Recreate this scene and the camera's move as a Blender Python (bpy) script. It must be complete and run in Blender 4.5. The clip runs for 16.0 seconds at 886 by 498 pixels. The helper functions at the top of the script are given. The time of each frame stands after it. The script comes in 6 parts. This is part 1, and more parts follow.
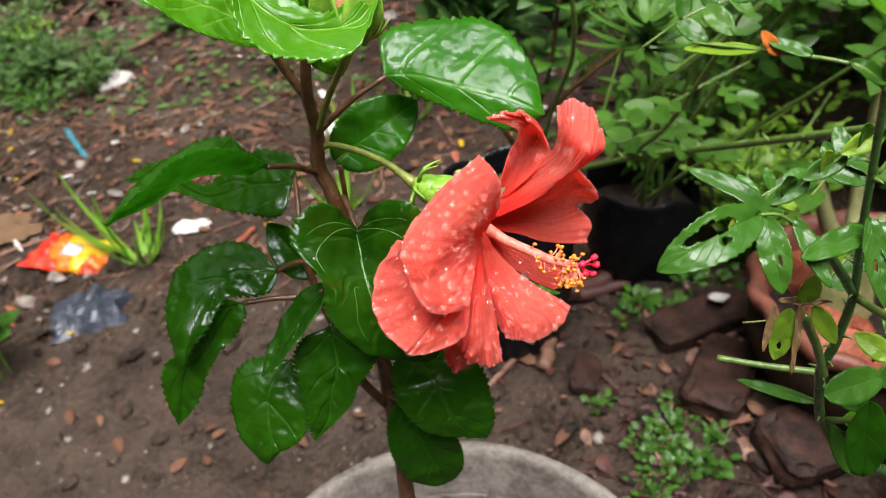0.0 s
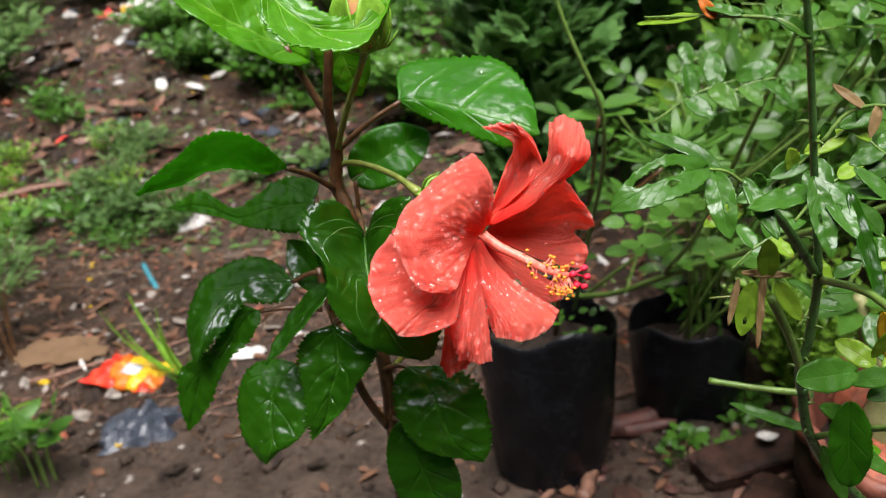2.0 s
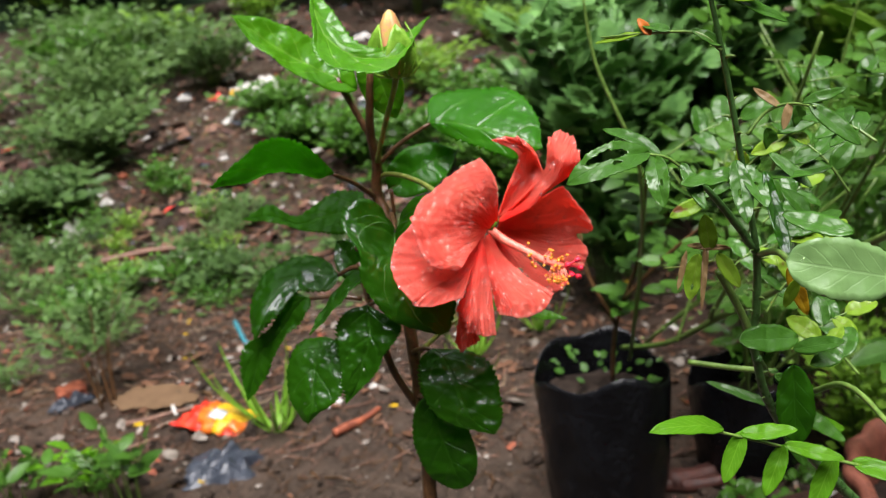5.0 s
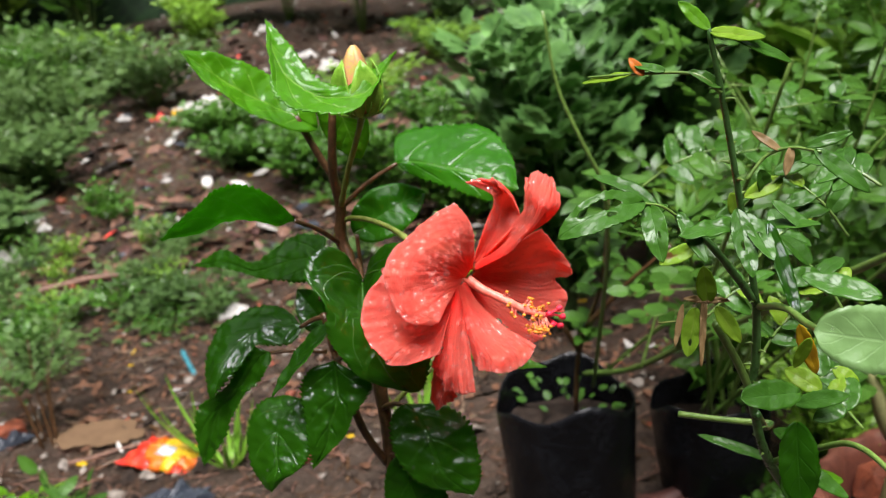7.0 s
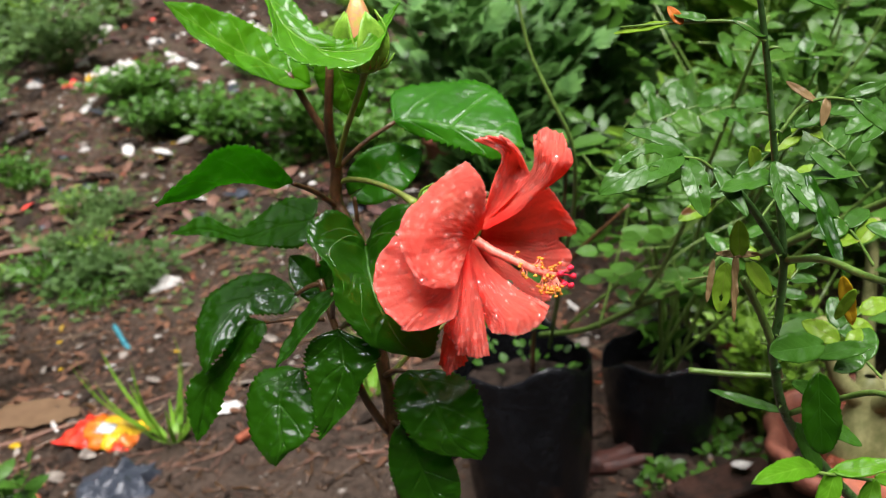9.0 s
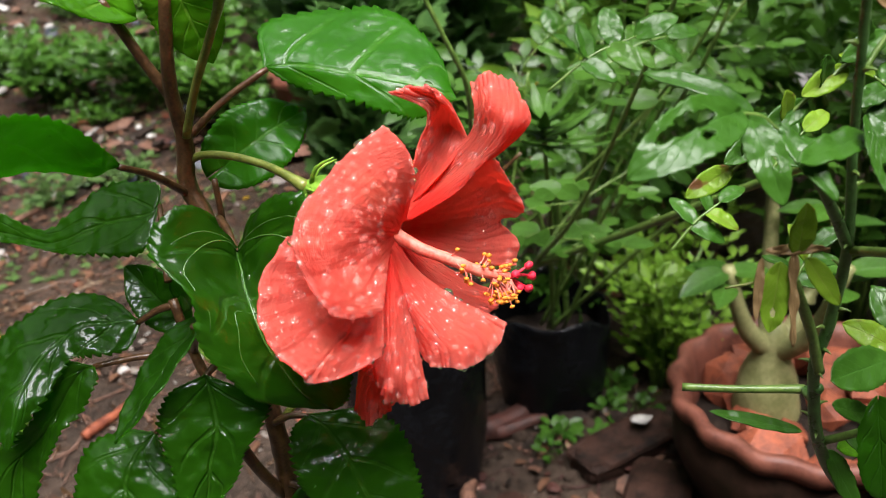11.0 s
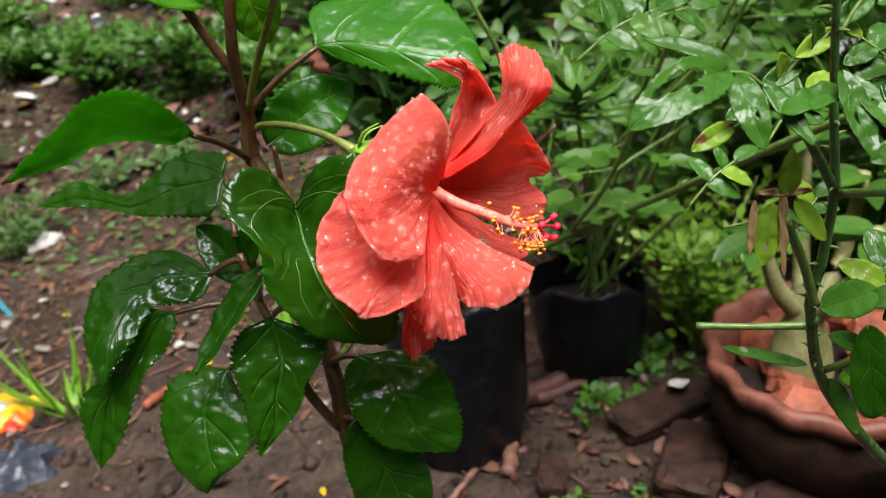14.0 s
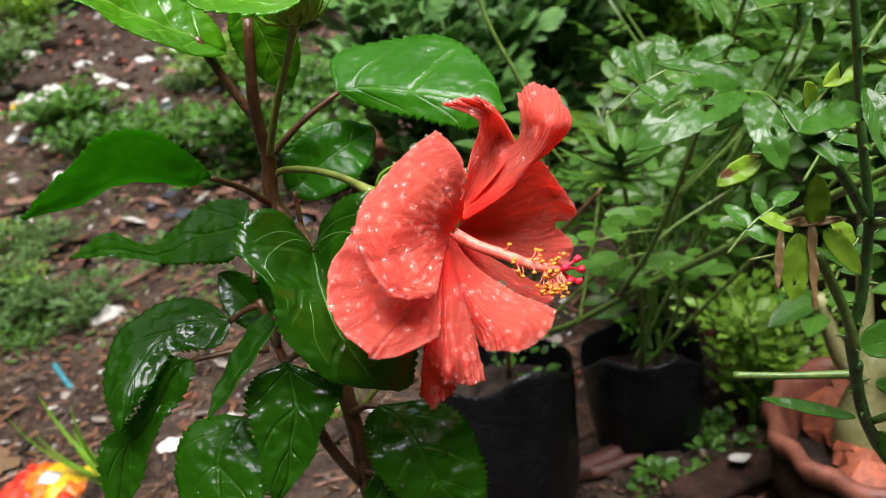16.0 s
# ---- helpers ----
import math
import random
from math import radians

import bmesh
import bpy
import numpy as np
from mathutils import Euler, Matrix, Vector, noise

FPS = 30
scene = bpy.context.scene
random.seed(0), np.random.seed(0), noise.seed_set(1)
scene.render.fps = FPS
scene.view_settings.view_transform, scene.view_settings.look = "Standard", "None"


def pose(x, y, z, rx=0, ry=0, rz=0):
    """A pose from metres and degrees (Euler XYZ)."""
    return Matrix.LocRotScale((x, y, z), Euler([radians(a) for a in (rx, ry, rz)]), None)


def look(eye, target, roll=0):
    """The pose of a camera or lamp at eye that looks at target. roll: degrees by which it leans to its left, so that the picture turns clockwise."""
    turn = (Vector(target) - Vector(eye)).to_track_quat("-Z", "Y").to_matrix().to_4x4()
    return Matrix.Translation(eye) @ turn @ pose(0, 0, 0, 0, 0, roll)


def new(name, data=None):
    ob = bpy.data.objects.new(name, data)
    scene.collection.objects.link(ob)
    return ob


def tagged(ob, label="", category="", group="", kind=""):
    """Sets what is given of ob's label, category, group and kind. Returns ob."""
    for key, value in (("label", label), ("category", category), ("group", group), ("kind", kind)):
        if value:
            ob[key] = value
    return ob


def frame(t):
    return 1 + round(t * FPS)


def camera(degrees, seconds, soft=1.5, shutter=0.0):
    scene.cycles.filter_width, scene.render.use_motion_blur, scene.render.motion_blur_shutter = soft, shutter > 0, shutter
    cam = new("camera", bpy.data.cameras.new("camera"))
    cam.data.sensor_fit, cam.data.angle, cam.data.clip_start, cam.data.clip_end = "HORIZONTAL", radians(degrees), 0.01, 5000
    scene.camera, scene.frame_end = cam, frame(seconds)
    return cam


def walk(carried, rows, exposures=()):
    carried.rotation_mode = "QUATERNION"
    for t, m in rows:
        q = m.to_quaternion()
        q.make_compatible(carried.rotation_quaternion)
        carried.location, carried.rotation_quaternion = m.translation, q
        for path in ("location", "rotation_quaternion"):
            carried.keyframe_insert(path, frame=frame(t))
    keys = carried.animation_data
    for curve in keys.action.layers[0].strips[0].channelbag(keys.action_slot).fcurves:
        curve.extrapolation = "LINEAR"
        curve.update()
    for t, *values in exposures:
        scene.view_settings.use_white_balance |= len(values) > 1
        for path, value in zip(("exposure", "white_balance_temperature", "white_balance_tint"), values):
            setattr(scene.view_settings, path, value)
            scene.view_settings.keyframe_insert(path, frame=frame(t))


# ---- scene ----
cam = camera(54.7, 16.0, soft=1.0)
PATH = [
    (0, (0.0564, -0.2393, 0.6750), (-0.1227, 1.3577, -0.5153), -5.52),
    (0.5, (0.0643, -0.2485, 0.6724), (-0.1709, 1.3571, -0.4961), -6.76),
    (1, (0.0763, -0.2606, 0.6708), (-0.2264, 1.3755, -0.4379), -7.66),
    (1.5, (0.0781, -0.2757, 0.6448), (-0.2241, 1.4640, -0.2943), -5.63),
    (2, (0.0825, -0.2878, 0.6305), (-0.2455, 1.5074, -0.1884), -4.77),
    (2.5, (0.0905, -0.2929, 0.6295), (-0.2698, 1.4949, -0.1934), -5.75),
    (3, (0.0935, -0.3018, 0.6311), (-0.2849, 1.5002, -0.1500), -6.06),
    (3.5, (0.1033, -0.3303, 0.6259), (-0.3314, 1.4944, -0.0692), -5.92),
    (4, (0.1159, -0.3591, 0.6156), (-0.3987, 1.4700, -0.0061), -6.34),
    (6.5, (0.1279, -0.3300, 0.6158), (-0.4095, 1.4955, -0.0006), -5.28),
    (7, (0.1092, -0.3255, 0.6223), (-0.3083, 1.5370, 0.0249), -5.71),
    (7.5, (0.0870, -0.3228, 0.6190), (-0.2649, 1.5489, 0.0090), -7.88),
    (8, (0.0781, -0.3228, 0.6204), (-0.2197, 1.5438, -0.0327), -6.68),
    (10.5, (0.0587, -0.2843, 0.6132), (-0.0784, 1.5626, -0.1438), -5.36),
    (11, (0.0472, -0.2210, 0.6017), (0.1326, 1.5908, -0.2406), -4.73),
    (11.5, (0.0501, -0.2202, 0.5995), (0.0193, 1.5705, -0.2903), -9.37),
    (12, (0.0502, -0.2301, 0.6013), (-0.0292, 1.5535, -0.2999), -9.11),
    (12.5, (0.0503, -0.2419, 0.6042), (-0.0102, 1.5415, -0.3008), -8.56),
    (13, (0.0495, -0.2456, 0.6075), (0.0126, 1.5439, -0.2839), -7.99),
    (13.5, (0.0484, -0.2497, 0.6069), (0.0341, 1.5469, -0.2720), -7.22),
    (14, (0.0475, -0.2527, 0.6072), (0.0303, 1.5452, -0.2677), -7.12),
    (14.5, (0.0464, -0.2538, 0.6063), (0.0232, 1.5430, -0.2702), -7.44),
    (15, (0.0504, -0.2538, 0.6051), (0.0331, 1.5428, -0.2726), -7.63),
    (15.5, (0.0572, -0.2542, 0.6008), (0.0225, 1.5615, -0.2385), -8.05),
    (16, (0.0588, -0.2508, 0.5925), (-0.0754, 1.6214, -0.0984), -8.72),
]
walk(cam, [(t, look(eye, target, roll)) for t, eye, target, roll in PATH])
cam.data.dof.use_dof = True
cam.data.dof.focus_distance = 0.255
cam.data.dof.aperture_fstop = 23.0

# ---- world and light: overcast, after rain ----
world = bpy.data.worlds.new("overcast_sky")
scene.world = world
world.use_nodes = True
wn = world.node_tree
wn.nodes.clear()
sky = wn.nodes.new("ShaderNodeTexSky")
sky.sky_type = "NISHITA"
sky.sun_disc = False
sky.sun_elevation = radians(71)
sky.sun_rotation = radians(163)
sky.air_density, sky.dust_density, sky.ozone_density = 1.0, 6.0, 0.6
soft_sky = wn.nodes.new("ShaderNodeHueSaturation")
soft_sky.inputs["Saturation"].default_value = 0.08
back = wn.nodes.new("ShaderNodeBackground")
back.inputs["Strength"].default_value = 0.054
wout = wn.nodes.new("ShaderNodeOutputWorld")
wn.links.new(sky.outputs[0], soft_sky.inputs["Color"])
wn.links.new(soft_sky.outputs[0], back.inputs["Color"])
wn.links.new(back.outputs[0], wout.inputs[0])
sun = new("sun", bpy.data.lights.new("sun", "SUN"))
sun.data.energy, sun.data.angle, sun.data.color = 2.7, radians(40), (1.0, 0.955, 0.965)
sun.matrix_world = look((0.3, -0.8, 3.0), (0, 0.2, 0))
scene.view_settings.exposure = 1.68


# ---- materials ----
def node_mat(name):
    m = bpy.data.materials.new(name)
    m.use_nodes = True
    nt = m.node_tree
    bsdf = nt.nodes["Principled BSDF"]
    return m, nt, bsdf, nt.nodes["Material Output"]


def mixc(nt, fac, a, b):
    n = nt.nodes.new("ShaderNodeMix")
    n.data_type = "RGBA"
    for sock, v in ((n.inputs[0], fac), (n.inputs[6], a), (n.inputs[7], b)):
        if isinstance(v, bpy.types.NodeSocket):
            nt.links.new(v, sock)
        elif isinstance(v, (int, float)):
            sock.default_value = v
        else:
            sock.default_value = (*v, 1)
    return n.outputs[2]


def math_n(nt, op, a, b=None, clamp=False):
    n = nt.nodes.new("ShaderNodeMath")
    n.operation, n.use_clamp = op, clamp
    for i, v in enumerate((a, b)):
        if isinstance(v, bpy.types.NodeSocket):
            nt.links.new(v, n.inputs[i])
        elif v is not None:
            n.inputs[i].default_value = v
    return n.outputs[0]


def ramp(nt, fac, lo, hi):
    n = nt.nodes.new("ShaderNodeMapRange")
    n.interpolation_type = "SMOOTHSTEP"
    nt.links.new(fac, n.inputs[0])
    n.inputs[1].default_value, n.inputs[2].default_value = lo, hi
    return n.outputs[0]


def noise_n(nt, scale, detail=4, rough=0.6, coord=None):
    n = nt.nodes.new("ShaderNodeTexNoise")
    n.inputs["Scale"].default_value, n.inputs["Detail"].default_value, n.inputs["Roughness"].default_value = scale, detail, rough
    if coord is None:
        c = nt.nodes.new("ShaderNodeNewGeometry")
        coord = c.outputs["Position"]
    nt.links.new(coord, n.inputs["Vector"])
    return n.outputs["Fac"]


def bump_n(nt, bsdf, height, strength=0.3, dist=0.002):
    b = nt.nodes.new("ShaderNodeBump")
    b.inputs["Strength"].default_value, b.inputs["Distance"].default_value = strength, dist
    nt.links.new(height, b.inputs["Height"])
    nt.links.new(b.outputs[0], bsdf.inputs["Normal"])
    nt.links.new(b.outputs[0], bsdf.inputs["Coat Normal"])
    return b.outputs[0]


def plain_mat(name, dark, light, rough, scale=60.0, bump=0.3, dist=0.002, metal=0.0, coat=0.0, fine=6.0, rough_var=0.15, spec=0.35):
    m, nt, bsdf, out = node_mat(name)
    a = noise_n(nt, scale)
    b = noise_n(nt, scale * fine, 3)
    f = math_n(nt, "ADD", math_n(nt, "MULTIPLY", a, 0.65), math_n(nt, "MULTIPLY", b, 0.35))
    nt.links.new(mixc(nt, ramp(nt, f, 0.32, 0.68), dark, light), bsdf.inputs["Base Color"])
    nt.links.new(math_n(nt, "ADD", math_n(nt, "MULTIPLY", a, 2 * rough_var), rough - rough_var, True), bsdf.inputs["Roughness"])
    bsdf.inputs["Metallic"].default_value = metal
    bsdf.inputs["Specular IOR Level"].default_value = spec
    bsdf.inputs["Coat Weight"].default_value = coat
    bsdf.inputs["Coat Roughness"].default_value = 0.08
    bump_n(nt, bsdf, f, bump, dist)
    return m


def leaf_mat(name, dark, light, vein, rough=0.28, trans=0.25, veins=7.0, wet=0.4, var=0.5, glow=None, spots=None, vein_amt=0.55, bumpy=0.5, dist=0.0016, bs=1.0, sheen=0.06, pucker=0.3):
    m, nt, bsdf, out = node_mat(name)
    uv = nt.nodes.new("ShaderNodeUVMap").outputs[0]
    sep = nt.nodes.new("ShaderNodeSeparateXYZ")
    nt.links.new(uv, sep.inputs[0])
    u, v = sep.outputs[0], sep.outputs[1]
    s = math_n(nt, "MULTIPLY", math_n(nt, "ABSOLUTE", math_n(nt, "SUBTRACT", v, 0.5)), 2.0)
    mid = math_n(nt, "SUBTRACT", 1.0, ramp(nt, s, 0.015, 0.07))
    ph = math_n(nt, "FRACT", math_n(nt, "MULTIPLY", math_n(nt, "SUBTRACT", u, math_n(nt, "MULTIPLY", s, 0.32)), veins))
    d = math_n(nt, "ABSOLUTE", math_n(nt, "SUBTRACT", ph, 0.5))
    side = math_n(nt, "MULTIPLY", math_n(nt, "SUBTRACT", 1.0, ramp(nt, d, 0.02, 0.09)), math_n(nt, "SUBTRACT", 1.0, ramp(nt, s, 0.5, 0.98)))
    mask = math_n(nt, "MAXIMUM", mid, math_n(nt, "MULTIPLY", side, 0.7))
    geo = nt.nodes.new("ShaderNodeNewGeometry")
    info = nt.nodes.new("ShaderNodeObjectInfo")
    a = noise_n(nt, 55.0, 3, coord=geo.outputs["Position"])
    fac = math_n(nt, "ADD", math_n(nt, "MULTIPLY", geo.outputs["Random Per Island"], var * 0.6), math_n(nt, "MULTIPLY", info.outputs["Random"], var * 0.4))
    fac = math_n(nt, "ADD", fac, math_n(nt, "MULTIPLY", math_n(nt, "SUBTRACT", a, 0.25), 0.9), True)
    col = mixc(nt, fac, dark, light)
    col = mixc(nt, math_n(nt, "MULTIPLY", mask, vein_amt), col, vein)
    if spots:
        sp = ramp(nt, noise_n(nt, 140.0, 2, coord=geo.outputs["Position"]), 0.62, 0.7)
        col = mixc(nt, sp, col, spots)
    nt.links.new(col, bsdf.inputs["Base Color"])
    bsdf.inputs["Roughness"].default_value = rough
    nt.links.new(math_n(nt, "ADD", math_n(nt, "MULTIPLY", a, 0.3), rough - 0.15, True), bsdf.inputs["Roughness"])
    bsdf.inputs["Specular IOR Level"].default_value = 0.1
    film = ramp(nt, noise_n(nt, 48.0 * bs, 3, coord=geo.outputs["Position"]), 0.4, 0.6)
    nt.links.new(math_n(nt, "ADD", math_n(nt, "MULTIPLY", film, wet * 0.45), wet * 0.3, True), bsdf.inputs["Coat Weight"])
    nt.links.new(math_n(nt, "ADD", math_n(nt, "MULTIPLY", math_n(nt, "SUBTRACT", 1.0, film), 0.14), sheen), bsdf.inputs["Coat Roughness"])
    vor = nt.nodes.new("ShaderNodeTexVoronoi")
    vor.feature = "SMOOTH_F1"
    vor.inputs["Scale"].default_value, vor.inputs["Smoothness"].default_value = 190.0 * bs, 0.7
    nt.links.new(geo.outputs["Position"], vor.inputs["Vector"])
    h = math_n(nt, "SUBTRACT", math_n(nt, "MULTIPLY", noise_n(nt, 90.0 * bs, 2, coord=geo.outputs["Position"]), 1.7), math_n(nt, "MULTIPLY", vor.outputs["Distance"], pucker))
    h = math_n(nt, "ADD", h, math_n(nt, "MULTIPLY", noise_n(nt, 520.0 * bs, 2, coord=geo.outputs["Position"]), 0.14))
    h = math_n(nt, "SUBTRACT", h, math_n(nt, "MULTIPLY", mask, 0.4))
    bump_n(nt, bsdf, h, bumpy, dist / bs)
    tr = nt.nodes.new("ShaderNodeBsdfTranslucent")
    tcol = glow or tuple(min(1.0, c * 1.8) for c in light)
    nt.links.new(mixc(nt, 0.35, tcol, col), tr.inputs[0])
    mx = nt.nodes.new("ShaderNodeMixShader")
    mx.inputs[0].default_value = trans
    nt.links.new(bsdf.outputs[0], mx.inputs[1])
    nt.links.new(tr.outputs[0], mx.inputs[2])
    nt.links.new(mx.outputs[0], out.inputs[0])
    return m


def petal_mat():
    m, nt, bsdf, out = node_mat("coral_petal")
    uv = nt.nodes.new("ShaderNodeUVMap").outputs[0]
    sep = nt.nodes.new("ShaderNodeSeparateXYZ")
    nt.links.new(uv, sep.inputs[0])
    u, v = sep.outputs[0], sep.outputs[1]
    geo = nt.nodes.new("ShaderNodeNewGeometry")
    def lined(along, across, detail):
        mp = nt.nodes.new("ShaderNodeMapping")
        mp.inputs["Scale"].default_value = (along, across, 1.0)
        nt.links.new(uv, mp.inputs[0])
        return noise_n(nt, 1.0, detail, 0.6, coord=mp.outputs[0])

    ridge = lined(4.0, 70.0, 4)
    crepe = lined(60.0, 26.0, 3)
    blot = noise_n(nt, 70.0, 3, coord=geo.outputs["Position"])
    base = mixc(nt, ramp(nt, u, 0.02, 0.45), (0.98, 0.06, 0.045), (0.99, 0.235, 0.175))
    base = mixc(nt, math_n(nt, "MULTIPLY", ramp(nt, blot, 0.45, 0.7), 0.5), base, (0.99, 0.32, 0.2))
    base = mixc(nt, math_n(nt, "MULTIPLY", ramp(nt, ridge, 0.5, 0.75), 0.3), base, (0.96, 0.13, 0.1))
    base = mixc(nt, math_n(nt, "MULTIPLY", ramp(nt, u, 0.9, 1.0), 0.4), base, (0.99, 0.4, 0.34))
    nt.links.new(base, bsdf.inputs["Base Color"])
    bsdf.inputs["Roughness"].default_value = 0.42
    bsdf.inputs["Specular IOR Level"].default_value = 0.25
    fine = noise_n(nt, 900.0, 2, coord=geo.outputs["Position"])
    h = math_n(nt, "ADD", math_n(nt, "MULTIPLY", ridge, 0.65), math_n(nt, "ADD", math_n(nt, "MULTIPLY", fine, 0.25), math_n(nt, "MULTIPLY", crepe, 0.95)))
    bump_n(nt, bsdf, h, 0.85, 0.0014)
    bsdf.inputs["Coat Weight"].default_value, bsdf.inputs["Coat Roughness"].default_value = 0.12, 0.15
    tr = nt.nodes.new("ShaderNodeBsdfTranslucent")
    nt.links.new(mixc(nt, 0.4, base, (1.0, 0.13, 0.09)), tr.inputs[0])
    mx = nt.nodes.new("ShaderNodeMixShader")
    mx.inputs[0].default_value = 0.68
    nt.links.new(bsdf.outputs[0], mx.inputs[1])
    nt.links.new(tr.outputs[0], mx.inputs[2])
    nt.links.new(mx.outputs[0], out.inputs[0])
    return m


def water_mat():
    m, nt, bsdf, out = node_mat("water")
    rf = nt.nodes.new("ShaderNodeBsdfRefraction")
    rf.inputs["IOR"].default_value, rf.inputs["Roughness"].default_value = 1.4, 0.0
    # faint white diffuse paints in the light that a drop gathers
    caustic_tint = nt.nodes.new("ShaderNodeBsdfDiffuse")
    caustic_tint.inputs[0].default_value = (1.0, 0.86, 0.8, 1)
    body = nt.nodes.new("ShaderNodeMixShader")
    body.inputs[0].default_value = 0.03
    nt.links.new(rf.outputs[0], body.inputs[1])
    nt.links.new(caustic_tint.outputs[0], body.inputs[2])
    gl = nt.nodes.new("ShaderNodeBsdfGlossy")
    gl.inputs["Roughness"].default_value = 0.04
    fr = nt.nodes.new("ShaderNodeLayerWeight")
    fr.inputs[0].default_value = 0.45
    mx = nt.nodes.new("ShaderNodeMixShader")
    nt.links.new(math_n(nt, "ADD", math_n(nt, "MULTIPLY", math_n(nt, "POWER", fr.outputs["Facing"], 3.0), 0.38), 0.04, True), mx.inputs[0])
    nt.links.new(body.outputs[0], mx.inputs[1])
    nt.links.new(gl.outputs[0], mx.inputs[2])
    nt.links.new(mx.outputs[0], out.inputs[0])
    return m


def soil_mat():
    m, nt, bsdf, out = node_mat("wet_soil")
    big = noise_n(nt, 2.2, 4)
    mid = noise_n(nt, 18.0, 6, 0.7)
    fine = noise_n(nt, 130.0, 5, 0.7)
    grit = noise_n(nt, 420.0, 2, 0.6)
    f = math_n(nt, "ADD", math_n(nt, "MULTIPLY", mid, 0.4), math_n(nt, "ADD", math_n(nt, "MULTIPLY", fine, 0.4), math_n(nt, "MULTIPLY", grit, 0.2)))
    col = mixc(nt, ramp(nt, f, 0.38, 0.62), (0.005, 0.0033, 0.0025), (0.068, 0.045, 0.032))
    col = mixc(nt, math_n(nt, "MULTIPLY", ramp(nt, big, 0.45, 0.65), 0.45), col, (0.1, 0.071, 0.052))
    off = nt.nodes.new("ShaderNodeVectorMath")
    off.operation = "DISTANCE"
    off.inputs[1].default_value = (-0.3, 0.45, 0.0)
    nt.links.new(nt.nodes.new("ShaderNodeNewGeometry").outputs["Position"], off.inputs[0])
    reach = math_n(nt, "ADD", off.outputs["Value"], math_n(nt, "MULTIPLY", math_n(nt, "SUBTRACT", noise_n(nt, 7.0, 4), 0.5), 0.5))
    mud = math_n(nt, "SUBTRACT", 1.0, ramp(nt, reach, 0.28, 0.5))
    col = mixc(nt, math_n(nt, "MULTIPLY", mud, 0.12), col, (0.13, 0.1, 0.078))
    col = mixc(nt, math_n(nt, "MULTIPLY", ramp(nt, grit, 0.66, 0.72), 0.7), col, (0.3, 0.23, 0.18))
    col = mixc(nt, math_n(nt, "MULTIPLY", ramp(nt, noise_n(nt, 55.0, 3), 0.62, 0.7), 0.35), col, (0.12, 0.05, 0.032))
    nt.links.new(col, bsdf.inputs["Base Color"])
    rr = math_n(nt, "ADD", math_n(nt, "MULTIPLY", ramp(nt, mid, 0.35, 0.65), 0.45), 0.33, True)
    nt.links.new(rr, bsdf.inputs["Roughness"])
    h = math_n(nt, "ADD", math_n(nt, "MULTIPLY", mid, 1.0), math_n(nt, "ADD", math_n(nt, "MULTIPLY", fine, 0.45), math_n(nt, "MULTIPLY", grit, 0.15)))
    bsdf.inputs["Specular IOR Level"].default_value = 0.14
    bump_n(nt, bsdf, h, 0.9, 0.02)
    return m


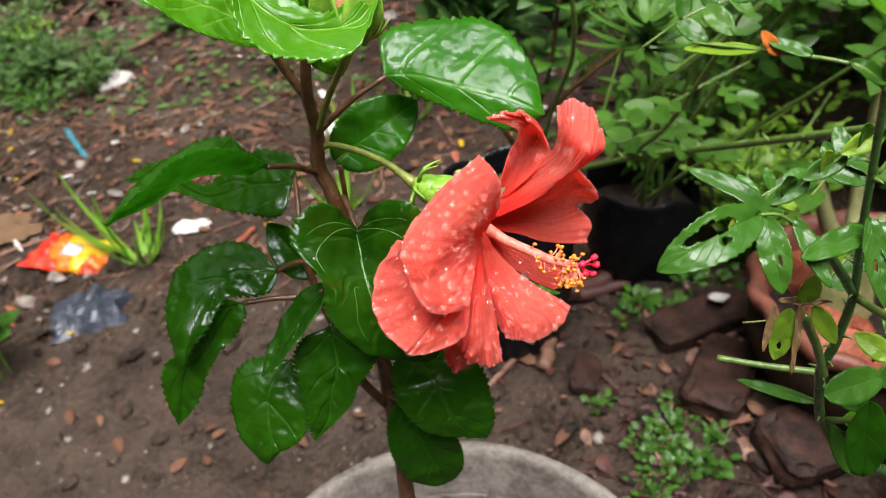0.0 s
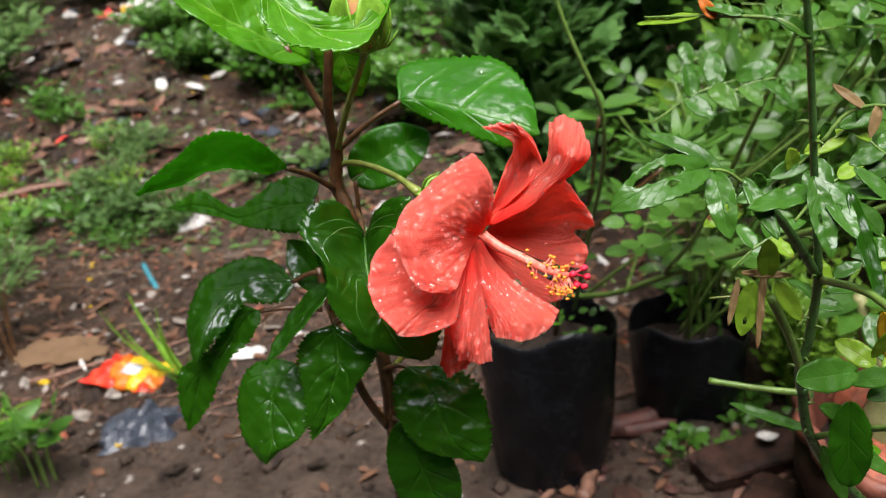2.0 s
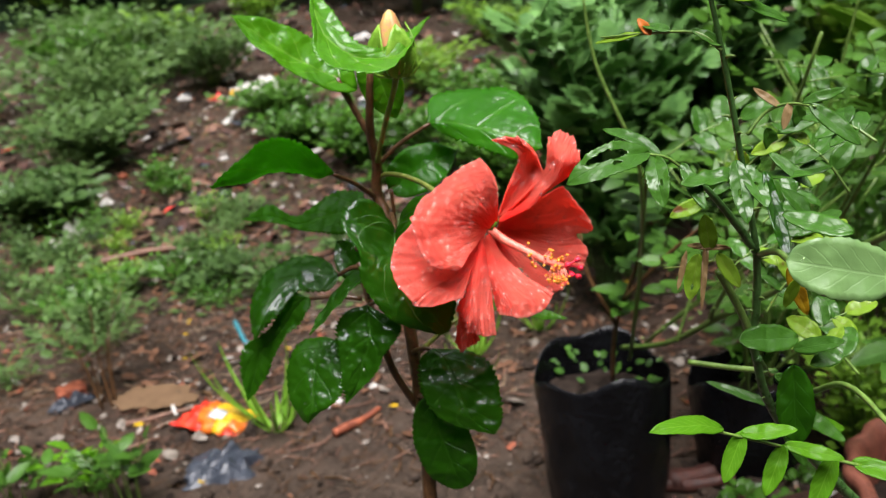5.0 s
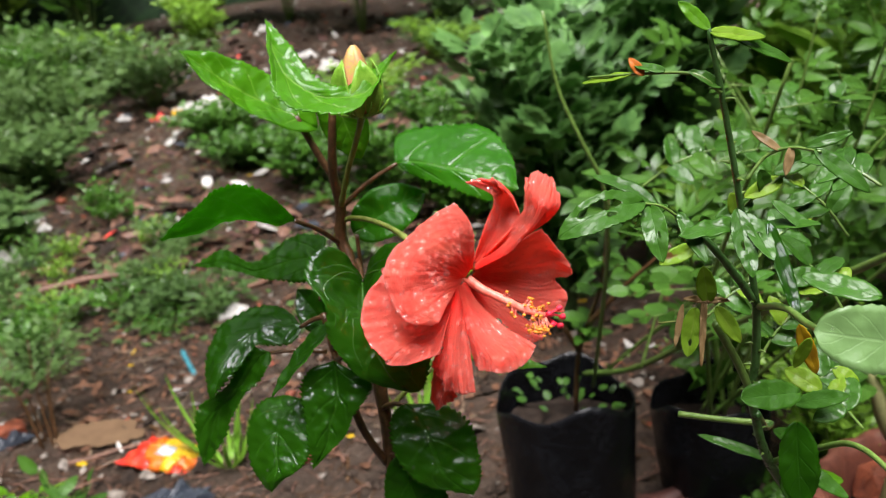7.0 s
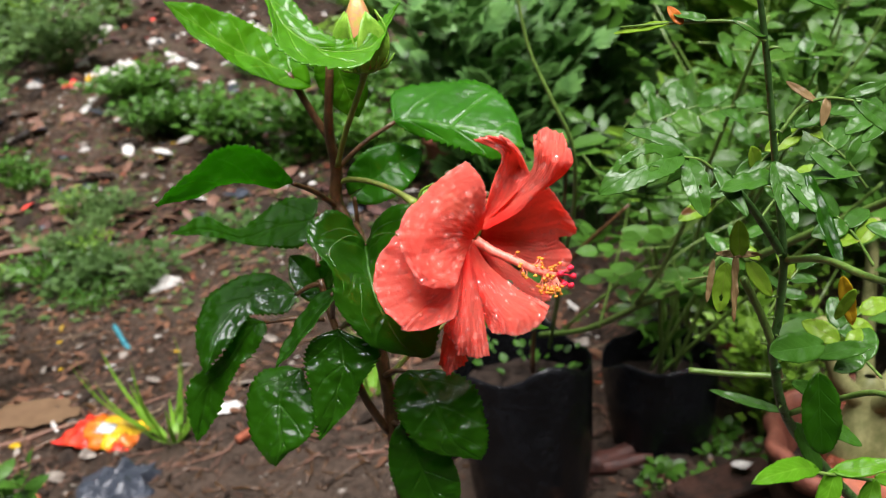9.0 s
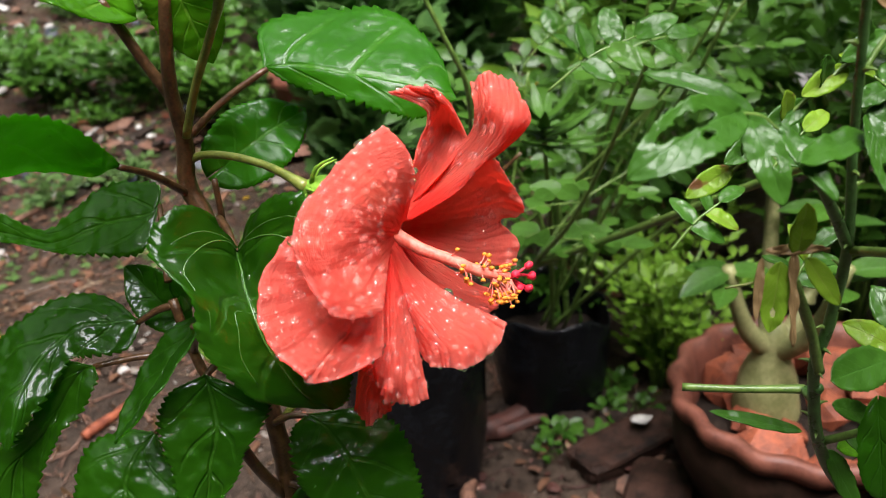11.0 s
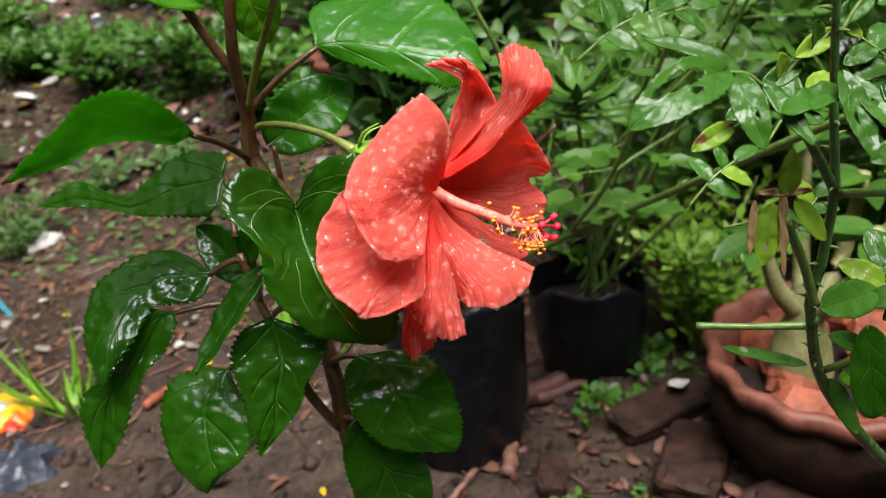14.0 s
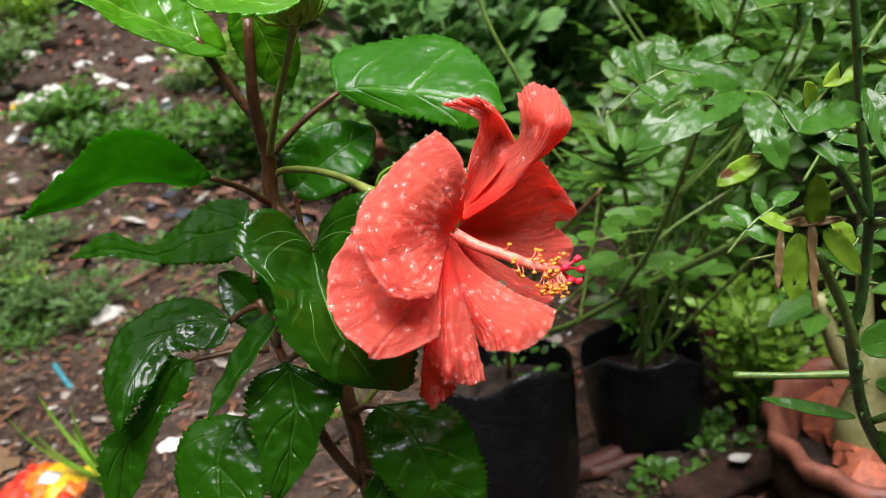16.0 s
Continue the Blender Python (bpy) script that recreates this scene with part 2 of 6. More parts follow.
MAT = {
    "compost": plain_mat("dark_compost", (0.008, 0.006, 0.005), (0.04, 0.027, 0.02), 0.7, 90, 0.9, 0.01, spec=0.12),
    "soil": soil_mat(),
    "petal": petal_mat(),
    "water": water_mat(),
    "hib": leaf_mat("hibiscus_leaf", (0.006, 0.036, 0.0015), (0.026, 0.105, 0.003), (0.1, 0.28, 0.03), rough=0.38, trans=0.55, veins=4.0, wet=1.35, bs=0.85, bumpy=0.85, sheen=0.03, vein_amt=0.14, glow=(0.2, 0.6, 0.015)),
    # lit copy of the hibiscus leaf: brighter colour stands in for light
    "hib_mid": leaf_mat("lit_hibiscus_leaf", (0.02, 0.12, 0.003), (0.05, 0.22, 0.007), (0.14, 0.36, 0.04), rough=0.38, trans=0.55, veins=4.0, wet=1.15, bumpy=0.5, sheen=0.13, pucker=0.2, vein_amt=0.3, glow=(0.2, 0.62, 0.008)),
    "hib_young": leaf_mat("young_hibiscus_leaf", (0.04, 0.17, 0.004), (0.1, 0.31, 0.008), (0.24, 0.48, 0.05), rough=0.35, trans=0.5, veins=5.0, wet=1.3, bumpy=0.6, sheen=0.06, glow=(0.26, 0.62, 0.01)),
    "rose": leaf_mat("rose_leaf", (0.016, 0.058, 0.005), (0.05, 0.15, 0.014), (0.08, 0.22, 0.04), rough=0.4, trans=0.22, veins=8.0, bs=1.8, bumpy=0.45, sheen=0.14, wet=0.75, vein_amt=0.18),
    # pale base colour imitates sky sheen on the broad near leaflet
    "pale_leaf": leaf_mat("sheen_pale_rose_leaf", (0.1, 0.2, 0.06), (0.2, 0.33, 0.12), (0.24, 0.36, 0.16), rough=0.45, trans=0.3, veins=6.0, wet=0.8, bumpy=0.2, sheen=0.25, vein_amt=0.3),
    "rose_bright": leaf_mat("bright_rose_leaf", (0.05, 0.17, 0.006), (0.11, 0.28, 0.012), (0.3, 0.55, 0.06), rough=0.35, trans=0.4, veins=8.0, wet=0.4, vein_amt=0.3, glow=(0.3, 0.65, 0.02)),
    "rose_sick": leaf_mat("blighted_rose_leaf", (0.1, 0.22, 0.012), (0.24, 0.38, 0.03), (0.25, 0.3, 0.06), rough=0.4, trans=0.35, veins=8.0, spots=(0.12, 0.05, 0.02)),
    "dry": leaf_mat("dry_leaf", (0.035, 0.016, 0.01), (0.15, 0.075, 0.045), (0.3, 0.16, 0.09), rough=0.5, trans=0.15, wet=0.2, var=1.0, glow=(0.4, 0.18, 0.07)),
    "scorched": leaf_mat("scorched_leaf", (0.4, 0.08, 0.015), (0.6, 0.2, 0.03), (0.5, 0.2, 0.05), rough=0.45, trans=0.3, glow=(0.8, 0.25, 0.03)),
    "withered": leaf_mat("withered_leaf", (0.12, 0.075, 0.03), (0.28, 0.19, 0.085), (0.3, 0.2, 0.09), rough=0.5, trans=0.25, wet=0.4, var=0.8, glow=(0.5, 0.25, 0.1)),
    "yellow": leaf_mat("yellow_leaf", (0.45, 0.26, 0.01), (0.62, 0.42, 0.02), (0.6, 0.5, 0.08), rough=0.4, trans=0.3, glow=(0.8, 0.55, 0.03)),
    "bush_mid": leaf_mat("garden_leaf", (0.009, 0.034, 0.004), (0.054, 0.135, 0.015), (0.1, 0.28, 0.05), rough=0.4, trans=0.25, bs=1.0, bumpy=0.3, sheen=0.18, wet=0.5, var=1.0, vein_amt=0.3),
    "bush_dark": leaf_mat("dark_garden_leaf", (0.025, 0.08, 0.022), (0.13, 0.27, 0.07), (0.05, 0.14, 0.04), rough=0.45, trans=0.2, bs=1.0, bumpy=0.25, sheen=0.25, wet=0.7, var=1.0, vein_amt=0.3),
    "bush_light": leaf_mat("light_garden_leaf", (0.045, 0.12, 0.012), (0.155, 0.28, 0.03), (0.2, 0.4, 0.06), rough=0.4, trans=0.35, bumpy=0.3, sheen=0.18, wet=0.5, var=1.0, vein_amt=0.3),
    "weed": leaf_mat("weed_leaf", (0.018, 0.048, 0.014), (0.085, 0.15, 0.042), (0.12, 0.3, 0.05), rough=0.45, trans=0.3, wet=0.2, var=1.0, vein_amt=0.2),
    "grass": leaf_mat("grass_blade", (0.05, 0.15, 0.01), (0.16, 0.32, 0.03), (0.2, 0.36, 0.06), rough=0.4, trans=0.3, wet=0.2, var=0.9, vein_amt=0.2),
    "blue_blade": plain_mat("blue_green_blade", (0.02, 0.1, 0.13), (0.05, 0.2, 0.24), 0.3, 80),
    "stem": plain_mat("brown_stem", (0.03, 0.015, 0.006), (0.115, 0.055, 0.022), 0.35, 220, 0.5, 0.001, coat=0.3),
    "stem_green": plain_mat("green_stem", (0.06, 0.12, 0.02), (0.15, 0.24, 0.05), 0.35, 200, 0.3, 0.0006, coat=0.3),
    "stem_dark": plain_mat("dark_green_stem", (0.02, 0.06, 0.012), (0.06, 0.15, 0.035), 0.3, 200, 0.3, 0.0006, coat=0.4),
    "vein": plain_mat("pale_leaf_vein", (0.025, 0.09, 0.01), (0.08, 0.19, 0.03), 0.35, 300, 0.2, 0.0004, coat=0.3),
    "pedicel": plain_mat("pedicel_green", (0.1, 0.13, 0.02), (0.22, 0.26, 0.05), 0.35, 200, 0.2, 0.0004, coat=0.3),
    "calyx": plain_mat("calyx_green", (0.1, 0.24, 0.015), (0.22, 0.4, 0.045), 0.35, 160, 0.3, 0.0006),
    "column": plain_mat("column_pink", (0.75, 0.12, 0.08), (0.85, 0.3, 0.22), 0.4, 300, 0.3, 0.0004),
    "bud": plain_mat("bud_pink_and_yellow", (0.36, 0.36, 0.06), (0.62, 0.2, 0.14), 0.4, 170, 0.4, 0.0006),
    "anther": plain_mat("anther_yellow", (0.6, 0.17, 0.012), (0.82, 0.34, 0.04), 0.6, 900, 0.5, 0.0005),
    "stigma": plain_mat("stigma_red", (0.7, 0.01, 0.04), (0.85, 0.04, 0.08), 0.45, 900, 0.4, 0.0005),
    "caudex": plain_mat("pale_green_bark", (0.13, 0.14, 0.05), (0.28, 0.27, 0.12), 0.5, 60, 0.5, 0.002),
    "white_petal": plain_mat("white_petal", (0.6, 0.55, 0.56), (0.8, 0.78, 0.78), 0.5, 200, 0.2, 0.0005),
    "cement": plain_mat("cement", (0.08, 0.07, 0.058), (0.23, 0.205, 0.175), 0.6, 45, 0.6, 0.003),
    "terracotta": plain_mat("terracotta", (0.07, 0.022, 0.014), (0.18, 0.06, 0.037), 0.55, 50, 0.5, 0.002),
    # wet bowl side; shade of the overhanging foliage is in its dark colour
    "pot_body": plain_mat("shaded_wet_terracotta", (0.008, 0.005, 0.003), (0.036, 0.018, 0.012), 0.5, 40, 0.5, 0.002, spec=0.15),
    "brick": plain_mat("wet_brick", (0.1, 0.024, 0.012), (0.3, 0.08, 0.036), 0.6, 70, 0.8, 0.004),
    # brick colour taken down to carry the shade near the bowl
    "old_brick": plain_mat("shaded_old_brick", (0.007, 0.005, 0.004), (0.044, 0.021, 0.0145), 0.6, 50, 0.8, 0.004, spec=0.12),
    "plastic": plain_mat("black_polythene", (0.003, 0.003, 0.0035), (0.007, 0.0075, 0.009), 0.15, 26, 0.7, 0.01, rough_var=0.08, spec=0.2),
    "grey_plastic": plain_mat("grey_plastic", (0.014, 0.018, 0.026), (0.04, 0.046, 0.06), 0.35, 40, 0.6, 0.004),
    "white": plain_mat("white_scrap", (0.3, 0.28, 0.26), (0.58, 0.56, 0.53), 0.5, 60, 0.5, 0.003),
    "pebble": plain_mat("pebble", (0.07, 0.056, 0.046), (0.22, 0.19, 0.16), 0.5, 60, 0.5, 0.003),
    "wood": plain_mat("wet_stick", (0.06, 0.03, 0.02), (0.2, 0.1, 0.065), 0.55, 90, 0.6, 0.002),
    "straw": plain_mat("dry_straw", (0.14, 0.095, 0.055), (0.36, 0.27, 0.18), 0.55, 90, 0.6, 0.002),
    "paper": plain_mat("soiled_paper", (0.2, 0.18, 0.16), (0.55, 0.53, 0.5), 0.5, 30, 0.5, 0.003),
    "maroon": plain_mat("dark_red_bark", (0.025, 0.01, 0.008), (0.085, 0.03, 0.022), 0.55, 80, 0.6, 0.003),
    "puddle": plain_mat("muddy_water", (0.1, 0.06, 0.034), (0.14, 0.088, 0.052), 0.03, 8, 0.03, 0.001, rough_var=0.02),
    "foil_red": plain_mat("foil_red", (0.42, 0.012, 0.008), (0.55, 0.05, 0.02), 0.42, 50, 0.4, 0.002, coat=0.15),
    "foil_orange": plain_mat("foil_orange", (0.44, 0.07, 0.006), (0.54, 0.15, 0.013), 0.42, 50, 0.4, 0.002, coat=0.15),
    "foil_yellow": plain_mat("foil_yellow", (0.44, 0.25, 0.006), (0.55, 0.35, 0.016), 0.42, 50, 0.4, 0.002, coat=0.15),
    "foil_white": plain_mat("foil_white", (0.3, 0.32, 0.36), (0.46, 0.47, 0.48), 0.3, 50, 0.4, 0.002, coat=0.5),
    "scrap_red": plain_mat("red_scrap", (0.5, 0.02, 0.02), (0.7, 0.08, 0.06), 0.5, 60),
    "backdrop": plain_mat("added_thicket", (0.004, 0.014, 0.005), (0.02, 0.06, 0.016), 0.8, 9, 0.6, 0.05),
}


# ---- mesh helpers ----
def mesh(name, verts, faces, mat, parent=None, label="", smooth=True, uvs=None):
    me = bpy.data.meshes.new(name)
    me.from_pydata([tuple(v) for v in verts], [], [tuple(f) for f in faces])
    if uvs is not None:
        lay = me.uv_layers.new(name="UVMap")
        idx = np.empty(len(me.loops), dtype=np.int64)
        me.loops.foreach_get("vertex_index", idx)
        lay.data.foreach_set("uv", np.asarray(uvs, dtype=np.float32)[idx].ravel())
    if smooth:
        me.polygons.foreach_set("use_smooth", np.ones(len(me.polygons), dtype=bool))
    for m in mat if isinstance(mat, (list, tuple)) else [mat]:
        me.materials.append(MAT[m])
    ob = new(name, me)
    if parent:
        ob.parent = parent
    if label:
        ob["label"] = label
    return ob


def thing(name, label, category, group="", kind="", at=(0, 0, 0)):
    ob = new(name)
    ob.empty_display_size = 0.02
    ob.location = at
    return tagged(ob, label, category, group, kind)


def spline(pts, n):
    """Points along a smooth curve through pts."""
    p = np.array(pts, dtype=float)
    if len(p) == 2:
        return np.array([p[0] + (p[1] - p[0]) * k / (n - 1) for k in range(n)])
    q = np.vstack([2 * p[0] - p[1], p, 2 * p[-1] - p[-2]])
    out = []
    for k in range(n):
        s = k / (n - 1) * (len(p) - 1)
        i = min(int(s), len(p) - 2)
        t = s - i
        a, b, c, d = q[i], q[i + 1], q[i + 2], q[i + 3]
        out.append(0.5 * (2 * b + (c - a) * t + (2 * a - 5 * b + 4 * c - d) * t * t + (3 * b - a - 3 * c + d) * t ** 3))
    return np.array(out)


def tube(pts, radii, n=10, seg=16, rough=0.0, rng=None):
    """A round stem through pts; radii at its points. Returns verts and faces."""
    c = spline(pts, seg)
    r = np.interp(np.linspace(0, 1, seg), np.linspace(0, 1, len(radii)), radii)
    verts, faces = [], []
    up = np.array([0.31, 0.17, 0.93])
    for k in range(seg):
        t = c[min(k + 1, seg - 1)] - c[max(k - 1, 0)]
        t = t / (np.linalg.norm(t) + 1e-9)
        a = np.cross(t, up)
        if np.linalg.norm(a) < 0.05:
            a = np.cross(t, [1.0, 0, 0])
        a /= np.linalg.norm(a)
        b = np.cross(t, a)
        for j in range(n):
            w = 2 * math.pi * j / n
            rr = r[k] * (1 + (rough * (rng.random() - 0.5) if rng else 0))
            verts.append(c[k] + rr * (math.cos(w) * a + math.sin(w) * b))
    for k in range(seg - 1):
        for j in range(n):
            faces.append((k * n + j, k * n + (j + 1) % n, (k + 1) * n + (j + 1) % n, (k + 1) * n + j))
    faces.append(tuple(range(n))[::-1])
    faces.append(tuple((seg - 1) * n + j for j in range(n)))
    return verts, faces


def mm(p):
    return np.array(p, dtype=float) * 0.001


def stem(name, pts, radii, mat, parent, label="", n=10, seg=20, rough=0.12, seed=1):
    v, f = tube([mm(p) for p in pts], [r * 0.001 for r in radii], n, seg, rough, random.Random(seed))
    return mesh(name, v, f, mat, parent, label)


def leaf_surface(base, tip, normal, width, bow=0.0, fold=0.15, curl=0.0, cord=0.2, teeth=9, tooth=0.14, wave=0.04, nu=46, nv=14, seed=0, round_tip=0.8, side=0.0, base_pow=0.5, wav_n=3.0, near=None, half=1.0):
    """A leaf blade from base to tip (metres): fold lifts the halves, curl rolls the edges, bow arches the midrib."""
    J, T, n = np.array(base), np.array(tip), np.array(normal, dtype=float)
    L = np.linalg.norm(T - J)
    a = (T - J) / L
    n = n - a * (n @ a)
    n /= np.linalg.norm(n)
    s = np.cross(a, n)
    rng = random.Random(seed)
    ph, ph2 = rng.random() * 6, rng.random() * 6
    verts, uvs, faces = [], [], []
    peak = (base_pow / (base_pow + round_tip)) ** base_pow * (round_tip / (base_pow + round_tip)) ** round_tip
    for i in range(nu + 1):
        u = (i / nu) ** 1.15
        w = width * (max(u, 1e-4) ** base_pow) * (max(1 - u, 0) ** round_tip) / peak
        w = max(w, width * 0.02)
        if teeth:
            saw = 1.0 - (u * teeth) % 1.0
            w *= 1 + tooth * (saw - 0.5) * (1 if 0.08 < u < 0.97 else 0)
        for j in range(nv + 1):
            v = 2 * j / nv - 1
            along = u - cord * (1 - u) ** 2 * v * v
            lift = (fold if near is None or v < 0 else near) * abs(v) * w - curl * v * v * w + wave * width * math.sin(wav_n * 2.1 * u * 3.1 + ph + v * 1.5) * abs(v)
            lift += 0.02 * width * math.sin(14 * u + ph2) * math.sin(5 * v + ph)
            lift += bow * 4 * u * (1 - u)
            p = J + a * along * L + s * (v * w * (half if v > 0 else 1.0) + side * 4 * u * (1 - u)) + n * lift
            verts.append(p)
            uvs.append((u, (v + 1) / 2))
    for i in range(nu):
        for j in range(nv):
            k = i * (nv + 1) + j
            faces.append((k, k + 1, k + nv + 2, k + nv + 1))
    return verts, faces, uvs


def add_thickness(ob, t):
    md = ob.modifiers.new("thickness", "SOLIDIFY")
    md.thickness, md.offset = t, 0.0
    return ob


def drops(name, ob_verts, faces, count, rmin, rmax, parent, seed=0, lift=0.0002, power=2.2):
    """Rain drops beading on the open side of a surface, as one mesh of domes; spread by area."""
    rng = random.Random(seed)
    V = np.array([tuple(v) for v in ob_verts])
    F = np.array([tuple(f)[:4] for f in faces])
    area = np.linalg.norm(np.cross(V[F[:, 2]] - V[F[:, 0]], V[F[:, 3]] - V[F[:, 1]]), axis=1)
    cum = np.cumsum(area) / area.sum()
    out_v, out_f, taken = [], [], []
    rings = ((0.97, -0.05), (1.0, 0.12), (0.93, 0.34), (0.74, 0.54), (0.42, 0.67))
    m_n = 12
    for _ in range(count):
        f = F[min(int(np.searchsorted(cum, rng.random())), len(F) - 1)]
        a, b, c, d = V[f[0]], V[f[1]], V[f[2]], V[f[3]]
        x, y = rng.random(), rng.random()
        p = (a * (1 - x) + b * x) * (1 - y) + (d * (1 - x) + c * x) * y
        n = np.cross(c - a, d - b)
        ln = np.linalg.norm(n)
        if ln < 1e-13:
            continue
        n = n / ln
        if n @ np.array([-0.05, -0.85, 0.5]) < 0:
            n = -n
        r = rmin + (rmax - rmin) * rng.random() ** power
        if any(np.linalg.norm(p - q) < (r + s) * 0.95 for q, s in taken):
            continue
        taken.append((p, r))
        t = np.cross(n, [0.3, 0.2, 0.9])
        t /= np.linalg.norm(t) + 1e-9
        q = np.cross(n, t)
        sag = np.array([0, 0, -1.0]) - n * (np.array([0, 0, -1.0]) @ n)
        el = 0.8 + 0.4 * rng.random()
        p = p + n * lift
        k0 = len(out_v)
        for rad, h in rings:
            for m in range(m_n):
                w = 2 * math.pi * m / m_n
                wob = 1 + 0.08 * math.sin(2 * w + k0) + 0.05 * math.sin(3 * w + k0 * 1.7)
                out_v.append(p + r * (rad * wob * (math.cos(w) * t * el + math.sin(w) * q / el) + h * n + 0.18 * h * sag))
        out_v.append(p + r * (0.72 * n + 0.13 * sag))
        for g in range(len(rings) - 1):
            for m in range(m_n):
                out_f.append((k0 + g * m_n + m, k0 + g * m_n + (m + 1) % m_n, k0 + (g + 1) * m_n + (m + 1) % m_n, k0 + (g + 1) * m_n + m))
        top = (len(rings) - 1) * m_n
        for m in range(m_n):
            out_f.append((k0 + top + m, k0 + top + (m + 1) % m_n, k0 + top + m_n))
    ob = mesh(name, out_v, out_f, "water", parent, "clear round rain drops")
    ob["kind"] = "stuff"
    ob.visible_shadow = False
    return ob


def blob(center, size, seed, n=1, squash=1.0):
    """An uneven stone or crumb."""
    bm = bmesh.new()
    bmesh.ops.create_icosphere(bm, subdivisions=n, radius=1.0)
    rng = random.Random(seed)
    off = Vector((rng.random() * 50, rng.random() * 50, rng.random() * 50))
    vs = []
    for v in bm.verts:
        k = 1 + 0.45 * noise.noise(v.co * 1.3 + off)
        vs.append((center[0] + v.co.x * size[0] * k, center[1] + v.co.y * size[1] * k, center[2] + v.co.z * size[2] * k * squash))
    fs = [tuple(v.index for v in f.verts) for f in bm.faces]
    bm.free()
    return vs, fs


# templates of small leaves: x across, y along, z up; about one long
def small_leaf(width, nu=5, nv=2, fold=0.2, droop=0.15, tipp=0.9, basep=0.6):
    vs, uv, fs = [], [], []
    peak = (basep / (basep + tipp)) ** basep * (tipp / (basep + tipp)) ** tipp
    for i in range(nu + 1):
        u = i / nu
        w = max(width * max(u, 1e-4) ** basep * max(1 - u, 0) ** tipp / peak, width * 0.04)
        for j in range(nv + 1):
            v = 2 * j / nv - 1
            vs.append((v * w, u, fold * abs(v) * w - droop * u * u))
            uv.append((u, (v + 1) / 2))
    for i in range(nu):
        for j in range(nv):
            k = i * (nv + 1) + j
            fs.append((k, k + 1, k + nv + 2, k + nv + 1))
    return np.array(vs), fs, np.array(uv)


def lobed_leaf(lobes=3):
    """A cut leaf like a chrysanthemum's: a blade with side lobes."""
    parts = [((0, 0), 90, 1.0, 0.17)]
    for k in range(lobes):
        y = 0.22 + 0.22 * k
        parts += [((0, y), 90 - 48, 0.48 - 0.08 * k, 0.14), ((0, y), 90 + 48, 0.48 - 0.08 * k, 0.14)]
    vs, fs, uv = [], [], []
    for (x, y), ang, ln, w in parts:
        v0, f0, u0 = small_leaf(w / ln, 4, 2, 0.1, 0.1)
        c, s = math.cos(radians(ang - 90)), math.sin(radians(ang - 90))
        k = len(vs)
        for a, b, z in v0 * ln:
            vs.append((x + a * c - b * s, y + a * s + b * c, z))
        fs += [tuple(i + k for i in f) for f in f0]
        uv += [tuple(t) for t in u0]
    return np.array(vs), fs, np.array(uv)


def pinnate(pairs=2, size=0.37, width=0.25):
    """A compound leaf with round leaflets, as on a rose."""
    vs, fs, uv = [], [], []
    spots = [((0, 1 - size), 90)]
    for k in range(pairs):
        y = 0.22 + 0.3 * k
        spots += [((0.02, y), 28), ((-0.02, y), 152)]
    for (x, y), ang in spots:
        v0, f0, u0 = small_leaf(width, 6, 2, 0.22, 0.25, 0.85, 0.55)
        c, s = math.cos(radians(ang - 90)), math.sin(radians(ang - 90))
        k = len(vs)
        for a, b, z in v0 * size:
            vs.append((x + a * c - b * s, y + a * s + b * c, z))
        fs += [tuple(i + k for i in f) for f in f0]
        uv += [tuple(t) for t in u0]
    k = len(vs)
    vs += [(-0.012, 0, 0), (0.012, 0, 0), (0.008, 0.7, -0.02), (-0.008, 0.7, -0.02)]
    uv += [(0.5, 0.2), (0.5, 0.25), (0.5, 0.25), (0.5, 0.2)]
    fs.append((k, k + 1, k + 2, k + 3))
    return np.array(vs), fs, np.array(uv)


def scatter(name, template, spots, mat, parent=None, label=""):
    """Many leaves in one mesh. spots: rows of place, direction along, normal, length."""
    v0, f0, u0 = template
    V, F, U = [], [], []
    fa = [np.array([f for f in f0 if len(f) == 4])]
    k = 0
    for p, a, n, size in spots:
        a = np.array(a, dtype=float)
        a /= np.linalg.norm(a) + 1e-9
        n = np.array(n, dtype=float)
        n = n - a * (n @ a)
        n /= np.linalg.norm(n) + 1e-9
        s = np.cross(a, n)
        V.append(np.array(p) + size * (v0[:, :1] * s + v0[:, 1:2] * a + v0[:, 2:] * n))
        F.append(fa[0] + k)
        U.append(u0)
        k += len(v0)
    ob = mesh(name, np.vstack(V), np.vstack(F), mat, parent, label, True, np.vstack(U))
    ob["kind"] = "stuff"
    return ob


T_ROUND = small_leaf(0.34, 6, 4, 0.18, 0.2, 0.6, 0.5)
T_OVAL = small_leaf(0.24, 6, 2, 0.2, 0.25, 0.8, 0.6)
T_LANCE = small_leaf(0.11, 6, 2, 0.25, 0.3, 0.9, 0.7)
T_LOBED = lobed_leaf(3)
T_PINNATE = pinnate()
T_TINY = small_leaf(0.3, 2, 2, 0.2, 0.1, 0.7, 0.5)


def ground_z(x, y):
    rise = min(max((y - 1.2) / 0.9, 0), 1)
    z = 0.0 + 0.085 * min(max(x, -0.75), 0.35) + 0.05 * rise * rise * (3 - 2 * rise)
    z += 0.12 * min(max(y - 2.0, 0), 5.0)
    z += 0.018 * noise.noise(Vector((x * 3.1, y * 3.1, 0.3))) + 0.008 * noise.noise(Vector((x * 11, y * 11, 2.3)))
    return z


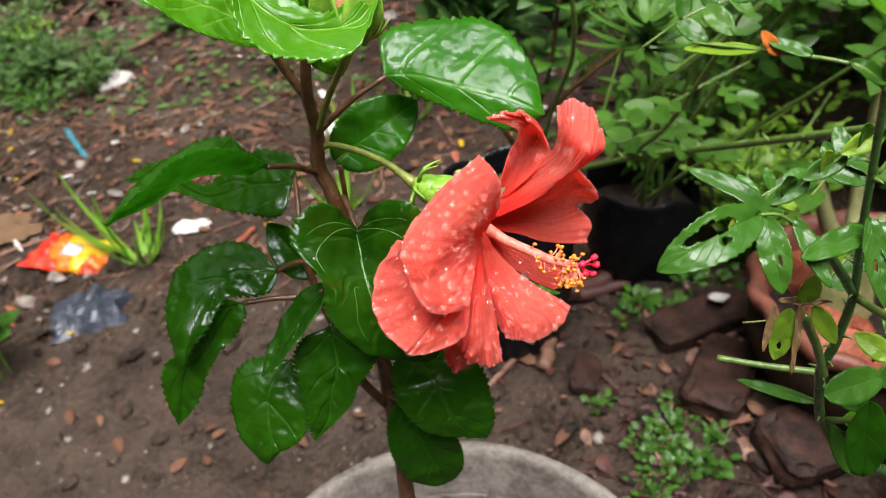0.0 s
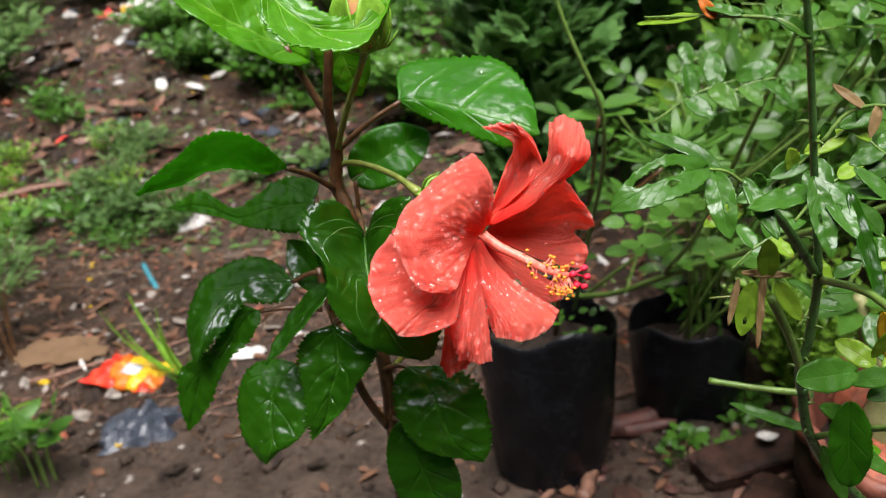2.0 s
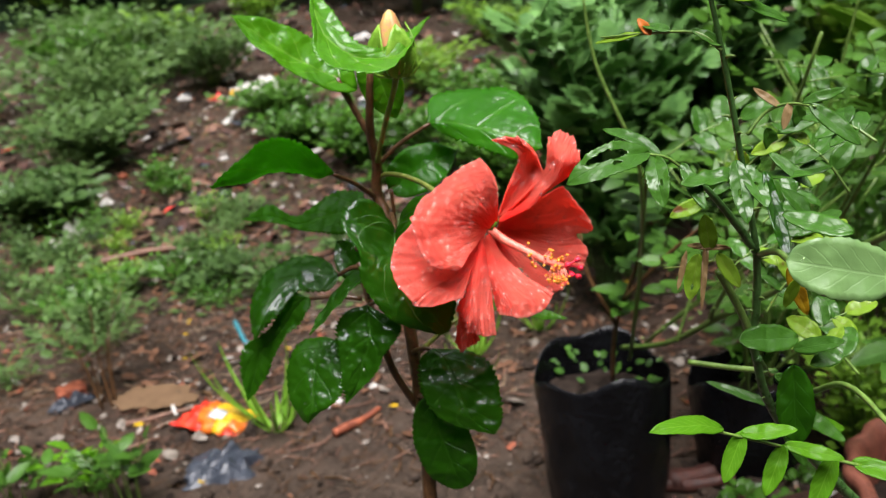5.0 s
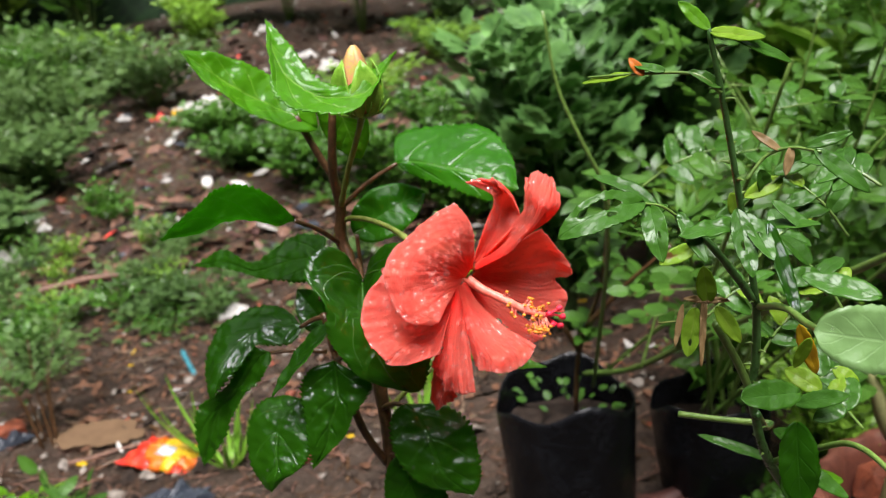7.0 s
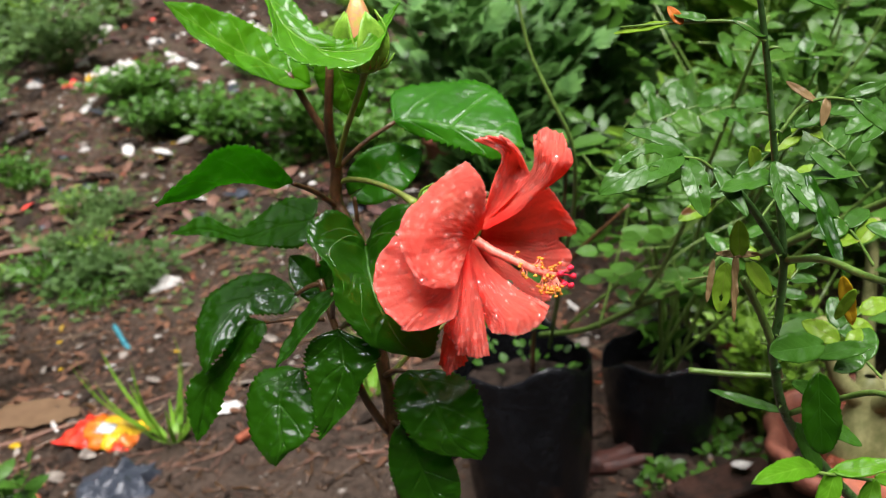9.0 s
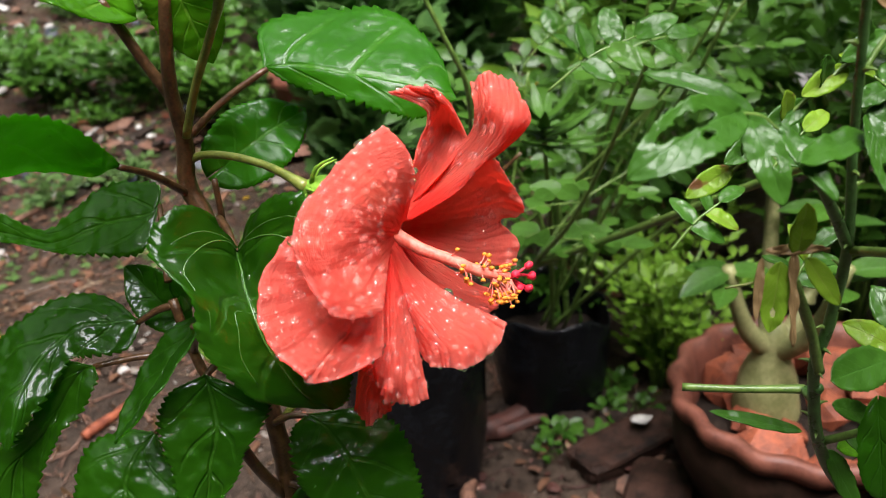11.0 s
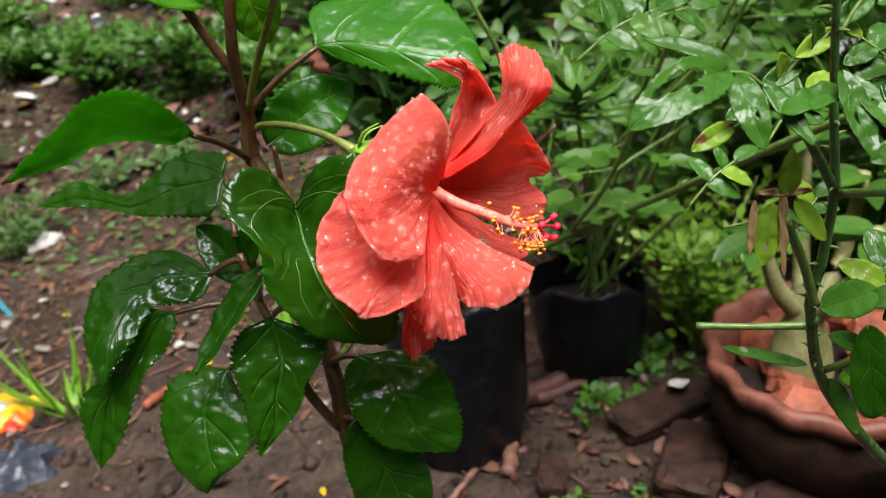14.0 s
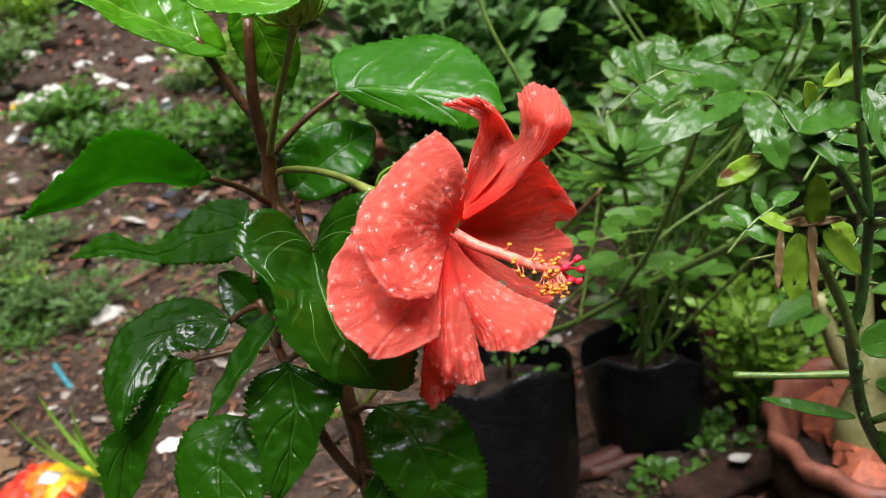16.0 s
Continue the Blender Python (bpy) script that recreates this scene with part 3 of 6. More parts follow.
def bush(name, x, y, height, spread, stems, template, size, per_stem, mat, label, seed, lean=(0, 0), stem_mat="stem_green", bare=0.15, twig=True, category="shrub", group="", z0=None, r0=0.004, droop=0.2):
    """A shrub: arching stems, twigs and leaves all along them."""
    rng = random.Random(seed)
    z = ground_z(x, y) - 0.01 if z0 is None else z0
    ob = thing(name, label, category, group, at=(x, y, z))
    spots = []
    for k in range(stems):
        w = 2 * math.pi * (k + rng.random() * 0.8) / stems
        r = spread * (0.35 + 0.75 * rng.random())
        h = height * (0.6 + 0.45 * rng.random())
        top = np.array([math.cos(w) * r + lean[0], math.sin(w) * r + lean[1], h])
        mid = np.array([top[0] * 0.35, top[1] * 0.35, h * 0.6])
        root = np.array([math.cos(w) * 0.012, math.sin(w) * 0.012, 0])
        pts = [root, mid, top]
        v, f = tube(pts, [r0, r0 * 0.7, r0 * 0.3], 5, 9)
        mesh("stem", v, f, stem_mat, ob)
        c = spline(pts, 40)
        for m in range(per_stem):
            q = bare + (1 - bare) * rng.random() ** 0.8
            i = min(int(q * 39), 38)
            t = c[i + 1] - c[i]
            ang = rng.random() * 2 * math.pi
            out = np.array([math.cos(ang), math.sin(ang), 0.25 + 0.5 * rng.random() - droop])
            a = out + 0.5 * t / (np.linalg.norm(t) + 1e-9)
            off = out * (rng.random() * spread * 0.38 if twig else 0.006)
            n = np.array([(rng.random() - 0.5) * 1.9, (rng.random() - 0.5) * 1.9 - 0.25, 1.0])
            spots.append((c[i] + off, a, n, size * (0.6 + 0.7 * rng.random())))
    scatter("foliage", template, spots, mat, ob)
    return ob


# ---- ground ----
def axis(lo, hi, step, far):
    core = list(np.arange(lo, hi + 1e-6, step))
    out, d, x = [], step, hi
    while x < far:
        d *= 1.35
        x += d
        out.append(x)
    left, d, x = [], step, lo
    while x > -far:
        d *= 1.35
        x -= d
        left.append(x)
    return left[::-1] + core + out


def build_ground():
    xs, ys = axis(-2.6, 1.6, 0.022, 80.0), axis(-0.6, 4.2, 0.022, 80.0)
    verts, faces = [], []
    for y in ys:
        for x in xs:
            z = ground_z(x, y)
            if -3 < x < 2 and -1 < y < 4.5:
                z += 0.006 * noise.noise(Vector((x * 37, y * 37, 5.0))) + 0.003 * noise.noise(Vector((x * 90, y * 90, 9.0)))
            verts.append((x, y, z))
    w = len(xs)
    for j in range(len(ys) - 1):
        for i in range(w - 1):
            k = j * w + i
            faces.append((k, k + 1, k + w + 1, k + w))
    return tagged(mesh("ground", verts, faces, "soil"), "wet brown garden soil with grit and mud", "ground", kind="structure")


build_ground()


def lathe(profile, n=48, wob=0.0, scallop=0, amp=0.0, lip=0.0):
    """Turns (radius, height) pairs round z; scallop waves the points above lip."""
    verts, faces = [], []
    for r, z in profile:
        for j in range(n):
            a = 2 * math.pi * j / n
            rr = r * (1 + wob * noise.noise(Vector((math.cos(a) * 1.5, math.sin(a) * 1.5, z * 8))))
            if scallop and z > lip:
                rr += amp * math.cos(scallop * a)
            verts.append((rr * math.cos(a), rr * math.sin(a), z))
    for k in range(len(profile) - 1):
        for j in range(n):
            faces.append((k * n + j, k * n + (j + 1) % n, (k + 1) * n + (j + 1) % n, (k + 1) * n + j))
    return verts, faces


def soil_disc(r, z, parent, seed, mat="compost"):
    verts, faces = [(0, 0, z + 0.006)], []
    for k in range(1, 7):
        for j in range(30):
            a = 2 * math.pi * j / 30
            q = r * k / 6
            x, y = q * math.cos(a), q * math.sin(a)
            verts.append((x, y, z + 0.008 * noise.noise(Vector((x * 40 + seed, y * 40, 1)))))
    for j in range(30):
        faces.append((0, 1 + j, 1 + (j + 1) % 30))
    for k in range(5):
        for j in range(30):
            a, b = 1 + k * 30 + j, 1 + k * 30 + (j + 1) % 30
            faces.append((a, a + 30, b + 30, b))
    return mesh("soil", verts, faces, mat, parent, "damp dark potting soil")


# ---- cement pot that holds the hibiscus ----
cpot = thing("cement_pot", "weathered grey cement flower pot full of damp soil", "flower pot", at=(0.012, 0.02, ground_z(0.0, 0.03) - 0.01))
v, f = lathe([(0.075, 0.0), (0.09, 0.0), (0.1, 0.05), (0.115, 0.14), (0.118, 0.19), (0.131, 0.192), (0.135, 0.2), (0.135, 0.222), (0.132, 0.228), (0.126, 0.228), (0.123, 0.222), (0.115, 0.17), (0.105, 0.12)], 56, 0.012)
mesh("pot_wall", v, f, "cement", cpot)
soil_disc(0.119, 0.185, cpot, 3, "soil")

# ---- hibiscus plant ----
hib = thing("hibiscus_plant", "potted hibiscus bush with rain-wet leaves and one open coral flower", "plant", at=(0, 0, 0))
stem("main_stem", [(-5, 30, 200), (2, 0, 330), (3, 1, 387), (1, 6, 421), (0, 8, 440), (-5, 14, 474), (-11, 22, 504), (-16, 26, 517), (-14, 26, 531), (-14, 22, 548), (-9, 18, 576)], [4.2, 3.8, 3.4, 3.2, 3.0, 2.8, 2.7, 2.8, 2.5, 2.0, 1.6], "stem", hib, "reddish brown woody stem", 12, 50, 0.2)
stem("side_branch", [(-1, 4, 415), (-8, -2, 436), (-14, 2, 455), (-20, 8, 468), (-24, 12, 486)], [2.0, 1.8, 1.7, 1.6, 1.4], "stem", hib)
stem("twig", [(-11, 22, 506), (-8, 23, 498), (-7, 22, 505), (-7, 22, 519)], [1.4, 1.2, 1.0, 0.9], "stem", hib)
stem("upper_twig", [(-14, 27, 540), (-22, 27, 556), (-29, 26, 572)], [1.8, 1.6, 1.4], "stem", hib)


def hib_leaf(base, tip, normal, width, root=None, mat="hib", petiole="stem", label="", drop_n=0, **kw):
    seed = kw.get("seed", 0)
    kw = {"teeth": 21, "tooth": 0.06, "nu": 105, **kw}
    v, f, uv = leaf_surface(mm(base), mm(tip), normal, width * 0.001, **{**kw, "bow": kw.get("bow", 0) * 0.001, "side": kw.get("side", 0) * 0.001})
    nn = np.array(normal, dtype=float) / np.linalg.norm(normal)
    v = [p + nn * 0.0009 * (noise.noise(Vector(p * 150)) + 0.5 * noise.noise(Vector(p * 330))) for p in v]
    ob = add_thickness(mesh("leaf", v, f, mat, hib, label, uvs=uv), 0.0004)
    if root is not None:
        r, b = mm(root), mm(base)
        m = (r + b) / 2 + np.array([0, 0, 0.0015])
        pv, pf = tube([r, m, b + (mm(tip) - b) * 0.03], [0.0013, 0.0011, 0.0010], 8, 10)
        mesh("petiole", pv, pf, petiole, ob)
    if drop_n:
        drops("rain_beading", v, f, drop_n, 0.0003, 0.0011, ob, seed + 5)
    return ob


def shaped_leaf(rows, root, mat="hib", petiole="stem", label="", drop_n=0, seed=0, tooth=0.0017, teeth=26, crinkle=0.0009, nu=102, nv=18, ribs=False):
    """A leaf through rows of points from base to tip: one edge, midrib, other edge (millimetres)."""
    R = [[mm(p) for p in r] for r in rows]
    lines = [spline([r[j] for r in R], nu + 1) for j in range(3)]
    verts, uvs, faces, teeth_off = [], [], [], []
    off = Vector((seed * 3.7, seed * 1.3, 0))
    for i in range(nu + 1):
        u = i / nu
        a, m, b = lines[0][i], lines[1][i], lines[2][i]
        saw = tooth * (0.5 - ((u * teeth) % 1.0) ** 1.6) * min(1.0, 0.3 + 1.6 * u) * (1 if 0.04 < u < 0.98 else 0) * (1 + 1.1 * noise.noise(Vector((int(u * teeth) * 0.77, seed * 2.3, 0.4))))
        for j in range(nv + 1):
            v = 2 * j / nv - 1
            e = a if v < 0 else b
            w = e - m
            d = np.linalg.norm(w)
            verts.append(m + w * abs(v) ** 0.92)
            teeth_off.append(w / d * saw * abs(v) ** 6 if d > 1e-4 else w * 0)
            uvs.append((u, j / nv))
    G = np.array(verts).reshape(nu + 1, nv + 1, 3)
    V2 = []
    for i in range(nu + 1):
        for j in range(nv + 1):
            du = G[min(i + 1, nu), j] - G[max(i - 1, 0), j]
            dv = G[i, min(j + 1, nv)] - G[i, max(j - 1, 0)]
            n = np.cross(du, dv)
            n /= np.linalg.norm(n) + 1e-12
            p = G[i, j]
            v = abs(2 * j / nv - 1)
            vein = abs(((i / nu - 0.3 * v) * 5) % 1.0 - 0.5)
            h = crinkle * (noise.noise(Vector(p * 150) + off) + 0.5 * noise.noise(Vector(p * 330) + off)) + 0.0009 * (min(vein, 0.25) * 4 - 1) * 0.2 * v ** 0.4
            h -= 0.0006 * max(0.0, 1 - v * 7)
            V2.append(p + teeth_off[i * (nv + 1) + j] + n * h * (n @ np.array([0, -0.7, 0.7]) > 0 or -1))
    for i in range(nu):
        for j in range(nv):
            k = i * (nv + 1) + j
            faces.append((k, k + 1, k + nv + 2, k + nv + 1))
    ob = add_thickness(mesh("leaf", V2, faces, mat, hib, label, uvs=uvs), 0.0004)
    if root is not None:
        r, b = mm(root), np.array(V2[nv // 2])
        pv, pf = tube([r, (r + b) / 2 + np.array([0, 0, 0.001]), np.array(V2[nv // 2 + 2 * (nv + 1)])], [0.0013, 0.0011, 0.0009], 8, 10)
        mesh("petiole", pv, pf, petiole, ob)
    if ribs:
        G2 = np.array(V2).reshape(nu + 1, nv + 1, 3)
        for u1, tgt, r in ((0.96, 0.0, 0.00036), (0.62, -0.8, 0.00024), (0.62, 0.8, 0.00024), (0.36, -0.8, 0.00022), (0.36, 0.8, 0.00022), (0.8, -0.6, 0.00016), (0.8, 0.6, 0.00016)):
            pts, u0 = [], 0.03 if u1 != 0.8 else 0.45
            for q in range(11):
                t = q / 10
                a, b = (u0 + t * (u1 - u0)) * nu, (tgt * t ** 0.5 + 1) / 2 * nv
                i, j = min(int(a), nu - 1), min(int(b), nv - 1)
                x, y = a - i, b - j
                p = (G2[i, j] * (1 - x) + G2[i + 1, j] * x) * (1 - y) + (G2[i, j + 1] * (1 - x) + G2[i + 1, j + 1] * x) * y
                pts.append(p + np.array([0, -0.6, 0.8]) * 0.0003)
            pv, pf = tube(pts, [r, r * 0.8, r * 0.35], 6, 22)
            mesh("vein", pv, pf, "vein", ob)
    if drop_n:
        drops("rain_beading", V2, faces, drop_n, 0.0003, 0.0011, ob, seed + 5)
    return ob


# large leaf reaching out sideways
shaped_leaf([[(-26, 1, 533), (-26, 1, 533), (-26, 1, 533)], [(-36, 10, 533), (-32, -2, 532), (-27, -8, 541)], [(-41, 8, 540), (-41, -8, 536), (-32, -22, 553)], [(-52, 0, 541), (-48, -16, 538), (-41, -32, 555)], [(-62, -14, 539), (-57, -26, 537), (-52, -36, 548)], [(-66, -38, 538), (-66, -38, 538), (-66, -38, 538)]], (-16, 25, 514), seed=1, drop_n=3)
shaped_leaf([[(-28, 36, 508), (-28, 36, 508), (-28, 36, 508)], [(-30, 41, 513), (-32, 33, 506), (-33, 23, 498)], [(-49, 48, 511), (-48, 36, 503), (-47, 26, 497)], [(-67, 41, 501), (-65, 37, 498), (-62, 33, 496)], [(-90, 57, 503), (-86, 49, 499), (-80, 43, 497)], [(-108, 57, 495), (-108, 57, 495), (-108, 57, 495)]], (-24, 12, 492), seed=2)
# heart-shaped leaf behind the flower
shaped_leaf([[(0, 2, 505), (0, 2, 505), (0, 2, 505)], [(-4, -4, 518), (1, -3, 504), (6, -2, 515)], [(-10, -9, 523), (2, -7, 501), (13, -7, 522)], [(-16, -14, 520), (3, -12, 497), (22, -12, 524)], [(-17, -19, 514), (5, -17, 494), (28, -12, 514)], [(-8, -25, 503), (7, -21, 488), (29, -10, 494)], [(-8, -27, 492), (11, -24, 481), (30, -13, 480)], [(-3, -28, 483), (15, -26, 474), (28, -17, 469)], [(5, -28, 473), (18, -26, 470), (26, -20, 465)], [(23, -24, 465), (23, -24, 465), (23, -24, 465)]], (-7, 18, 508), seed=3, drop_n=7, teeth=34, ribs=True)
# leaf above the flower; light falling on it is put into its green
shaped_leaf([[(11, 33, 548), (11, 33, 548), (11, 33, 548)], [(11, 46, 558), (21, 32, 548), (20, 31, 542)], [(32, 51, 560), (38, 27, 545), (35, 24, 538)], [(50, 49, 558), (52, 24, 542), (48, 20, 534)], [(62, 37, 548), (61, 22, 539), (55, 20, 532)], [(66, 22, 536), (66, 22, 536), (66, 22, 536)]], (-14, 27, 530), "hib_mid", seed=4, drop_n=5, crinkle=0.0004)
# bright young leaves at the top
hib_leaf((-29, 26, 572), (-68, 8, 605), (0.5, -0.45, 0.72), 13, (-22, 27, 556), "hib_young", "pedicel", "bright young green leaf", bow=-3, fold=0.35, seed=5)
shaped_leaf([[(-29, 9, 614), (-29, 9, 614), (-29, 9, 614)], [(-22, -10, 599), (-21, -5, 599), (-16, 0, 603)], [(-16, -23, 587), (-12, -12, 590), (-6, -7, 592)], [(-4, -24, 581), (0, -12, 584), (5, -8, 587)], [(13, -17, 580), (14, -5, 585), (15, 3, 592)], [(22, 15, 597), (22, 15, 597), (22, 15, 597)]], None, "hib_young", "pedicel", "bright young green leaf", seed=6)
hib_leaf((-8, 20, 578), (-2, 26, 552), (0.1, -0.9, 0.3), 10, None, "hib_young", "pedicel", "bright young green leaf", seed=7)
# leaf behind the pedicel
hib_leaf((-5, 30, 520), (20, 46, 531), (0.15, -0.85, 0.5), 12, None, "hib_mid", bow=4, fold=0.1, seed=8)
# drooping leaves low on the side branch
shaped_leaf([[(-35, 13, 479), (-35, 13, 479), (-35, 13, 479)], [(-48, 23, 484), (-44, 11, 481), (-39, 6, 474)], [(-62, 23, 485), (-53, 9, 481), (-50, 4, 474)], [(-75, 16, 480), (-62, 3, 476), (-55, 3, 474)], [(-79, 5, 472), (-67, -5, 470), (-60, -4, 468)], [(-77, -6, 463), (-69, -12, 463), (-67, -11, 461)], [(-71, -15, 457), (-71, -15, 457), (-71, -15, 457)]], (-24, 12, 484), seed=9, drop_n=4)
shaped_leaf([[(-49, 5, 470), (-49, 5, 470), (-49, 5, 470)], [(-57, 4, 473), (-53, 4, 469), (-48, 1, 468)], [(-64, 1, 466), (-59, 1, 462), (-52, -2, 461)], [(-70, -3, 456), (-66, -3, 453), (-61, -6, 453)], [(-83, -5, 448), (-75, -5, 445), (-66, -8, 445)], [(-85, -10, 436), (-79, -9, 433), (-72, -12, 433)], [(-82, -13, 422), (-82, -13, 422), (-82, -13, 422)]], (-24, 10, 468), seed=10)
hib_leaf((-12, -12, 490), (-34, -31, 467), (-0.75, -0.5, 0.35), 8, (-20, 8, 470), seed=11, fold=0.25, cord=0.05)
shaped_leaf([[(-30, -12, 456), (-30, -12, 456), (-30, -12, 456)], [(-42, -10, 456), (-34, -16, 454), (-28, -16, 451)], [(-51, -14, 453), (-38, -22, 448), (-24, -22, 447)], [(-53, -21, 444), (-38, -28, 441), (-23, -28, 440)], [(-50, -29, 433), (-37, -33, 433), (-27, -32, 434)], [(-44, -33, 426), (-39, -35, 428), (-35, -33, 429)], [(-40, -35, 424), (-40, -35, 424), (-40, -35, 424)]], (-16, 2, 456), seed=12, drop_n=5)
shaped_leaf([[(-12, -15, 475), (-12, -15, 475), (-12, -15, 475)], [(-21, -19, 473), (-11, -17, 471), (2, -18, 469)], [(-25, -23, 466), (-10, -22, 461), (5, -21, 465)], [(-23, -27, 455), (-13, -26, 452), (-3, -25, 455)], [(-22, -31, 444), (-15, -29, 443), (-7, -28, 447)], [(-21, -32, 434), (-21, -32, 434), (-21, -32, 434)]], (-8, 0, 470), seed=13)
shaped_leaf([[(11, 4, 445), (11, 4, 445), (11, 4, 445)], [(6, 0, 442), (17, 1, 441), (27, 7, 443)], [(6, -7, 434), (23, -5, 432), (39, 5, 436)], [(10, -11, 425), (27, -9, 423), (43, -1, 424)], [(20, -13, 415), (32, -11, 416), (44, -5, 414)], [(41, -9, 408), (41, -9, 408), (41, -9, 408)]], (0, 6, 442), seed=14, drop_n=6)
hib_leaf((9, -1, 416), (22, -5, 375), (0.15, -0.95, 0.25), 14, (2, 3, 420), bow=3, fold=0.15, seed=15, cord=0.15, round_tip=0.55)
hib_leaf((-25, 16, 478), (-40, 26, 492), (-0.1, -0.8, 0.5), 8, None, seed=16, fold=0.3)
hib_leaf((-22, 14, 486), (-14, 4, 496), (0.1, -0.8, 0.5), 6, None, seed=17, fold=0.3)
hib_leaf((30, 30, 458), (72, 30, 450), (0.1, -0.4, 0.9), 4, (2, 10, 440), "hib_young", "pedicel", seed=18, teeth=0, cord=0.0)

# bud
bud = new("flower_bud")
bud.parent = hib
bud["label"] = "closed bud with pink tip and green sepals"
stem("pedicel", [(-13, 24, 532), (-6, 18, 548), (4, 8, 566), (8, 3, 574)], [1.3, 1.2, 1.2, 1.6], "pedicel", bud)
bv, bf = lathe([(0.0005, 0), (0.0045, 0.002), (0.0068, 0.009), (0.0064, 0.016), (0.0042, 0.023), (0.0024, 0.027), (0.0008, 0.0285)], 20, 0.35)
bo = mesh("bud_petals", bv, bf, "bud", bud, "pink and yellow rolled petals")
bo.location = mm((8, 3, 573))
for k in range(5):
    a = 2 * math.pi * k / 5 + 0.3
    d = np.array([math.cos(a), math.sin(a), 0])
    v, f, uv = leaf_surface(mm((8, 3, 573)) + d * 0.003, mm((8, 3, 573)) + d * 0.006 + np.array([0, 0, 0.023]), -d + np.array([0, 0, 0.1]), 0.0068, bow=-0.003, teeth=0, cord=0, nu=8, nv=4, wave=0, fold=-0.3)
    add_thickness(mesh("sepal", v, f, "calyx", bud, uvs=uv), 0.0004)
for k in range(7):
    a = 2 * math.pi * k / 7
    d = np.array([math.cos(a), math.sin(a), 0])
    v, f = tube([mm((8, 3, 574)) + d * 0.002, mm((8, 3, 575)) + d * 0.008, mm((8, 3, 580)) + d * 0.012], [0.0008, 0.0007, 0.0002], 5, 5)
    mesh("bract", v, f, "calyx", bud)

# open flower
flower = new("flower")
flower.parent = hib
flower["label"] = "open coral red hibiscus flower beaded with rain"


def petal(rows, seed, count, ruffle=0.0006, nu=60, nv=96, rag=0.04):
    """A petal through rows of points from its claw to its free edge, ribbed along its veins."""
    rows = [[mm(p) for p in r] for r in rows]
    cols = np.array([spline(r, nv + 1) for r in rows])
    grid = np.array([spline(cols[:, j], nu + 1) for j in range(nv + 1)])
    rng = random.Random(seed)
    ph = [rng.random() * 6 for _ in range(6)]
    verts, uvs, faces = [], [], []
    for i in range(nu + 1):
        for j in range(nv + 1):
            p = grid[j, i].copy()
            du = grid[j, min(i + 1, nu)] - grid[j, max(i - 1, 0)]
            dv = grid[min(j + 1, nv), i] - grid[max(j - 1, 0), i]
            n = np.cross(du, dv)
            n /= np.linalg.norm(n) + 1e-12
            u, v = i / nu, j / nv
            e = max(u ** 4, 0.4 * abs(2 * v - 1) ** 6 * u)
            p += n * ruffle * e * (math.sin(17 * v + 5 * u + ph[0]) + 0.7 * math.sin(37 * v + ph[1]) + 0.5 * math.sin(83 * v + 3 * u + ph[4]))
            bend = v + 0.03 * noise.noise(Vector((u * 3, v * 5, seed)))
            rib = 0.5 * math.sin(bend * 64 + ph[2]) + 0.5 * math.sin(bend * 103 + ph[3])
            p += n * (0.00009 * rib * min(1.0, 3 * u) + 0.0007 * u * noise.noise(Vector((v * 6 + ph[3], u * 2.5, seed))) + 0.00022 * noise.noise(Vector((v * 22, u * 17 + ph[5], seed))))
            if i >= nu - 1:
                p += du * rag * 4 * (noise.noise(Vector((v * 9 + ph[4], seed, 0.5))) + 0.8 * noise.noise(Vector((v * 34 + ph[4], seed, 1.5)))) * (1 if i == nu else 0.4)
            verts.append(p)
            uvs.append((u, v))
    for i in range(nu):
        for j in range(nv):
            k = i * (nv + 1) + j
            faces.append((k, k + 1, k + nv + 2, k + nv + 1))
    ob = add_thickness(mesh("petal", verts, faces, "petal", flower, uvs=uvs), 0.0005)
    outer = faces[len(faces) // 4:]
    drops("rain_beading", verts, outer, count, 0.0006, 0.0019, ob, seed + 40, 0.0003, 1.7)
    drops("rain_beading", verts, outer, count * 3 // 4, 0.0003, 0.0006, ob, seed + 60, 0.0003, 1.0)
    rim = [q for k, q in enumerate(faces) if k // nv == nu - 1 or (k // nv > nu // 3 and k % nv in (0, nv - 1))]
    drops("rain_beading", verts, rim, count // 2 + 6, 0.0003, 0.0008, ob, seed + 80, 0.0003, 1.6)
    return ob


# inner petal under the column
petal([[(45, 6, 501), (45, 5, 501), (44, 5, 501), (44, 4, 501)], [(55, 8, 492), (54, 6, 491), (53, 3, 490), (51, 1, 490)], [(66, 13, 481), (65, 10, 480), (63, 6, 480), (60, 1, 481)], [(75, 15, 474), (74, 12, 474), (73, 8, 474), (68, 2, 475)]], 14, 12, ruffle=0.0005, rag=0.04)
# rear petal, deep in shade
petal([[(47, 6, 508), (47, 6, 507), (47, 6, 505), (46, 5, 504), (46, 5, 503), (46, 5, 501)], [(56, 11, 510), (57, 15, 505), (57, 17, 501), (57, 17, 498), (56, 14, 496), (56, 10, 495)], [(65, 14, 515), (68, 20, 507), (69, 24, 499), (69, 24, 493), (67, 20, 490), (64, 15, 488)], [(71, 16, 518), (76, 24, 509), (79, 29, 499), (77, 30, 492), (76, 27, 487), (73, 21, 482)], [(75, 17, 520), (82, 26, 506), (86, 31, 495), (78, 31, 493), (83, 29, 486), (82, 25, 479)]], 6, 45, ruffle=0.0006, rag=0.05)
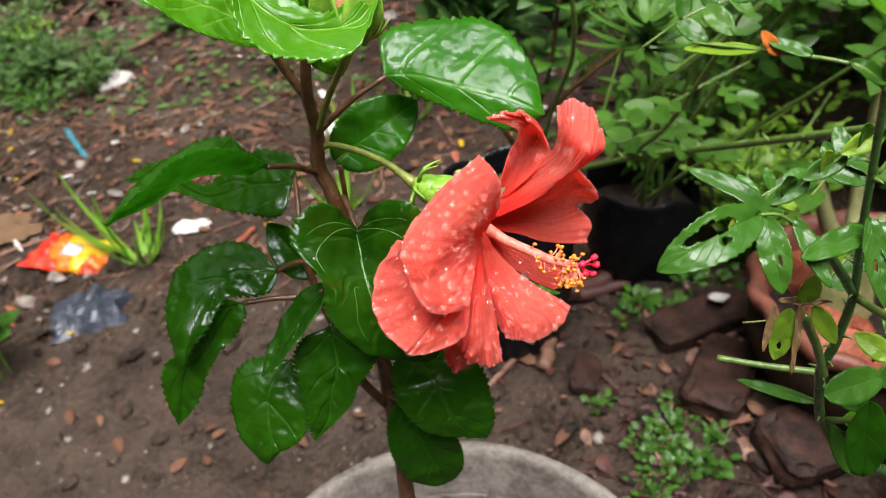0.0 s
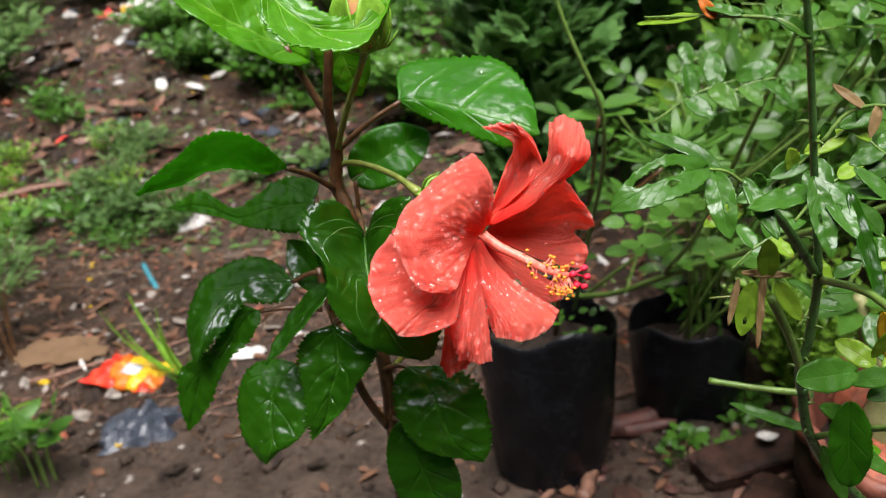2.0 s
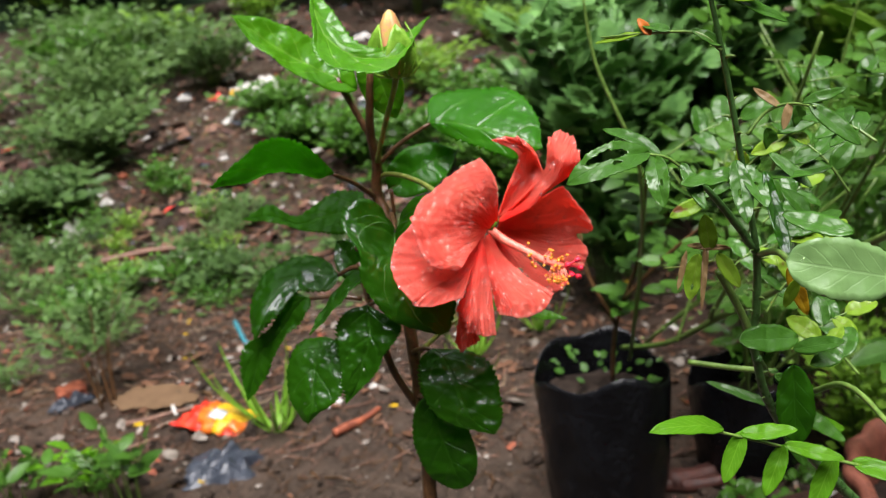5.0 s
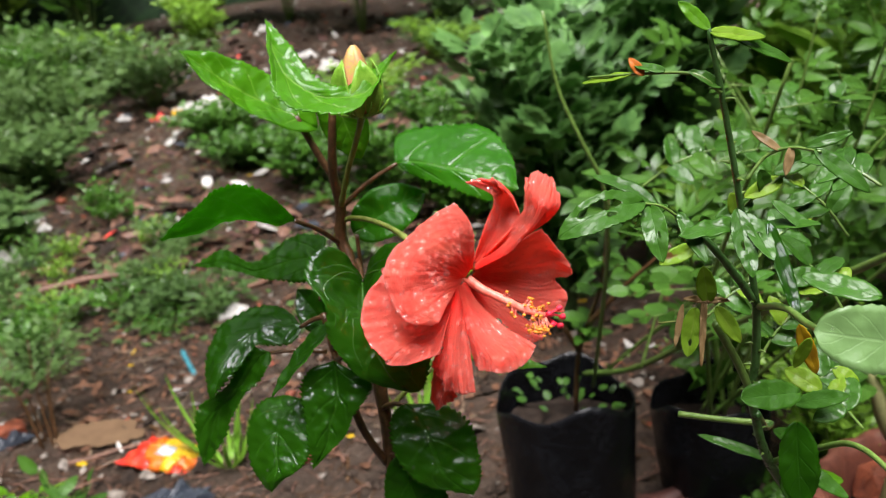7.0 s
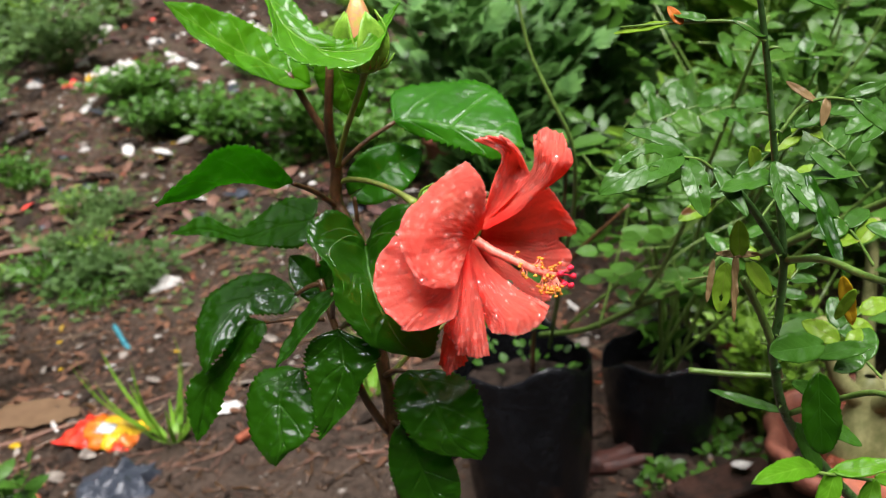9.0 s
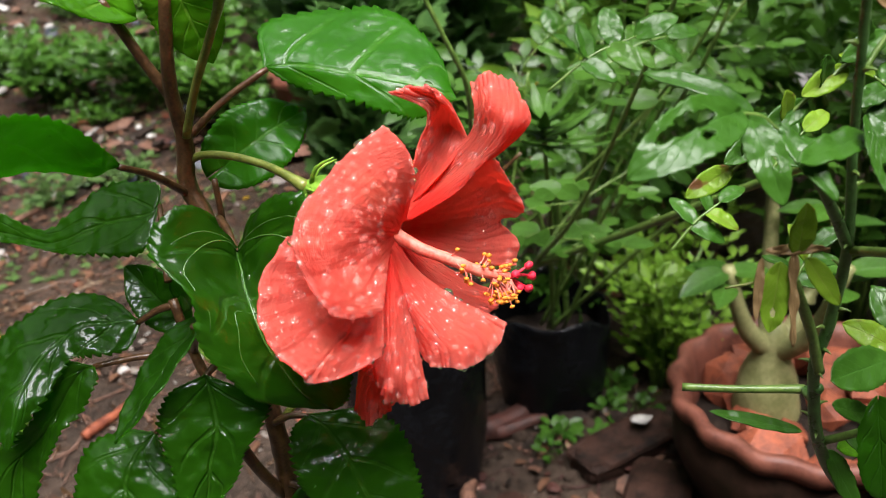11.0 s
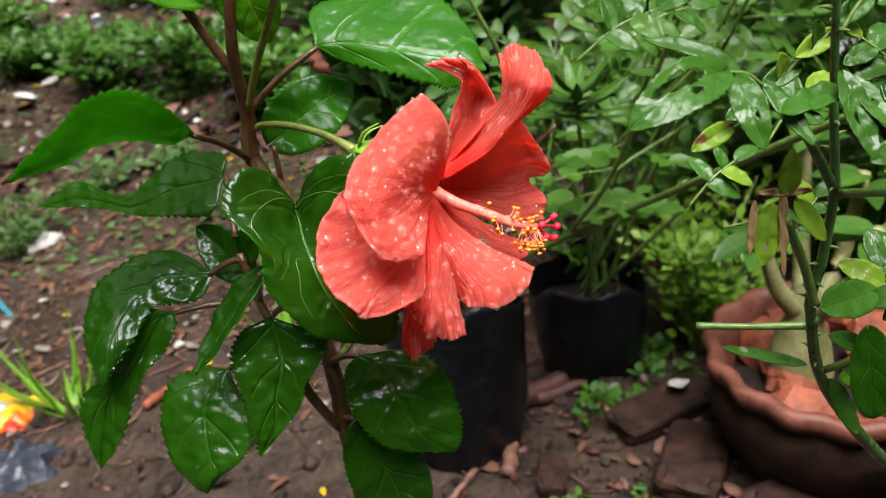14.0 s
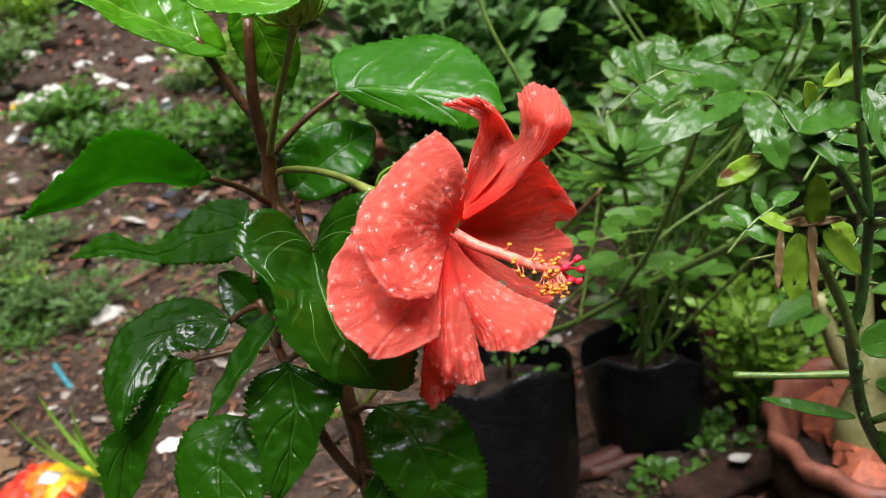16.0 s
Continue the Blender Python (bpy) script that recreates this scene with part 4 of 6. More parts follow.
# upper petal, half tucked under a leaf
petal([[(47, 7, 510), (47, 7, 509), (48, 8, 509), (48, 8, 508), (48, 9, 508)], [(51, 9, 520), (53, 15, 518), (56, 16, 517), (58, 14, 517), (59, 10, 518)], [(54, 13, 527), (58, 18, 525), (61, 19, 525), (63, 16, 525), (66, 11, 525)], [(57, 12, 533), (59, 16, 533), (63, 18, 532), (65, 16, 530), (67, 11, 528)], [(56, 10, 538), (59, 13, 538), (61, 14, 539), (63, 14, 537), (65, 12, 534)], [(47, 6, 544), (51, 8, 544), (55, 9, 544), (58, 10, 543), (61, 11, 540)]], 9, 26, ruffle=0.0005, rag=0.02)
# upper petal with a curled tip
petal([[(47, 8, 508), (48, 6, 508), (48, 5, 508), (48, 3, 508), (49, 2, 508)], [(56, 13, 515), (58, 11, 514), (59, 7, 515), (61, 4, 515), (62, 3, 514)], [(64, 12, 524), (66, 9, 523), (68, 5, 522), (69, 2, 522), (70, 3, 521)], [(69, 10, 530), (71, 6, 530), (74, 1, 530), (77, 0, 529), (79, 4, 527)], [(70, 10, 536), (73, 4, 539), (77, 0, 538), (81, -1, 536), (84, 3, 533)], [(70, 16, 542), (74, 16, 544), (79, 14, 543), (82, 11, 541), (83, 7, 537)]], 8, 30, ruffle=0.0005, rag=0.03)
# folded petal lobe below
petal([[(36, -13, 480), (38, -13, 479), (40, -13, 477), (41, -13, 476)], [(31, -13, 471), (34, -17, 471), (37, -19, 470), (40, -17, 466)], [(29, -13, 463), (31, -18, 464), (35, -20, 463), (39, -17, 462)], [(28, -12, 457), (31, -17, 454), (34, -19, 457), (40, -16, 459)]], 4, 14, ruffle=0.0006, rag=0.04)
# lower petal behind it
petal([[(43, -3, 506), (43, -4, 505), (43, -4, 505), (43, -5, 504), (43, -5, 504), (43, -6, 503), (43, -6, 503), (42, -7, 502)], [(33, -9, 508), (31, -11, 503), (30, -14, 499), (31, -18, 496), (32, -20, 493), (34, -21, 492), (37, -20, 493), (40, -18, 495)], [(24, -19, 514), (20, -23, 507), (18, -28, 502), (20, -33, 497), (24, -36, 492), (27, -36, 490), (33, -33, 490), (39, -28, 490)], [(18, -22, 517), (11, -29, 510), (10, -35, 504), (12, -40, 497), (18, -42, 489), (22, -42, 486), (31, -39, 486), (38, -33, 486)]], 2, 85, ruffle=0.0007, rag=0.05)
# narrow hanging petal
petal([[(41, -8, 503), (42, -8, 503), (42, -9, 503), (43, -9, 503), (43, -9, 503)], [(38, -13, 492), (40, -17, 495), (42, -19, 496), (44, -18, 495), (45, -14, 493)], [(35, -19, 484), (38, -23, 485), (41, -26, 486), (44, -24, 485), (47, -19, 483)], [(33, -21, 479), (36, -26, 478), (40, -29, 476), (44, -28, 476), (48, -22, 475)], [(32, -21, 477), (35, -25, 474), (39, -27, 468), (44, -28, 467), (49, -25, 466)]], 3, 45, ruffle=0.0007, rag=0.05)
# spreading front petal
petal([[(44, 1, 503), (43, -1, 503), (43, -3, 503), (43, -4, 503), (42, -6, 503), (42, -8, 503)], [(50, -3, 494), (49, -7, 494), (48, -11, 494), (46, -13, 493), (45, -13, 492), (44, -12, 492)], [(59, -7, 487), (57, -13, 486), (55, -17, 485), (52, -19, 485), (49, -18, 484), (47, -15, 482)], [(67, -10, 483), (66, -15, 481), (62, -20, 479), (56, -22, 479), (52, -21, 479), (48, -17, 477)], [(73, -14, 481), (70, -17, 476), (63, -21, 473), (56, -23, 474), (53, -22, 474), (49, -18, 474)]], 5, 70, ruffle=0.0006, rag=0.04)
# broad petal bent back towards the stem
petal([[(48, 0, 509), (47, -1, 509), (46, -3, 508), (45, -4, 507), (44, -5, 507), (44, -7, 506), (43, -8, 506)], [(50, -6, 519), (47, -12, 519), (44, -17, 518), (41, -19, 515), (40, -19, 511), (40, -20, 507), (42, -17, 504)], [(51, -10, 528), (44, -19, 528), (38, -26, 526), (34, -31, 521), (33, -33, 513), (36, -34, 507), (41, -28, 503)], [(49, -11, 535), (40, -19, 534), (33, -27, 530), (27, -35, 523), (28, -39, 514), (32, -40, 505), (40, -34, 501)], [(45, -10, 540), (36, -17, 536), (28, -24, 531), (21, -33, 523), (23, -40, 514), (29, -42, 504), (38, -37, 500)]], 1, 110, ruffle=0.0005, rag=0.04)
stem("pedicel", [(-18, 26, 515), (-17, 26, 520), (-12, 26, 525), (-3, 22, 526), (8, 17, 524), (16, 12, 521), (21, 9, 518)], [1.4, 1.3, 1.2, 1.2, 1.2, 1.4, 2.2], "pedicel", flower, "arching green flower stalk")
cd = mm((33, 7, 513)) - mm((21, 9, 518))
cl = np.linalg.norm(cd)
cd /= cl
c1 = np.cross(cd, [0, 0, 1.0])
c1 /= np.linalg.norm(c1)
c2 = np.cross(c1, cd)
v, f = tube([mm((20, 9.5, 518)), mm((25, 9, 516.5)), mm((32, 7.5, 513)), mm((40, 5, 509)), mm((46, 3.5, 505.5))], [0.002, 0.0052, 0.0055, 0.0045, 0.0034], 14, 18)
mesh("flower_tube", v, f, "calyx", flower, "pale green calyx tube")
for k in range(5):
    a = 2 * math.pi * k / 5
    d = math.cos(a) * c1 + math.sin(a) * c2
    b0 = mm((25, 9, 516.5)) + d * 0.0045
    v, f, uv = leaf_surface(b0, b0 + cd * 0.017 + d * 0.003, d, 0.0045, bow=0.001, teeth=0, cord=0, nu=8, nv=4, wave=0, fold=-0.25)
    add_thickness(mesh("sepal", v, f, "calyx", flower, uvs=uv), 0.0004)
for k in range(6):
    a = 2 * math.pi * k / 6 + 0.4
    d = math.cos(a) * c1 + math.sin(a) * c2
    v, f = tube([mm((22, 8, 518)) + d * 0.002, mm((22, 8, 518)) + d * 0.007, mm((23, 7, 518)) + d * 0.012 + cd * 0.003], [0.0008, 0.0007, 0.0002], 5, 5)
    mesh("bract", v, f, "calyx", flower)
col = new("staminal_column")
col.parent = flower
stem("style_tube", [(43, 3, 505), (51, 0, 500), (60, -2, 496), (68, -2, 491.5), (76, -1, 488.5)], [2.1, 1.8, 1.7, 1.6, 1.3], "column", col, "pink column with fuzzy yellow stamens")
rng = random.Random(77)
ax0, ax1 = mm((60, -2, 496)), mm((77, -1, 488))
ad = (ax1 - ax0) / np.linalg.norm(ax1 - ax0)
a1 = np.cross(ad, [0, 0, 1.0])
a1 /= np.linalg.norm(a1)
a2 = np.cross(a1, ad)
fv, ff, sv, sf = [], [], [], []
for k in range(95):
    q = rng.random() ** 0.45
    w = rng.random() * 2 * math.pi
    d = math.cos(w) * a1 + math.sin(w) * a2
    ln = 0.002 + 0.0042 * rng.random() ** 1.5
    if k < 58:
        q = 0.55 + 0.45 * rng.random()
        p1 = mm((74, -4, 484)) + np.array([rng.gauss(0, 0.0019), rng.gauss(0, 0.0012), rng.gauss(0, 0.0009)]) - np.array([0, 0, 0.0003])
        p0 = ax0 + (ax1 - ax0) * q
    else:
        p0 = ax0 + (ax1 - ax0) * (q * 1.2 - 0.35)
        p1 = p0 + d * ln + ad * 0.002
    v, f = tube([p0, (p0 + p1) / 2 + ad * 0.0006, p1], [0.00022, 0.0002, 0.00018], 4, 4)
    ff += [tuple(i + len(fv) for i in g) for g in f]
    fv += v
    v, f = blob(p1, (0.0009, 0.00062, 0.00066), k, 1)
    sf += [tuple(i + len(sv) for i in g) for g in f]
    sv += v
mesh("filament_fringe", fv, ff, "column", col)["kind"] = "stuff"
mesh("anther_cluster", sv, sf, "anther", col, "orange yellow pollen-dusted anthers")["kind"] = "stuff"
LOBES = [(82, 0, 491), (83, 1, 487), (79, 0, 484), (82, 1, 483), (78, -1, 489)]
for k in range(5):
    w = 2 * math.pi * k / 5
    d = math.cos(w) * a1 + math.sin(w) * a2
    p0, p1 = mm((76, -1, 488.5)), mm(LOBES[k])
    v, f = tube([p0, (p0 + p1) / 2 + d * 0.0006, p1], [0.0005, 0.00045, 0.0004], 6, 6)
    lobe = mesh("style_branch", v, f, "stigma", col)
    v, f = blob(p1, (0.0014, 0.0013, 0.0013), k + 9, 2)
    mesh("stigma", v, f, "stigma", col, "crimson velvety stigma lobe")


# ---- nursery bags ----
def nursery_bag(x, y, r, h, seed, label):
    z = ground_z(x, y) - 0.008
    ob = thing("nursery_bag", label, "plant bag", "black nursery bags", at=(x, y, z))
    n, rows = 64, 26
    verts, faces = [], []
    for k in range(rows + 1):
        q = k / rows
        for j in range(n):
            a = 2 * math.pi * j / n
            ca, sa = math.cos(a), math.sin(a)
            rr = r * (0.86 + 0.16 * q - 0.05 * (2 * q - 1) ** 2)
            rr += r * 0.05 * noise.noise(Vector((ca * 2 + seed, sa * 2, q * 3))) + r * 0.02 * noise.noise(Vector((ca * 6, sa * 6 + seed, q * 4)))
            rr += r * 0.035 * q ** 4 * math.sin(3 * a + seed) + r * 0.015 * abs(math.sin(9 * a + 4 * q)) * (1 - q)
            zz = h * q + (0.010 * math.sin(2 * a + seed) + 0.006 * math.sin(5 * a + 1)) * q ** 5
            verts.append((rr * ca, rr * sa, zz))
    for k in range(rows):
        for j in range(n):
            faces.append((k * n + j, k * n + (j + 1) % n, (k + 1) * n + (j + 1) % n, (k + 1) * n + j))
    wall = add_thickness(mesh("bag_wall", verts, faces, "plastic", ob), 0.0012)
    soil_disc(r * 0.93, h - 0.042, ob, seed)
    return ob


nursery_bag(0.042, 0.5, 0.074, 0.19, 4, "black polythene nursery bag with folded rim and soil")
nursery_bag(0.2, 0.61, 0.068, 0.125, 5, "black polythene nursery bag half hidden in shade")
nursery_bag(0.42, 0.16, 0.08, 0.2, 9, "black polythene nursery bag holding the rose")
nursery_bag(0.02, 1.75, 0.09, 0.2, 12, "black polythene nursery bag among far shrubs")

# ---- terracotta bowl with brick shards ----
PX, PY = 0.39, 0.385
pot = thing("terracotta_bowl", "scalloped terracotta bowl with wet sides darkened for shade", "flower pot", at=(PX, PY, ground_z(PX, PY) - 0.01))
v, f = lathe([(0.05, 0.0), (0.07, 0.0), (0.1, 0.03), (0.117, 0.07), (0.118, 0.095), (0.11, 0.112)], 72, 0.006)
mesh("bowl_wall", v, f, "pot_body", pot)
v, f = lathe([(0.109, 0.108), (0.117, 0.112), (0.122, 0.12), (0.122, 0.128), (0.118, 0.132), (0.111, 0.131), (0.105, 0.118), (0.1, 0.085), (0.09, 0.06)], 96, 0.004, 16, 0.003, 0.111)
mesh("rim", v, f, "terracotta", pot, "orange scalloped rim")
soil_disc(0.102, 0.085, pot, 8)
rng = random.Random(5)
for k in range(30):
    a, q = rng.random() * 6.28, 0.09 * math.sqrt(rng.random())
    s = 0.016 + 0.016 * rng.random()
    v, f = blob((0, 0, 0), (s * 1.2, s, s * 0.6), k + 60, 1)
    ob = mesh("brick_shard", v, f, "brick", None, smooth=False)
    ob.matrix_world = pose(PX + q * math.cos(a), PY + q * math.sin(a), ground_z(PX, PY) + 0.083 + 0.3 * s, rng.random() * 40, rng.random() * 40, rng.random() * 360)
    tagged(ob, "broken orange brick shard lying in the bowl", "brick shard", "brick shards in the bowl")


# ---- rose with blighted leaves ----
rose = thing("rose_bush", "thorny rose bush with wet, insect-eaten leaves", "plant", at=(0, 0, 0))
CANE = [(134, -66, 602), (139, -60, 579), (146, -50, 540), (151, -45, 510), (152, -40, 486), (152, -36, 466), (170, -22, 420), (250, 40, 320), (420, 160, 195)]
stem("cane", CANE, [0.8, 0.95, 1.1, 1.3, 1.55, 1.6, 1.9, 3.0, 4.0], "stem_dark", rose, "dark green thorny cane", 10, 60)
stem("side_cane", [(151, -45, 510), (141, -51, 526), (133, -55, 537), (125, -58, 545)], [1.5, 1.3, 1.1, 0.9], "stem_dark", rose)
stem("leaf_stalk", [(125, -58, 545), (120, -60, 549), (112, -63, 551)], [0.5, 0.45, 0.4], "stem_green", rose)
stem("stub", [(152, -38, 470), (146, -42, 486), (138, -46, 503)], [1.5, 1.4, 1.4], "stem_green", rose, "pale green pruned stub")
stem("cut_twig", [(128, -4, 445.5), (144, -9, 446), (162, -14, 447)], [1.25, 1.2, 1.4], "stem_green", rose, "pale cut twig")
stem("cut_twig", [(162, -14, 447), (158, -25, 452), (153, -37, 464)], [1.2, 1.3, 1.5], "stem_dark", rose)
stem("side_cane", [(152, -46, 509), (155, -75, 520), (158, -108, 527), (176, -128, 530)], [1.2, 1.1, 1.0, 0.8], "stem_green", rose)
stem("side_cane", [(160, -30, 440), (172, -45, 455), (180, -70, 470), (190, -110, 470)], [1.2, 1.1, 1.0, 0.8], "stem_green", rose)
stem("leaf_stalk", [(138, -62, 583), (130, -61, 589), (114, -52, 589), (99, -43, 588)], [0.6, 0.5, 0.45, 0.3], "stem_green", rose)
stem("leaf_stalk", [(147, -49, 553), (153, -47, 560), (160, -50, 563), (167, -58, 563)], [0.6, 0.55, 0.5, 0.4], "stem_green", rose)
stem("leaf_stalk", [(134, -14, 520), (146, -13, 530), (158, -12, 540), (172, -10, 550)], [0.5, 0.55, 0.6, 0.7], "stem_green", rose)
for k in range(26):
    c = spline([mm(p) for p in CANE], 60)
    i = 2 + (k * 17) % 40
    a = k * 2.4
    d = np.array([math.cos(a), math.sin(a), 0.25])
    v, f = tube([c[i] + d * 0.001, c[i] + d * 0.0028, c[i] + d * 0.0042 - np.array([0, 0, 0.0006])], [0.0008, 0.0004, 0.0001], 5, 4)
    mesh("thorn", v, f, "stem_green", rose)


def blade(owner, base, tip, normal, width, mat="rose", holes=(), label="", teeth=12, **kw):
    """A rose leaflet; holes are (along, across, radius) bites."""
    nu, nv = (48, 28) if holes else (30, 8)
    kw = {"tooth": 0.1, "cord": 0.05, "round_tip": 0.7, "base_pow": 0.55, "fold": 0.18, **kw}
    kw["bow"] = kw.get("bow", 0) * 0.001
    v, f, uv = leaf_surface(mm(base), mm(tip), normal, width * 0.001, teeth=teeth, nu=nu, nv=nv, **kw)
    nn = np.array(normal, dtype=float) / np.linalg.norm(normal)
    v = [p + nn * 0.0005 * (noise.noise(Vector(p * 210)) + 0.5 * noise.noise(Vector(p * 480))) for p in v]
    for hu, hv, hr in holes:
        keep = []
        for q in f:
            c = np.mean([uv[i] for i in q], axis=0)
            w = noise.noise(Vector((c[0] * 9, c[1] * 9, hu * 7)))
            if math.hypot(c[0] - hu, (c[1] - hv) * 0.8) > hr * (1 + 0.5 * w):
                keep.append(q)
        f = keep
    ob = add_thickness(mesh("leaflet", v, f, mat, owner, label, uvs=uv), 0.00025)
    return ob


blade(rose, (114, -63, 551), (89, -75, 544), (-0.2, -0.78, 0.6), 6.2, holes=[(0.3, 0.62, 0.075), (0.38, 0.64, 0.1), (0.47, 0.66, 0.12), (0.56, 0.68, 0.11), (0.64, 0.72, 0.08), (0.4, 0.34, 0.055)], label="leaflet with large chewed holes", bow=4, seed=31)
blade(rose, (117, -62, 549), (120, -74, 535), (-0.15, -0.85, 0.5), 3.9, holes=[(0.55, 0.38, 0.06)], bow=2, seed=32, label="leaflet with a small bite hole")
blade(rose, (118, -60, 550), (99, -50, 557), (-0.1, -0.4, 0.9), 2.6, seed=33, bow=2)
blade(rose, (122, -58, 548), (112, -52, 540), (-0.1, -0.6, 0.7), 2.4, seed=34)
blade(rose, (126, -57, 545), (133, -70, 533), (0.1, -0.8, 0.6), 2.6, seed=35)
blade(rose, (144, -58, 542), (125, -68, 541), (0.0, -0.55, 0.8), 3.4, seed=36, wave=0.15)
blade(rose, (143, -60, 546), (146, -73, 529), (0.1, -0.85, 0.5), 3.5, holes=[(0.5, 0.6, 0.07)], seed=37)
blade(rose, (146, -58, 544), (152, -72, 534), (0.2, -0.8, 0.5), 3.4, holes=[(0.45, 0.45, 0.06)], seed=38)
blade(rose, (152, -62, 542), (158, -82, 518), (0.3, -0.85, 0.4), 2.6, "hib", seed=39)
blade(rose, (150, -55, 540), (166, -66, 543), (0.1, -0.5, 0.85), 2.3, seed=40)
blade(rose, (154, -58, 548), (166, -64, 538), (0.1, -0.6, 0.8), 2.3, seed=41)
# blighted cluster that hangs from the stub
blade(rose, (134, -52, 517), (132, -61, 494), (0.0, -0.95, 0.25), 1.1, "withered", seed=42, wave=0.6, label="brown withered leaflet")
blade(rose, (131, -53, 511), (128, -57, 496), (-0.2, -0.9, 0.3), 3.4, "rose_sick", seed=43, holes=[(0.7, 0.5, 0.08)], label="yellowing blighted leaflet")
blade(rose, (138, -52, 511), (145, -55, 500), (0.2, -0.9, 0.3), 2.8, "rose_sick", seed=44, label="yellowing blighted leaflet")
blade(rose, (135, -53, 514), (133, -58, 528), (0.0, -0.9, 0.3), 3.2, "rose_sick", seed=45, label="yellowing blighted leaflet")
blade(rose, (128, -53, 515), (142, -53, 514), (0.0, -0.9, 0.4), 1.2, "withered", seed=46, wave=0.6, label="brown withered leaflet")
blade(rose, (127, -52, 512), (124, -58, 500), (-0.3, -0.9, 0.3), 1.1, "withered", seed=47, wave=0.3, label="brown withered leaflet")
stem("leaf_stalk", [(136, -50, 508), (128, -52, 507), (119, -52, 506)], [0.4, 0.35, 0.3], "pedicel", rose)
# leaves low on the cane
blade(rose, (162, -13, 431), (135, -9, 439), (0.0, -0.45, 0.9), 2.4, "rose", teeth=0, seed=48)
blade(rose, (165, -46, 477), (145, -56, 480), (0.0, -0.72, 0.7), 5.4, seed=49, round_tip=0.55)
blade(rose, (165, -45, 464), (166, -52, 437), (0.0, -0.92, 0.38), 6.8, "hib", seed=50, round_tip=0.55)
blade(rose, (166, -40, 470), (182, -46, 476), (0.1, -0.6, 0.8), 3.4, seed=51)
blade(rose, (160, -34, 455), (176, -30, 446), (0.1, -0.6, 0.8), 3.4, "rose", seed=52)
blade(rose, (168, -30, 440), (186, -34, 428), (0.1, -0.6, 0.8), 3.4, "rose", seed=53)
blade(rose, (164, -28, 434), (172, -34, 416), (0.1, -0.8, 0.6), 3.6, "rose", seed=54)
blade(rose, (172, -20, 428), (190, -10, 420), (0.1, -0.6, 0.8), 3.6, "rose_bright", seed=55)
blade(rose, (158, -80, 516), (165, -72, 497), (0.0, -0.95, 0.2), 2.4, "yellow", seed=56, label="yellow dying leaflet")
blade(rose, (160, -84, 514), (157, -80, 503), (0.0, -0.95, 0.2), 1.9, "rose_sick", seed=57, label="yellowing blighted leaflet")
# broad pale leaf near the end of a side cane
big_leaf = blade(rose, (178, -128, 531), (151, -131, 537), (0.0, -0.92, 0.42), 7.9, "pale_leaf", seed=58, round_tip=0.5, label="broad leaflet with drops, pale green in place of sky sheen", bow=1)
blade(rose, (168, -118, 540), (152, -110, 543), (0.0, -0.6, 0.8), 3.4, "rose", seed=59)
# bright sprig low in front
stem("leaf_stalk", [(182, -118, 468), (160, -126, 478), (133, -138, 491)], [0.6, 0.5, 0.4], "stem_green", rose)
blade(rose, (135, -137, 491), (117, -151, 497), (0.0, -0.5, 0.85), 3.0, "rose_bright", seed=60, bow=2, label="fresh light green leaflet")
blade(rose, (141, -134, 488), (136, -140, 476), (-0.2, -0.8, 0.6), 2.7, "rose_bright", seed=61, label="fresh light green leaflet")
blade(rose, (141, -134, 488), (155, -134, 490), (0.1, -0.5, 0.85), 2.4, "rose_bright", seed=62, label="fresh light green leaflet")
blade(rose, (152, -130, 482), (147, -136, 470), (-0.1, -0.8, 0.6), 2.7, "rose_bright", seed=63, label="fresh light green leaflet")
blade(rose, (153, -129, 482), (168, -128, 478), (0.1, -0.6, 0.8), 2.4, "rose_bright", seed=64, label="fresh light green leaflet")
blade(rose, (166, -124, 476), (160, -130, 462), (0.1, -0.8, 0.6), 3.0, "rose_bright", seed=65, label="fresh light green leaflet")
blade(rose, (172, -121, 473), (186, -124, 470), (0.1, -0.6, 0.8), 3.0, "rose_bright", seed=66, label="fresh light green leaflet")
# small sprigs of paired leaflets all along the side shoots


def sprig(owner, p0, p1, size, mats, seed):
    g = random.Random(seed)
    a, b = np.array(p0, dtype=float), np.array(p1, dtype=float)
    d = (b - a) / np.linalg.norm(b - a)
    pts = [a, (a + b) / 2 + np.array([0, 0, 0.08]) * np.linalg.norm(b - a), b]
    stem("leaf_stalk", pts, [0.55, 0.5, 0.35], "stem_green", owner)
    c = spline(pts, 21)
    side = np.cross(d, [0.1, -0.6, 0.75])
    side /= np.linalg.norm(side)
    for i, sgn in ((8, 1), (9, -1), (14, 1), (15, -1), (20, 0)):
        L = size * g.uniform(0.8, 1.15)
        q = (d * 0.45 + side * sgn if sgn else d) + np.array([g.uniform(-0.2, 0.2), g.uniform(-0.2, 0.2), g.uniform(-0.4, 0.05)])
        q = q / np.linalg.norm(q) * L
        blade(owner, c[i], c[i] + q, (g.uniform(-0.5, 0.5), -0.55 + g.uniform(-0.35, 0.35), 0.8), L * 0.29, g.choice(mats), seed=seed * 7 + i, bow=L * 0.06)


